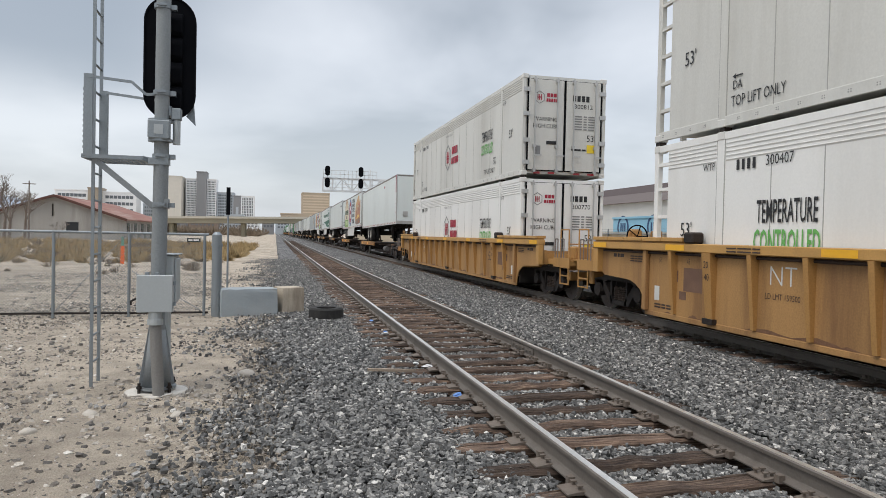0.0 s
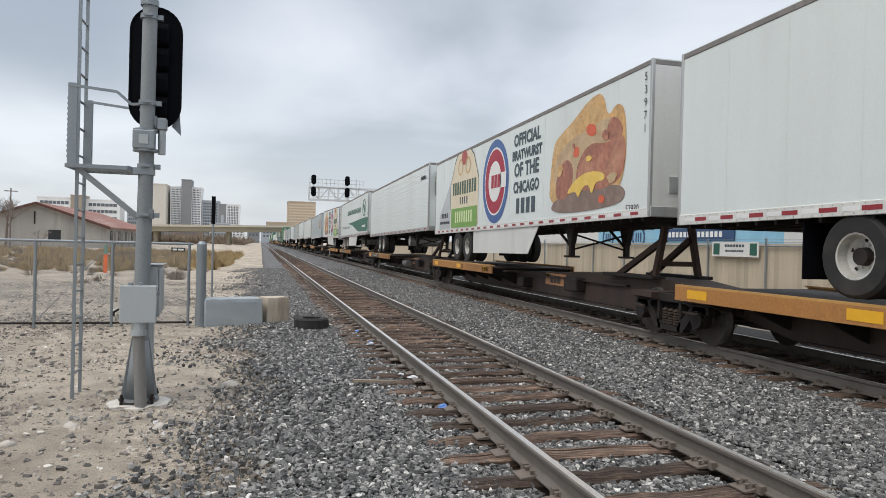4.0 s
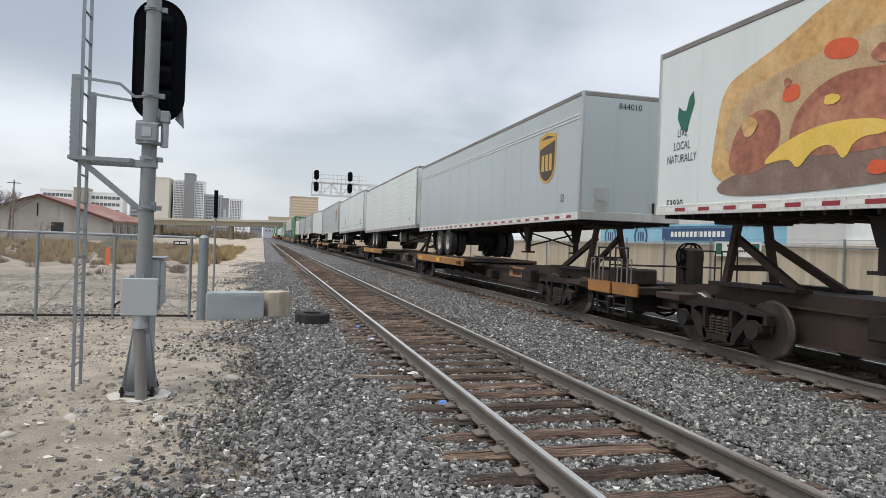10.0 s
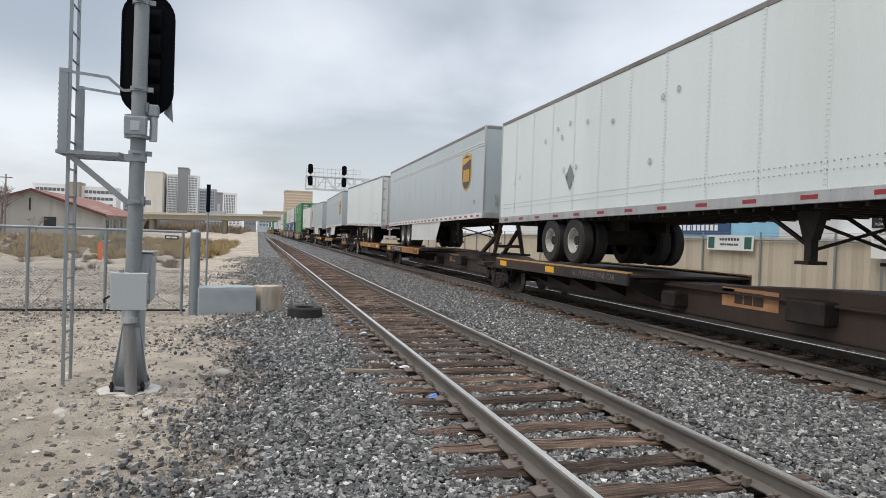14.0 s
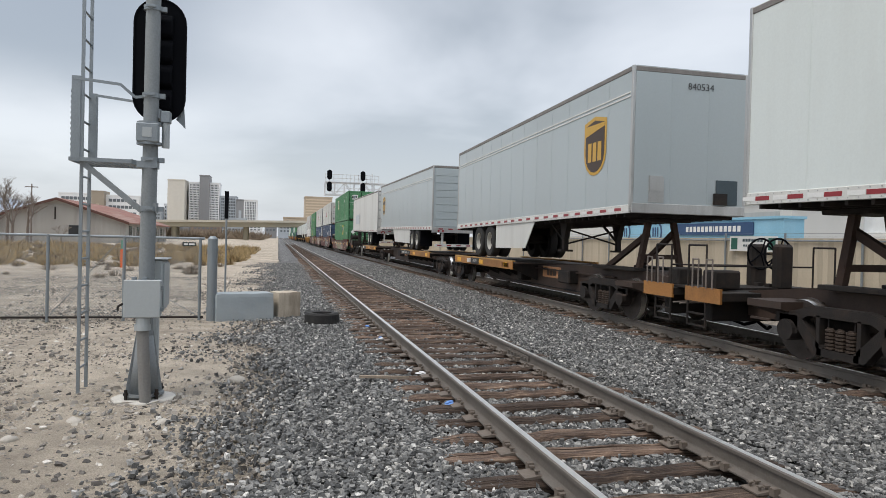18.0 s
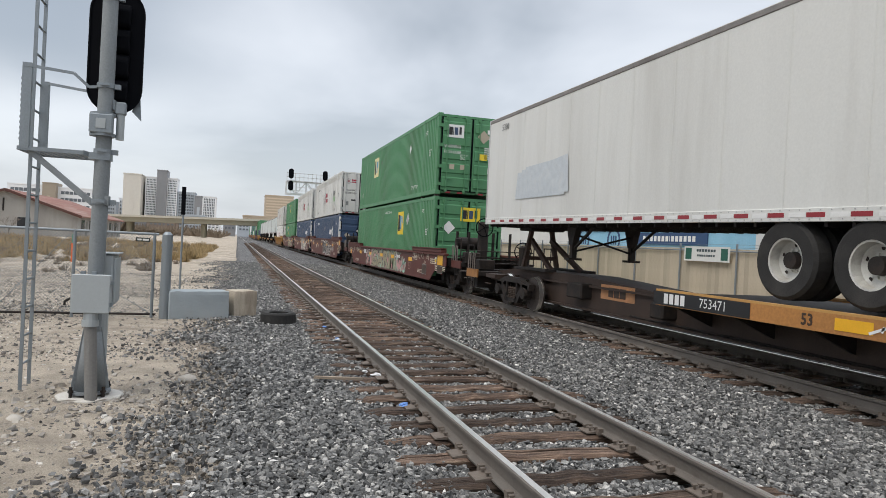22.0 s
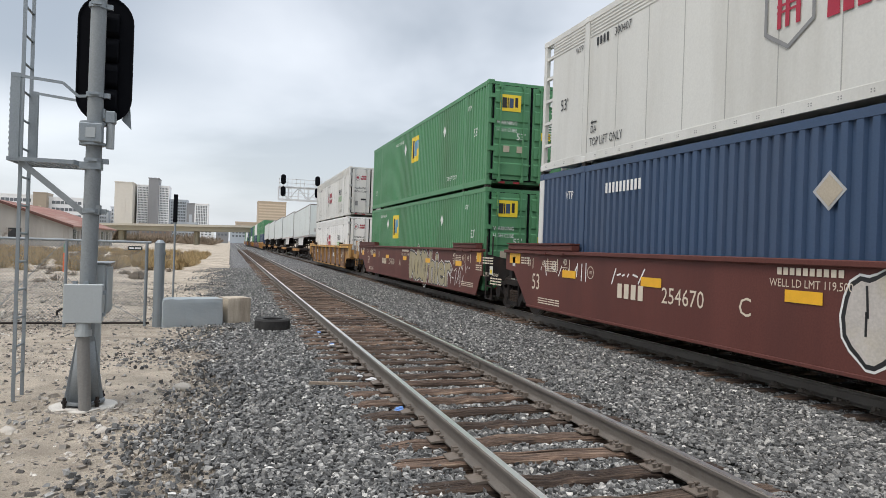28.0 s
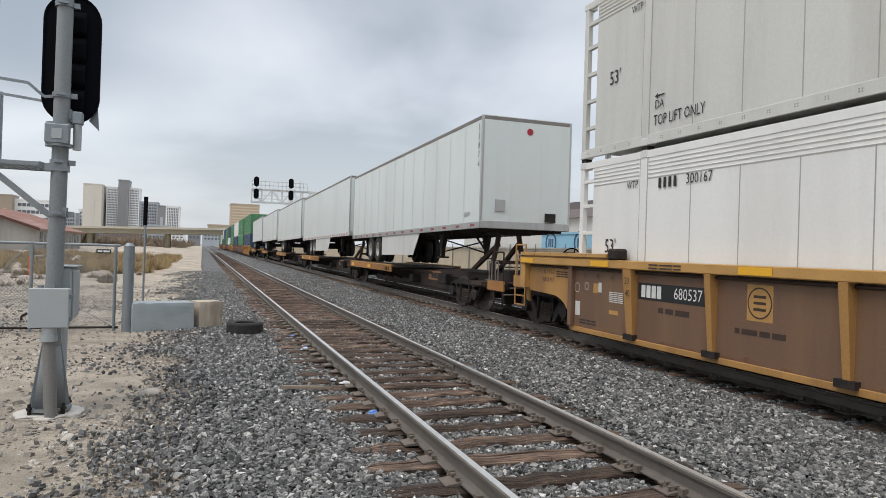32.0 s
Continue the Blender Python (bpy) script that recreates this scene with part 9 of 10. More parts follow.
# ---- fence, blocks, tyre and posts by the track ----
def chain_link(bm, p, q, z0, z1, pitch=0.06, r=0.0028):
    p, q = Vector(p), Vector(q)
    L = (q - p).length
    d = (q - p) / L
    H = z1 - z0
    n = int((L + H) / pitch)
    s = Vector((0, 1, 0)) * r
    for k in range(n):
        for sg in (1, -1):
            a0 = k * pitch - (H if sg > 0 else 0)
            a1 = a0 + H if sg > 0 else a0 - H
            A, B = (a0, z0), (a1, z1)
            lo, hi = min(a0, a1), max(a0, a1)
            if hi <= 0 or lo >= L:
                continue
            def cl(a):
                u = min(max(a, 0), L)
                return (u, z0 + (u - a0) / (a1 - a0) * H)
            (ua, za), (ub, zb) = cl(a0), cl(a1)
            P, Q = p + d * ua, p + d * ub
            dirv = Vector(((Q - P).x, (Q - P).y, zb - za))
            if dirv.length < 0.02:
                continue
            side = Vector((dirv.z * d.x, dirv.z * d.y, -dirv.dot(d))).normalized() * r
            v = [bm.verts.new((P.x - side.x, P.y - side.y, za - side.z)), bm.verts.new((P.x + side.x, P.y + side.y, za + side.z)), bm.verts.new((Q.x + side.x, Q.y + side.y, zb + side.z)), bm.verts.new((Q.x - side.x, Q.y - side.y, zb - side.z))]
            bm.faces.new(v)


def left_fence():
    t = thing("chain_link_gate", "galvanised chain-link gate and fence beside dirt yard", "fence", pose(0, 0, 0))
    y = 15.05
    for x in (-4.28, -5.72, -7.10, -8.6, -10.2, -12.2, -14.2):
        part("post", rods(((x, y, -0.05), (x, y, 1.68), 0.03, 10)), GALV, t)
    part("rail", rods(((-14.5, y, 1.66), (-4.2, y, 1.66), 0.026, 10)), GALV, t)
    part("rail", rods(((-14.5, y, 0.04), (-4.2, y, 0.05), 0.022, 10)), STEEL_DARK, t, "rusty bottom rail")
    part("brace_rod", rods(((-7.05, y, 0.1), (-5.8, y, 1.6), 0.008, 6), ((-4.35, y, 0.1), (-5.68, y, 0.9), 0.008, 6)), GALV, t)
    bm = bmesh.new()
    chain_link(bm, (-12.0, y + 0.01, 0), (-4.3, y + 0.01, 0), 0.05, 1.64, 0.062, 0.003)
    part("mesh", bm, GALV, t)
    bm = boxes((-4.62, -4.36, y - 0.05, y - 0.03, 1.50, 1.58))
    sg = part("sign", bm, mat("black_sign", (0.02, 0.03, 0.03), 0.5), t, "small black sign on the fence")
    bars((0.08, 0.11), 0.035, WHITE_MARK, sg, END, -4.49, y - 0.052, 1.54, 0.02)
    g = thing("gate_post", "thick grey steel gate post with domed cap", "post", pose(-4.03, 14.95, 0))
    part("pipe", rods(((0, 0, -0.05), (0, 0, 1.66), 0.10, 16)), GALV, g)
    part("cap", rods(((0, 0, 1.66), (0, 0, 1.72), 0.10, 16, 0.05)), GALV, g)
    part("band", rods(((0, 0, 1.42), (0, 0, 1.48), 0.112, 16), ((0, 0, 0.2), (0, 0, 0.26), 0.112, 16)), GALV, g)


left_fence()


def concrete_block(name, label, material, m, w, d, h, seed):
    bm = bmesh.new()
    bmesh.ops.create_cube(bm, size=1.0)
    bmesh.ops.scale(bm, vec=(w, d, h), verts=bm.verts)
    bmesh.ops.subdivide_edges(bm, edges=bm.edges[:], cuts=7, use_grid_fill=True)
    for v in bm.verts:
        e = sum(1 for a, b in ((v.co.x, w / 2), (v.co.y, d / 2), (v.co.z, h / 2)) if abs(abs(a) - b) < 1e-4)
        if e >= 2:
            v.co *= 1 - 0.022 * e * (0.6 + 0.5 * noise.noise(v.co * 9 + Vector((seed, 0, 0))))
        v.co += v.normal * 0.012 * noise.noise(v.co * 5 + Vector((seed, 3, 0)))
        v.co.z += h / 2
    return solo(name, bm, material, label, "concrete block", m)


concrete_block("concrete_block", "blue-grey painted concrete block on gravel", CONCRETE_BLUE, pose(-3.45, 15.28, -0.06, 0, 0, 19), 1.22, 0.55, 0.60, 1)
concrete_block("concrete_block", "weathered tan concrete block with chipped top and dark stains", mat("stained_tan_concrete", (0.50, 0.43, 0.34), 0.9, 0.0, 0.2, 4, 40, 0.4, 0.9, (0.13, 0.095, 0.065), True), pose(-2.56, 15.66, -0.06, 0, 0, 24), 0.52, 0.5, 0.60, 6)


def old_tyre():
    t = thing("discarded_tyre", "worn black car tyre lying on the ballast", "tyre", pose(-1.83, 14.35, 0.10, 0, 90, 0))
    ob = shared("tread", TYRE_ME, t, pose(0, 0, 0) @ Matrix.Diagonal((0.85, 0.68, 0.68, 1)))
    return t


old_tyre()
t = thing("marker_post", "thin steel post with black reflector blade", "post", pose(-4.3, 22.4, 0))
part("post", rods(((0, 0, -0.05), (0, 0, 3.05), 0.03, 8)), GALV, t)
part("blade", boxes((-0.06, 0.06, -0.05, -0.03, 2.25, 3.1)), BLACK, t, "black reflector blade")
t = thing("survey_stake", "orange plastic survey stake in dirt", "stake", pose(-10.3, 37.2, -0.05))
part("stake", boxes((-0.09, 0.09, -0.01, 0.01, 0, 0.95)), mat("orange_plastic", (0.80, 0.14, 0.02), 0.5, 0, 0.05, 5, 40), t, bevel=0.004)
part("flag", boxes((-0.07, 0.07, -0.012, 0.012, 0.95, 1.4)), mat("faded_green_ribbon", (0.12, 0.30, 0.22), 0.7), t)


def litter(name, label, x, y, material, s, seed):
    rng = random.Random(seed)
    bm = bmesh.new()
    bmesh.ops.create_icosphere(bm, subdivisions=2, radius=s)
    for v in bm.verts:
        k = 1 + 0.9 * noise.noise(v.co * 30 + Vector((seed, 0, 0)))
        v.co = Vector((v.co.x * k * 1.5, v.co.y * k, max(v.co.z * k * 0.5, -0.01)))
    return solo(name, bm, material, label, "litter", pose(x, y, 0.03, 0, 0, rng.uniform(0, 360)))


BLUE_RAG = mat("blue_rag", (0.13, 0.26, 0.58), 0.8, 0, 0.2, 12, 60)
WHITE_RAG = mat("white_plastic", (0.66, 0.66, 0.66), 0.6, 0, 0.15, 12, 60)
litter("blue_rag", "crumpled blue plastic scrap beside rail", -0.93, 7.25, BLUE_RAG, 0.04, 1)
litter("white_bag", "crumpled white plastic litter beside rail", -0.90, 8.85, WHITE_RAG, 0.05, 2)
litter("white_bag", "small white plastic scrap beside rail", -1.02, 9.1, WHITE_RAG, 0.035, 3)
litter("blue_bag", "blue and white plastic litter beside rail", -0.97, 12.0, BLUE_RAG, 0.042, 4)
litter("white_bag", "white plastic scrap by the ties", -1.0, 11.85, WHITE_RAG, 0.05, 5)
litter("blue_rag", "blue scrap by the ties", -1.0, 13.6, BLUE_RAG, 0.03, 6)


for k, (x, y, s, f) in enumerate(((-3.18, 8.95, 0.10, 0.55), (-2.75, 7.15, 0.07, 0.5), (-3.75, 7.1, 0.075, 0.5), (-4.55, 7.25, 0.08, 0.5), (-3.05, 6.5, 0.055, 0.6), (-5.3, 6.3, 0.06, 0.5), (-4.9, 6.7, 0.075, 0.55))):
    bm = bmesh.new()
    bmesh.ops.create_icosphere(bm, subdivisions=2, radius=s)
    for v in bm.verts:
        d = 1 + 0.35 * noise.noise(v.co * (1.2 / s) + Vector((k * 3.7, 0, 0)))
        v.co = Vector((v.co.x * d * 1.15, v.co.y * d * 0.85, v.co.z * d * f))
    solo("cobble", bm, MATS["pale_cobble"], "rounded pale cobble lying on dirt and gravel", "stone", pose(x, y, s * f * 0.35 - 0.04, 0, 0, 40 * k), "cobbles by the mast", smooth=True)
bm = bmesh.new()
prism(bm, [(-0.55, -0.03), (0.2, -0.045), (0.52, 0.0), (0.1, 0.03), (-0.5, 0.035)], "z", 0.0, 0.03)
solo("wood_splinter", bm, mat("bleached_splinter_wood", (0.36, 0.29, 0.22), 0.9, 0, 0.3, 8, 50, 0.3, 0.5, (0.16, 0.11, 0.08), True, (0.1, 1, 1)), "long bleached splinter of a wooden tie", "wood", pose(-1.42, 8.6, 0.03, 0, 4, 8) @ Matrix.Diagonal((0.6, 0.7, 1, 1)))


# ---- brush and far things ----
def brush(name, label, n, region, hmin, hmax, material, seed, blades=46):
    rng = random.Random(seed)
    verts, faces = [], []
    for _ in range(n):
        cx, cy = region(rng)
        h = rng.uniform(hmin, hmax)
        for b in range(blades):
            a = rng.uniform(0, 6.283)
            r = h * 0.9 * math.sqrt(rng.random())
            hh = h * (1 - 0.55 * (r / (h * 0.9)) ** 2) * rng.uniform(0.5, 1.05)
            bx, by = cx + math.cos(a) * r * 0.5, cy + math.sin(a) * r * 0.5
            tx, ty = cx + math.cos(a) * r, cy + math.sin(a) * r
            w = 0.006 + 0.008 * h
            k = len(verts)
            verts += [(bx - w, by, -0.06), (bx + w, by, -0.06), (tx + w * 0.7, ty, hh * 0.75 - 0.05), (tx, ty + w, hh - 0.05), (tx - w * 0.7, ty, hh * 0.7 - 0.05)]
            faces.append((k, k + 1, k + 2, k + 3, k + 4))
    me = bpy.data.meshes.new(name)
    me.from_pydata(verts, [], faces)
    me.materials.append(material)
    return tagged(new(name, me), label, "brush", kind="stuff")


DRY = mat("dry_straw_brush", (0.36, 0.265, 0.135), 0.9, 0, 0.3, 0.8, 20, island=0.4)
DRYG = mat("grey_brown_twigs", (0.21, 0.165, 0.12), 0.9, 0, 0.3, 0.8, 20, island=0.4)
brush("dry_brush", "golden dry rabbitbrush clumps in dirt yard", 330, lambda r: (-5.2 - 34 * r.random() ** 1.3, r.uniform(38, 95)), 0.35, 1.0, DRY, 3, 130)
brush("grey_scrub", "grey brown leafless scrub in the yard", 260, lambda r: (-6 - 40 * r.random(), r.uniform(32, 100)), 0.3, 0.8, DRYG, 8, 90)
brush("far_thicket", "grey brown bare trees and thicket below the bridge", 240, lambda r: (r.uniform(-170, -8), r.uniform(262, 420)), 2.0, 6.5, DRYG, 9, 120)
brush("weed_tufts", "grey brown dry weed tufts", 160, lambda r: (r.uniform(-30, -5.5), r.uniform(28, 60)), 0.15, 0.45, DRYG, 4)


def build_house():
    t = thing("shed", "old plastered gable shed with rusty metal roof", "house", pose(-37.5, 122, 0))
    plaster = mat("stained_plaster", (0.36, 0.345, 0.32), 0.9, 0, 0.25, 0.5, 8, 0.1, 0.75, (0.19, 0.175, 0.16), True)
    roof = mat("rusty_roof_sheet", (0.27, 0.125, 0.095), 0.75, 0.1, 0.3, 0.9, 8, 0.1, 0.8, (0.42, 0.33, 0.28), True, (1, 0.1, 1))
    w, e, r, d = 10.2, 3.6, 7.1, 42
    bm = bmesh.new()
    prism(bm, [(-w, -0.2), (w, -0.2), (w, e), (0, r - 0.25), (-w, e)], "y", 0, d)
    part("wall", bm, plaster, t)
    for s in (-1, 1):
        bm = bmesh.new()
        prism(bm, [(0, r), (0, r - 0.22), (s * (w + 0.7), e - 0.45), (s * (w + 0.7), e - 0.2)], "y", -0.7, d + 0.5)
        part("roof", bm, roof, t)
        bm = bmesh.new()
        prism(bm, [(0, r + 0.02), (0, r - 0.4), (s * (w + 0.75), e - 0.62), (s * (w + 0.75), e - 0.18)], "y", -0.8, -0.7)
        part("verge_board", bm, mat("dark_red_wood", (0.10, 0.045, 0.035), 0.8), t)
    glass = mat("dark_window", (0.02, 0.022, 0.025), 0.2)
    for x, z in ((2.6, 2.0),):
        bm = boxes((x - 0.9, x + 0.9, -0.06, 0.05, z - 0.9, z + 0.7))
        part("window", bm, glass, t)
    bm = boxes((-0.4, -0.2, -0.1, 0, 3.6, 5.6))
    part("vent_pipe", bm, STEEL_DARK, t)
    for k in range(6):
        y = 3 + 6.3 * k
        part("window", boxes((w - 0.02, w + 0.06, y, y + 2.2, 1.2, 2.8)), glass, t)
        part("door", boxes((w - 0.02, w + 0.05, y + 3.2, y + 4.6, -0.1, 2.6)), mat("grey_door", (0.2, 0.19, 0.17), 0.8), t)
    return t


build_house()


def bare_tree(x, y, h, seed):
    """A leafless tree: tapered trunk, forking limbs and a haze of twigs."""
    rng = random.Random(seed)
    t = thing("bare_tree", "leafless grey brown tree with fine twigs", "tree", pose(x, y, -0.1), "bare trees by the shed")
    limbs, twigs = bmesh.new(), bmesh.new()

    def grow(p, d, ln, r, depth):
        q = p + d * ln
        rod(limbs if depth < 2 else twigs, p, q, r, 5 if depth < 2 else 3, r * 0.65, False)
        if depth == 5:
            return
        for _ in range(3 if depth < 4 else 4):
            nd = (d + Vector((rng.uniform(-0.8, 0.8), rng.uniform(-0.8, 0.8), rng.uniform(-0.15, 0.55)))).normalized()
            grow(p + d * ln * rng.uniform(0.65, 1.0), nd, ln * rng.uniform(0.55, 0.8), r * 0.55, depth + 1)

    grow(Vector((0, 0, 0)), Vector((0.05, 0, 1)), h * 0.28, h * 0.022, 0)
    bark = mat("grey_bark", (0.17, 0.14, 0.12), 0.9, 0, 0.2, 3, 30)
    part("trunk", limbs, bark, t)
    part("crown", twigs, bark, t)


for i, (x, y, h) in enumerate(((-40.3, 111, 11.5), (-42.0, 114, 12.5), (-38.0, 110, 11.0), (-33, 108, 4.2), (-44, 116, 12.0))):
    bare_tree(x, y, h, 40 + i)
GLASS = mat("dark_tower_glass", (0.12, 0.135, 0.15), 0.3, 0.0, 0.2, 0.2, 2)


def tower(name, label, x0, x1, y, z, wall, floors, cols, depth=30, glass=None, margin=0.08, frac=(0.6, 0.5)):
    """A far tower block; its windows are set into the front and the side that shows."""
    t = thing(name, label, "building", pose(0, 0, 0))
    part("wall", boxes((x0, x1, y, y + depth, -2, z)), wall, t)
    w, h = x1 - x0, z - 6
    me = None
    cw, fh = w * (1 - 2 * margin) / cols, h / floors
    bm = boxes((-cw * frac[0] / 2, cw * frac[0] / 2, -0.25, 0.3, -fh * frac[1] / 2, fh * frac[1] / 2))
    me = mesh_of(bm, "window", glass or GLASS)
    grid = bmesh.new()
    for i in range(cols):
        for j in range(floors):
            xc, zc = x0 + w * margin + cw * (i + 0.5), 5 + fh * (j + 0.45)
            if floors >= 10:
                box(grid, xc - cw * frac[0] / 2, xc + cw * frac[0] / 2, y - 0.25, y + 0.3, zc - fh * frac[1] / 2, zc + fh * frac[1] / 2)
            else:
                shared("window", me, t, pose(xc, y, zc))
    if floors >= 10:
        part("window_grid", grid, glass or GLASS, t)["kind"] = "stuff"
    else:
        grid.free()
    part("parapet", boxes((x0 - 0.4, x1 + 0.4, y - 0.4, y + depth, z, z + 1.2)), wall, t)
    return t


def build_city():
    white = mat("white_tower_facade", (0.78, 0.79, 0.80), 0.8, 0, 0.05, 0.02, 0.3)
    beige = mat("beige_tower_facade", (0.60, 0.57, 0.51), 0.8, 0, 0.06, 0.02, 0.3)
    slate = mat("slate_tower_facade", (0.24, 0.245, 0.255), 0.8, 0, 0.06, 0.02, 0.3)
    grey = mat("grey_glass_facade", (0.42, 0.46, 0.50), 0.6, 0, 0.08, 0.02, 0.3)
    tan = mat("tan_hotel_facade", (0.46, 0.38, 0.29), 0.8, 0, 0.05, 0.02, 0.3)
    tower("tower_block", "beige windowless side of a tall hotel tower", -134, -114.5, 880, 66.5, beige, 1, 1, 40, wall_glass(beige), 0.3)
    tower("tower_block", "white gridded hotel tower with small dark windows", -112, -98.9, 900, 65.6, white, 20, 7)
    tower("tower_block", "dark slate lift shaft slab of a hotel tower", -98.9, -87.4, 894, 74.2, slate, 1, 1, 30, slate, 0.3)
    tower("tower_block", "white gridded hotel tower with small dark windows", -87.4, -75.8, 900, 65.6, white, 20, 6)
    tower("tower_block", "low grey wing of a hotel tower", -120, -112, 920, 48, grey, 12, 3)
    tower("tower_block", "grey glass hotel block with balconies", -75.5, -55, 905, 50, grey, 12, 9, frac=(0.7, 0.6))
    tower("tower_block", "grey hotel tower with dark vertical bands", -55, -46, 900, 46, slate, 1, 1, 30, grey, 0.2)
    tower("tower_block", "pale grey hotel tower with vertical window bands", -46, -29.8, 900, 46, white, 12, 7, frac=(0.55, 0.75))
    tower("tower_block", "tan stepped hotel with horizontal window bands", 30, 65, 900, 53, tan, 13, 1, 40, mat("tan_band", (0.60, 0.50, 0.38), 0.8), 0.03, (1.0, 0.45))
    tower("tower_block", "white office building with long dark window bands", -259, -222, 900, 47, white, 5, 7, frac=(0.85, 0.45))
    tower("tower_block", "tan lift core of an office building", -222, -208, 895, 50, mat("tan_core", (0.33, 0.28, 0.22), 0.8, 0, 0.05, 0.02, 0.3), 1, 1, 30, tan, 0.3)
    tower("tower_block", "white office building with long dark window bands", -208, -170, 905, 46, white, 5, 7, frac=(0.85, 0.45))
    tower("tower_block", "low grey apartment block in the city", -168, -150, 940, 34, grey, 6, 6)
    tower("tower_block", "low white apartment block in the city", -150, -136, 960, 40, white, 7, 5)
    tower("tower_block", "low tan building beyond the bridge", 2, 30, 700, 20, tan, 3, 6)
    brick = mat("brown_brick_facade", (0.22, 0.17, 0.14), 0.85, 0, 0.1, 0.05, 0.6)
    for x0, x1, y, z, w, f, c, what in ((-64, -44, 520, 11, brick, 2, 6, "low brown brick shop beyond the bridge"), (-42, -28, 560, 14, grey, 3, 5, "low grey office beyond the bridge"), (-26, -14, 500, 9.5, white, 2, 4, "low white shop beyond the bridge"), (-13, -4, 540, 12, slate, 2, 3, "dark low building beyond the bridge"), (-110, -68, 540, 10, slate, 2, 8, "long dark low building beyond the bridge"), (-3, 14, 620, 12, grey, 2, 5, "low grey building past the end of the tracks")):
        tower("low_building", what, x0, x1, y, z, w, f, c, 20)


def wall_glass(m):
    return m


build_city()


def build_bridge():
    t = thing("road_bridge", "long tan concrete road overpass on round piers", "bridge", pose(0, 250, -1.7))
    # tan concrete, coloured darker for the shadow below the deck line
    conc = mat("tan_bridge_concrete", (0.31, 0.28, 0.205), 0.85, 0, 0.08, 0.2, 3, 0.05, 0.4, (0.26, 0.23, 0.18))
    rise = 0.028
    bm = bmesh.new()
    prism(bm, [(-140, 3.0), (-34, 6.0), (60, 8.0), (60, 9.6), (-34, 7.6), (-140, 4.6)], "y", 0, 12)
    part("girder", bm, conc, t)
    bm = bmesh.new()
    prism(bm, [(-140, 4.6), (-34, 7.6), (60, 9.6), (60, 10.3), (-34, 8.3), (-140, 5.3)], "y", -0.6, -0.2)
    part("parapet", bm, mat("pale_parapet", (0.52, 0.48, 0.40), 0.85, 0, 0.06, 0.2, 3), t)
    for x in (-62, -38, -14, 12, 36):
        for y in (3, 9):
            part("pier", rods(((x, y, -0.5), (x, y, 6.6 + x * 0.02), 0.9, 12)), conc, t)
    part("abutment", boxes((-150, -70, 0, 12, -1, 4)), conc, t)


build_bridge()
t = thing("utility_pole", "thin brown wooden utility pole with crossarm", "utility pole", pose(-36.2, 106, 0))
part("pole", rods(((0, 0, -0.2), (0, 0, 8.2), 0.12, 8, 0.08)), MATS["grey_bark"], t)
part("crossarm", boxes((-0.8, 0.8, -0.06, 0.06, 7.7, 7.82)), MATS["grey_bark"], t)


def signal_gantry():
    t = thing("signal_gantry", "white steel signal bridge with black signal heads", "signal gantry", pose(0, 100, 0))
    st = mat("white_gantry_steel", (0.66, 0.67, 0.68), 0.6, 0.0, 0.08, 2, 20)
    x0, x1, z0, z1 = 3.7, 15.0, 7.95, 9.75
    bm = bmesh.new()
    for y in (0, 1.3):
        for z in (z0, z1):
            box(bm, x0, x1, y - 0.09, y + 0.09, z - 0.11, z + 0.11)
        n = 8
        for k in range(n):
            a, b = x0 + (x1 - x0) * k / n, x0 + (x1 - x0) * (k + 1) / n
            beam(bm, (a, y, z0 if k % 2 else z1), (b, y, z1 if k % 2 else z0), 0.09, 0.09)
            box(bm, a - 0.05, a + 0.05, y - 0.05, y + 0.05, z0, z1)
    part("truss", bm, st, t)
    bm = bmesh.new()
    for z in (10.3, 10.85, 8.4, 8.9):
        box(bm, x0, x1 - 3.6, -0.5, -0.46, z - 0.04, z + 0.04)
    for k in range(14):
        x = x0 + (x1 - 3.6 - x0) * k / 13
        box(bm, x - 0.035, x + 0.035, -0.5, -0.46, z1 if k % 3 else z0, 10.9)
    box(bm, x0, x1 - 3.6, -0.5, 0, z1 - 0.02, z1 + 0.02)
    for x in (x1 - 6.2, x1 - 4.6):
        box(bm, x - 0.06, x + 0.06, -0.56, -0.46, z0, 11.2)
    part("walkway_rail", bm, st, t)
    for x in (4.25, 9.05):
        for z in (10.75, 9.05):
            bm = bmesh.new()
            prism(bm, [(x + 0.36 * math.cos(a), z + (0.35 if math.sin(a) > 0 else -0.35) + 0.36 * math.sin(a)) for a in (2 * math.pi * i / 20 for i in range(20))], "y", -0.75, -0.70)
            hd = part("signal_head", bm, BLACK, t)
            bm = bmesh.new()
            for k in (-1, 0, 1):
                rod(bm, (x, -0.75, z + 0.3 * k), (x, -1.05, z + 0.3 * k), 0.13, 10)
            part("hood", bm, BLACK, hd)
        part("head_post", rods(((x, -0.6, 8.0), (x, -0.6, 11.2), 0.05, 8)), st, t)
    bm = bmesh.new()
    for y in (0, 1.3):
        rod(bm, (14.6, y, -0.3), (14.6, y, z1), 0.18, 10)
    part("mast", bm, st, t)


signal_gantry()


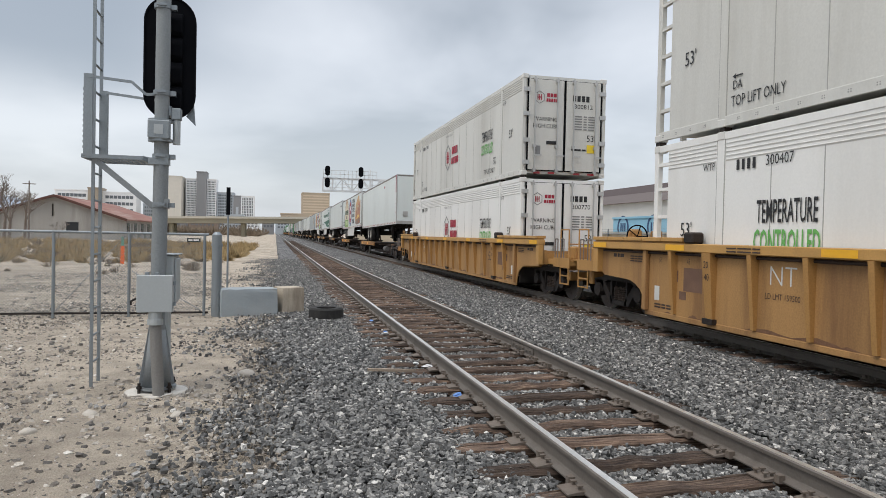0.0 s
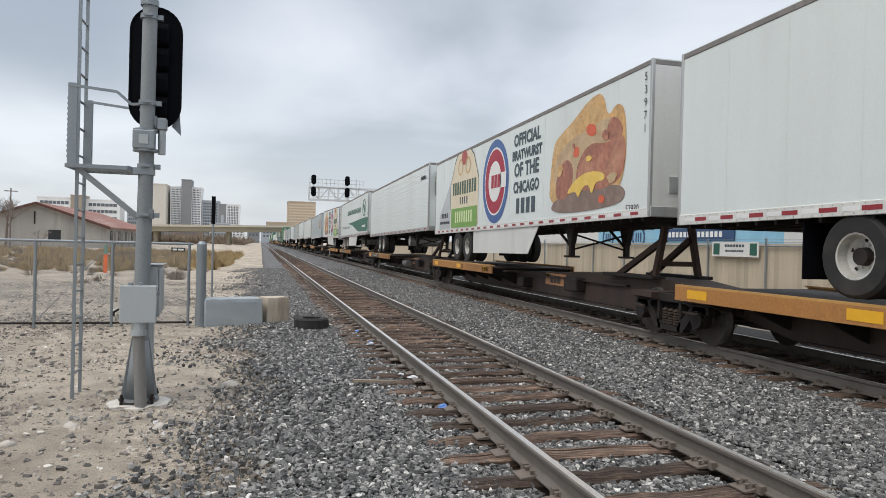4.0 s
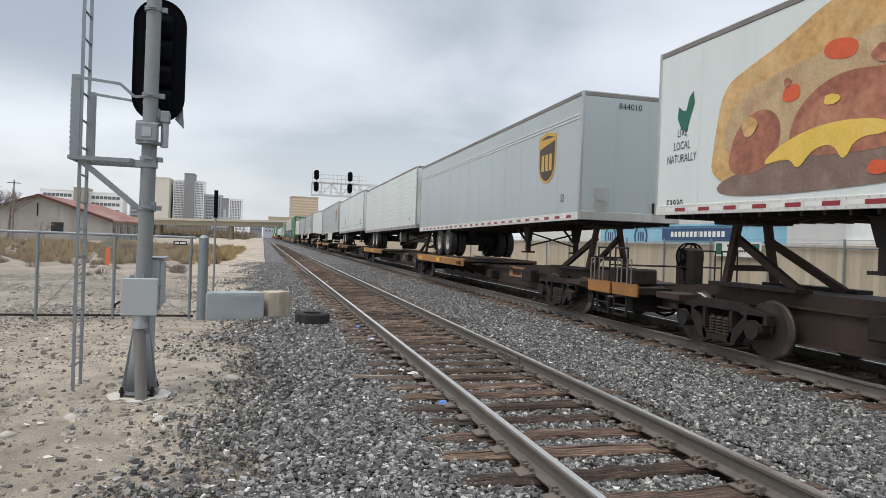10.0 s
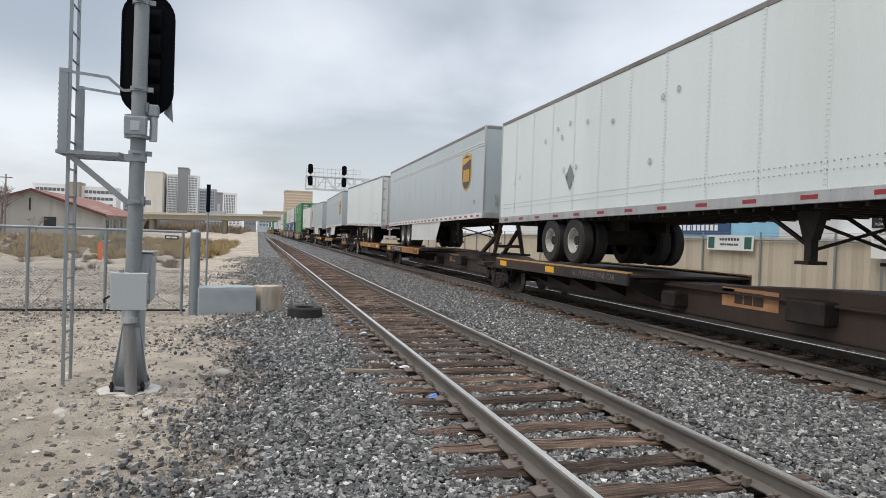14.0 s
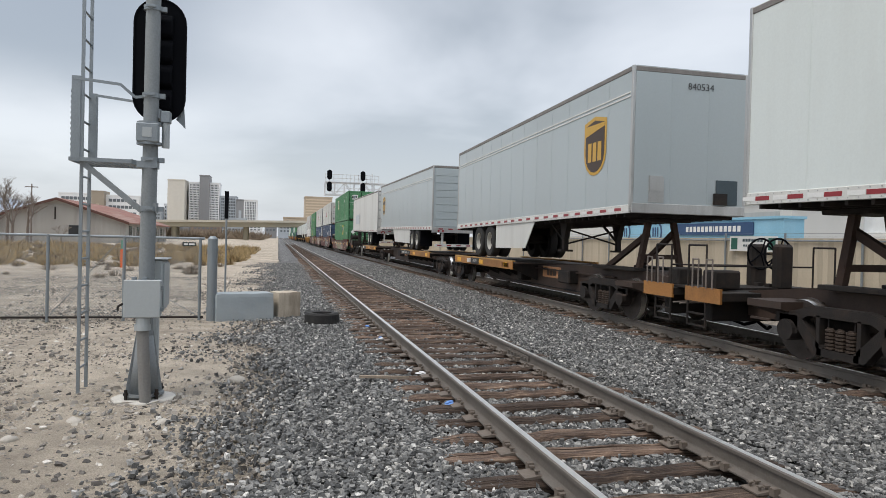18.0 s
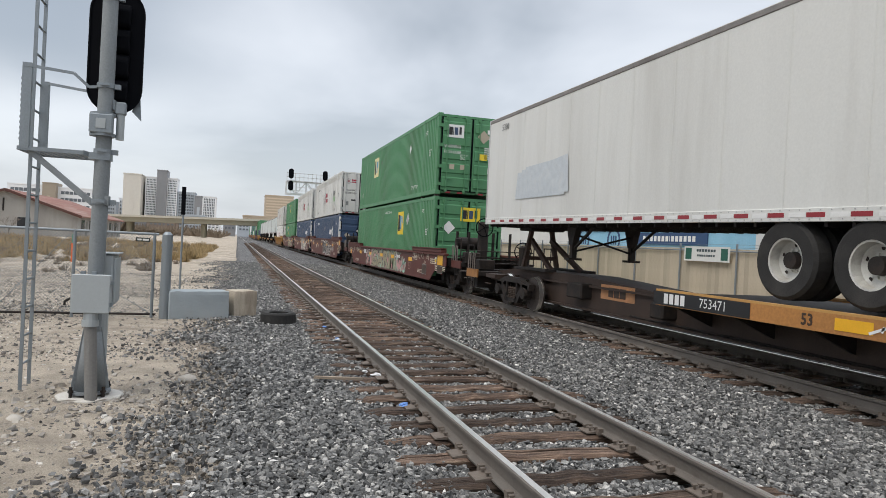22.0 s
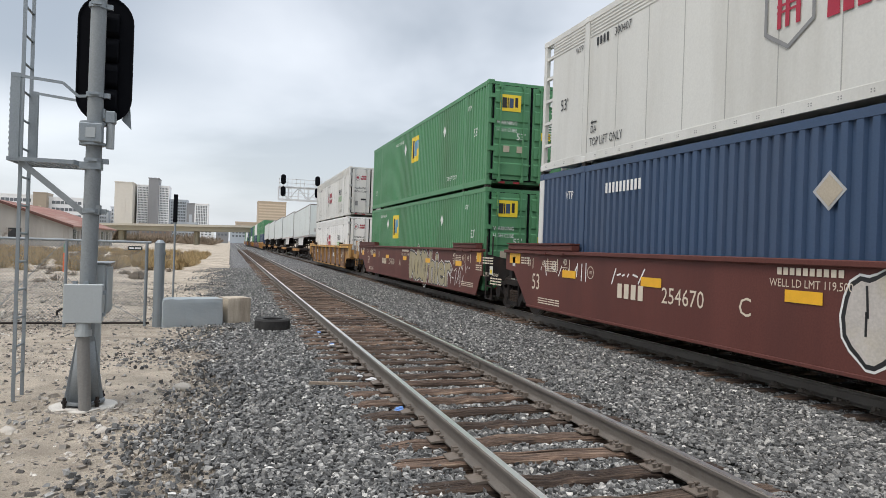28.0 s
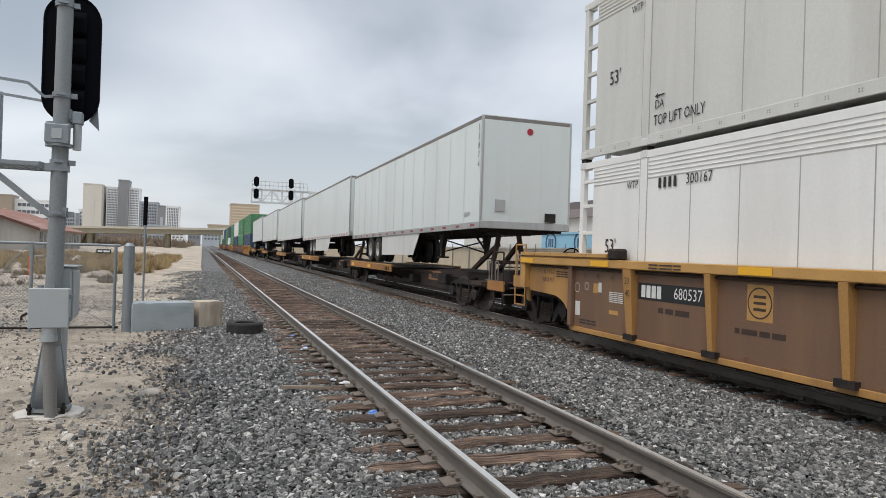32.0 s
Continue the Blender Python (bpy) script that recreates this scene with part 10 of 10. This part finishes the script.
# ---- beyond the train ----
def right_side():
    t = thing("slatted_fence", "tan slatted chain-link fence behind the tracks", "fence", pose(0, 0, 0))
    slat = mat("tan_fence_slat", (0.46, 0.40, 0.31), 0.8, 0, 0.1, 2, 30, 0, 0.3, (0.32, 0.25, 0.17), objvar=0.12)
    me = mesh_of(boxes((-0.01, 0.01, -0.098, 0.098, -0.9, 2.08)), "slat", slat)
    y = 4.0
    k = 0
    bm = bmesh.new()
    while y < 90:
        if k < 150:
            shared("slat", me, t, pose(13.2, y + 3, 0))
        y += 0.2
        k += 1
    part("far_slats", boxes((13.19, 13.21, 37.0, 160, -0.9, 2.08)), slat, t)
    part("near_slats", boxes((13.19, 13.21, -25, 6.9, -0.9, 2.08)), slat, t)
    for k in range(30):
        part("post", rods(((13.12, -20 + 3 * k, -0.9), (13.12, -20 + 3 * k, 2.25), 0.035, 8)), GALV, t)
    part("top_rail", rods(((13.12, -25, 2.0), (13.12, 160, 2.0), 0.025, 8)), GALV, t)
    bm = bmesh.new()
    for j in range(2):
        rod(bm, (13.05 - 0.1 * j, -25, 2.12 + 0.1 * j), (13.05 - 0.1 * j, 160, 2.12 + 0.1 * j), 0.006, 4)
    part("barbed_wire", bm, GALV, t)
    # white warehouse with a brown hipped roof
    w = thing("warehouse", "white warehouse with brown two-slope roof and roof vents", "building", pose(0, 0, 0))
    wall = mat("white_stucco_wall", (0.56, 0.57, 0.56), 0.85, 0, 0.06, 0.5, 10, 0.03, 0.3, (0.42, 0.42, 0.40), True)
    brown = mat("brown_roof_metal", (0.115, 0.088, 0.078), 0.7, 0, 0.12, 0.4, 10, 0.03, 0.3, (0.10, 0.075, 0.07))
    dark = mat("dark_brown_roof", (0.07, 0.048, 0.045), 0.7, 0, 0.12, 0.4, 10, 0.03)
    x0, x1, y0, y1, ez = 40, 92, 50, 110, 6.3
    part("wall", boxes((x0, x1, y0, y1, -0.6, ez)), wall, w)
    bm = bmesh.new()
    a = [(x0 - 0.6, y0 - 0.6, ez), (x1 + 0.6, y0 - 0.6, ez), (x1 + 0.6, y1 + 0.6, ez), (x0 - 0.6, y1 + 0.6, ez)]
    b = [(x0 + 6, y0 + 6, ez + 1.9), (x1 - 6, y0 + 6, ez + 1.9), (x1 - 6, y1 - 6, ez + 1.9), (x0 + 6, y1 - 6, ez + 1.9)]
    va, vb = [bm.verts.new(p) for p in a], [bm.verts.new(p) for p in b]
    for i in range(4):
        bm.faces.new((va[i], va[(i + 1) % 4], vb[(i + 1) % 4], vb[i]))
    bm.faces.new(va[::-1])
    part("lower_roof", bm, brown, w)
    bm = bmesh.new()
    c = [(x0 + 8, y0 + 8, ez + 3.2), (x1 - 8, y0 + 8, ez + 3.2), (x1 - 8, y1 - 8, ez + 3.2), (x0 + 8, y1 - 8, ez + 3.2)]
    vb, vc = [bm.verts.new(p) for p in b], [bm.verts.new(p) for p in c]
    for i in range(4):
        bm.faces.new((vb[i], vb[(i + 1) % 4], vc[(i + 1) % 4], vc[i]))
    bm.faces.new(vc)
    part("upper_roof", bm, dark, w)
    for x in (x0 + 10, x0 + 17, x0 + 31):
        v = part("roof_vent", rods(((x, y0 + 10, ez + 2.9), (x, y0 + 10, ez + 4.0), 0.5, 12)), dark, w)
        part("cap", rods(((x, y0 + 10, ez + 4.0), (x, y0 + 10, ez + 4.5), 0.52, 12)), GALV, v)
    part("roof_unit", boxes((x0 + 7, x0 + 10, y0 + 22, y0 + 28, ez + 2.0, ez + 4.6)), GALV, w, "grey rooftop cooling unit")
    part("roof_unit_hood", boxes((x0 + 8.5, x0 + 10.2, y0 + 21.6, y0 + 22, ez + 2.4, ez + 4.5)), dark, w)
    part("roller_door", boxes((x0 - 0.05, x0 + 0.05, y0 + 1.5, y0 + 6.5, -0.5, 5.0)), CABINET_GREY, w)
    # blue mural wall with a banner
    m = thing("blue_depot", "light blue painted depot wall with round dark mural", "building", pose(0, 0, 0))
    blue = mat("sky_blue_wall", (0.24, 0.47, 0.62), 0.8, 0, 0.12, 0.6, 10, 0.03, 0.4, (0.42, 0.58, 0.66))
    part("wall", boxes((25, 26.4, 33.2, 53, -0.6, 3.45)), blue, m)
    part("roof_edge", boxes((24.9, 26.5, 33.1, 53.1, 3.45, 3.6)), blue, m)
    navy = mat("navy_sign", (0.03, 0.07, 0.16), 0.6)
    for y in (46.6, 51.3):
        ring_plate(0.95, 0.72, navy, m, SIDE, 24.985, y, 2.75)
        bars((0.2, 0.2, 0.2), 0.7, navy, m, SIDE, 24.985, y, 2.75, 0.12)
        bars((0.5, 0.5, 0.5), 0.22, navy, m, SIDE, 24.985, y, 1.55, 0.08)
    part("banner", boxes((24.9, 24.97, 35.6, 43.6, 2.5, 3.3)), navy, m, "navy name banner")
    bars((0.3,) * 7 + (0.05,) + (0.3,) * 6, 0.36, WHITE_MARK, m, SIDE, 24.89, 39.6, 2.9, 0.14)
    # pallets, pipes and tanks in the yard
    for k, (x, y, r, h) in enumerate(((20.8, 22.3, 1.05, 3.6), (20.9, 20.0, 1.05, 3.6), (20.8, 17.6, 1.1, 3.7), (20.9, 15.1, 1.05, 3.6), (21.0, 12.6, 1.1, 3.7))):
        tk = thing("water_tank", "large white ribbed plastic water tank behind fence", "tank", pose(x, y, -0.6), "tanks in the yard")
        bm = bmesh.new()
        n = 40
        rings = [[bm.verts.new((q * (r + (0.035 if i % 2 and z < 2.85 else 0)) * math.cos(2 * math.pi * i / n), q * (r + (0.035 if i % 2 and z < 2.85 else 0)) * math.sin(2 * math.pi * i / n), z)) for i in range(n)] for q, z in ((1, 0), (1, 2.8), (1, 2.9), (0.86, 2.95), (0.86, h + 0.4))]
        for A, B in zip(rings, rings[1:]):
            for i in range(n):
                bm.faces.new((A[i], A[(i + 1) % n], B[(i + 1) % n], B[i]))
        bm.faces.new(rings[-1])
        part("shell", bm, mat("white_tank_plastic", (0.66, 0.68, 0.68), 0.5, 0, 0.05, 2, 20, 0, 0.3, (0.5, 0.5, 0.48), True), tk)
        part("lid", rods(((0, 0, h + 0.4), (0, 0, h + 0.55), r * 0.8, 24, r * 0.5)), WHITE_WORN, tk)
        part("rim", rods(((0, 0, 2.8), (0, 0, 3.05), r * 1.08, 24)), WHITE_WORN, tk)
    rng = random.Random(9)
    for k in range(16):
        y = 22 + 1.7 * k
        p = thing("pallet_stack", "stack of wrapped goods on pallets in the yard", "pallet", pose(17.5 + rng.uniform(0, 3), y, -0.6), "yard goods")
        h = rng.uniform(1.2, 2.6)
        cols = ((0.35, 0.37, 0.38), (0.10, 0.17, 0.24), (0.30, 0.26, 0.18), (0.55, 0.56, 0.56), (0.12, 0.20, 0.16))
        q = cols[k % 5]
        part("load", boxes((-0.6, 0.6, -0.55, 0.55, 0.14, h)), mat("yard_goods_%d" % (k % 5), q, 0.6, 0, 0.2, 3, 30), p, bevel=0.03)
        part("pallet", boxes((-0.62, 0.62, -0.6, 0.6, 0.0, 0.04), (-0.62, 0.62, -0.6, -0.5, 0.04, 0.14), (-0.62, 0.62, 0.5, 0.6, 0.04, 0.14), (-0.62, 0.62, -0.05, 0.05, 0.04, 0.14)), mat("pallet_wood", (0.28, 0.2, 0.12), 0.9), p)
    b = thing("fence_banner", "white company banner tied to the fence", "banner", pose(13.05, 20.45, 0.42))
    part("sheet", boxes((-0.01, 0.01, -1.2, 1.2, 1.2, 1.72)), WHITE_MARK, b)
    bars((0.11,) * 7, 0.09, INK_SLATE, b, SIDE, -0.014, 0.0, 1.58, 0.04)
    bars((0.09,) * 8, 0.07, INK_SLATE, b, SIDE, -0.014, 0.0, 1.4, 0.03)
    for q in (-0.95, 0.95):
        plate(rect(0.34, 0.4), mat("dark_green_print", (0.03, 0.12, 0.09), 0.6), b, SIDE, -0.014, q, 1.46)
    s = thing("warning_sign", "black and white no trespassing sign on two posts", "sign", pose(12.9, 14.3, 0.52))
    part("board", boxes((-0.01, 0.01, -0.32, 0.32, 1.05, 1.85)), WHITE_MARK, s)
    part("board_head", boxes((-0.02, 0.0, -0.32, 0.32, 1.85, 2.2)), INK, s)
    part("post", rods(((0.03, 0, -0.5), (0.03, 0, 2.2), 0.03, 8)), GALV, s)
    write("NO", 0.12, WHITE_MARK, s, SIDE, -0.024, 0, 2.1)
    write("TRESPASSING", 0.1, WHITE_MARK, s, SIDE, -0.024, 0, 1.95, 0.8)
    write("AUTHORIZED", 0.1, INK, s, SIDE, -0.014, 0, 1.7, 0.85)
    write("PERSONNEL", 0.1, INK, s, SIDE, -0.014, 0, 1.55, 0.85)
    write("ONLY", 0.1, INK, s, SIDE, -0.014, 0, 1.4, 0.85)


right_side()


# ---- distance ----
def hills():
    bm = bmesh.new()
    rows = []
    n = 80
    for j, (y, k) in enumerate(((2600, 0.0), (3000, 0.6), (3600, 1.0))):
        row = []
        for i in range(n):
            x = -3600 + 4200 * i / (n - 1)
            h = 150 * max(0.0, min(1.0, (-x - 250) / 1100)) * (0.75 + 0.5 * noise.noise(Vector((x * 0.0016, j * 0.7, 0))))
            h += 18 * noise.noise(Vector((x * 0.006, j, 5)))
            row.append(bm.verts.new((x, y, max(-2, h * k * 1.3))))
        rows.append(row)
    for A, B in zip(rows, rows[1:]):
        for i in range(n - 1):
            bm.faces.new((A[i], A[i + 1], B[i + 1], B[i]))
    # the haze of distance is mixed into the hills' base colour
    solo("hills", bm, mat("hazy_hills", (0.30, 0.35, 0.42), 1.0, 0, 0.2, 0.004, 0.02, 0, 0.6, (0.55, 0.58, 0.62)), "hazy blue hills with thin snow", "hills", kind="structure", smooth=True)


hills()


def motions():
    """The train rolls by at an even speed; its wheels turn with it."""
    times = [0, 4, 8, 12, 16, 20, 24, 28, 32]
    for ob, u in MOVERS:
        walk(ob, [(t, pose(TC, u - SPEED * t, 0)) for t in times])
    # every wheelset stands alike in its truck, so all of one end roll by the same rows
    for s in (-1, 1):
        first = WHEELS[s][0]
        turn = math.degrees(SPEED / 0.425) / 30
        walk(first, [(k / 30, pose(0, s * 0.864, 0.425, (turn * k) % 360)) for k in range(961)])
        keys = first.animation_data
        for w in WHEELS[s][1:]:
            w.rotation_mode = "QUATERNION"
            data = w.animation_data_create()
            data.action = keys.action
            data.action_slot = keys.action_slot


motions()
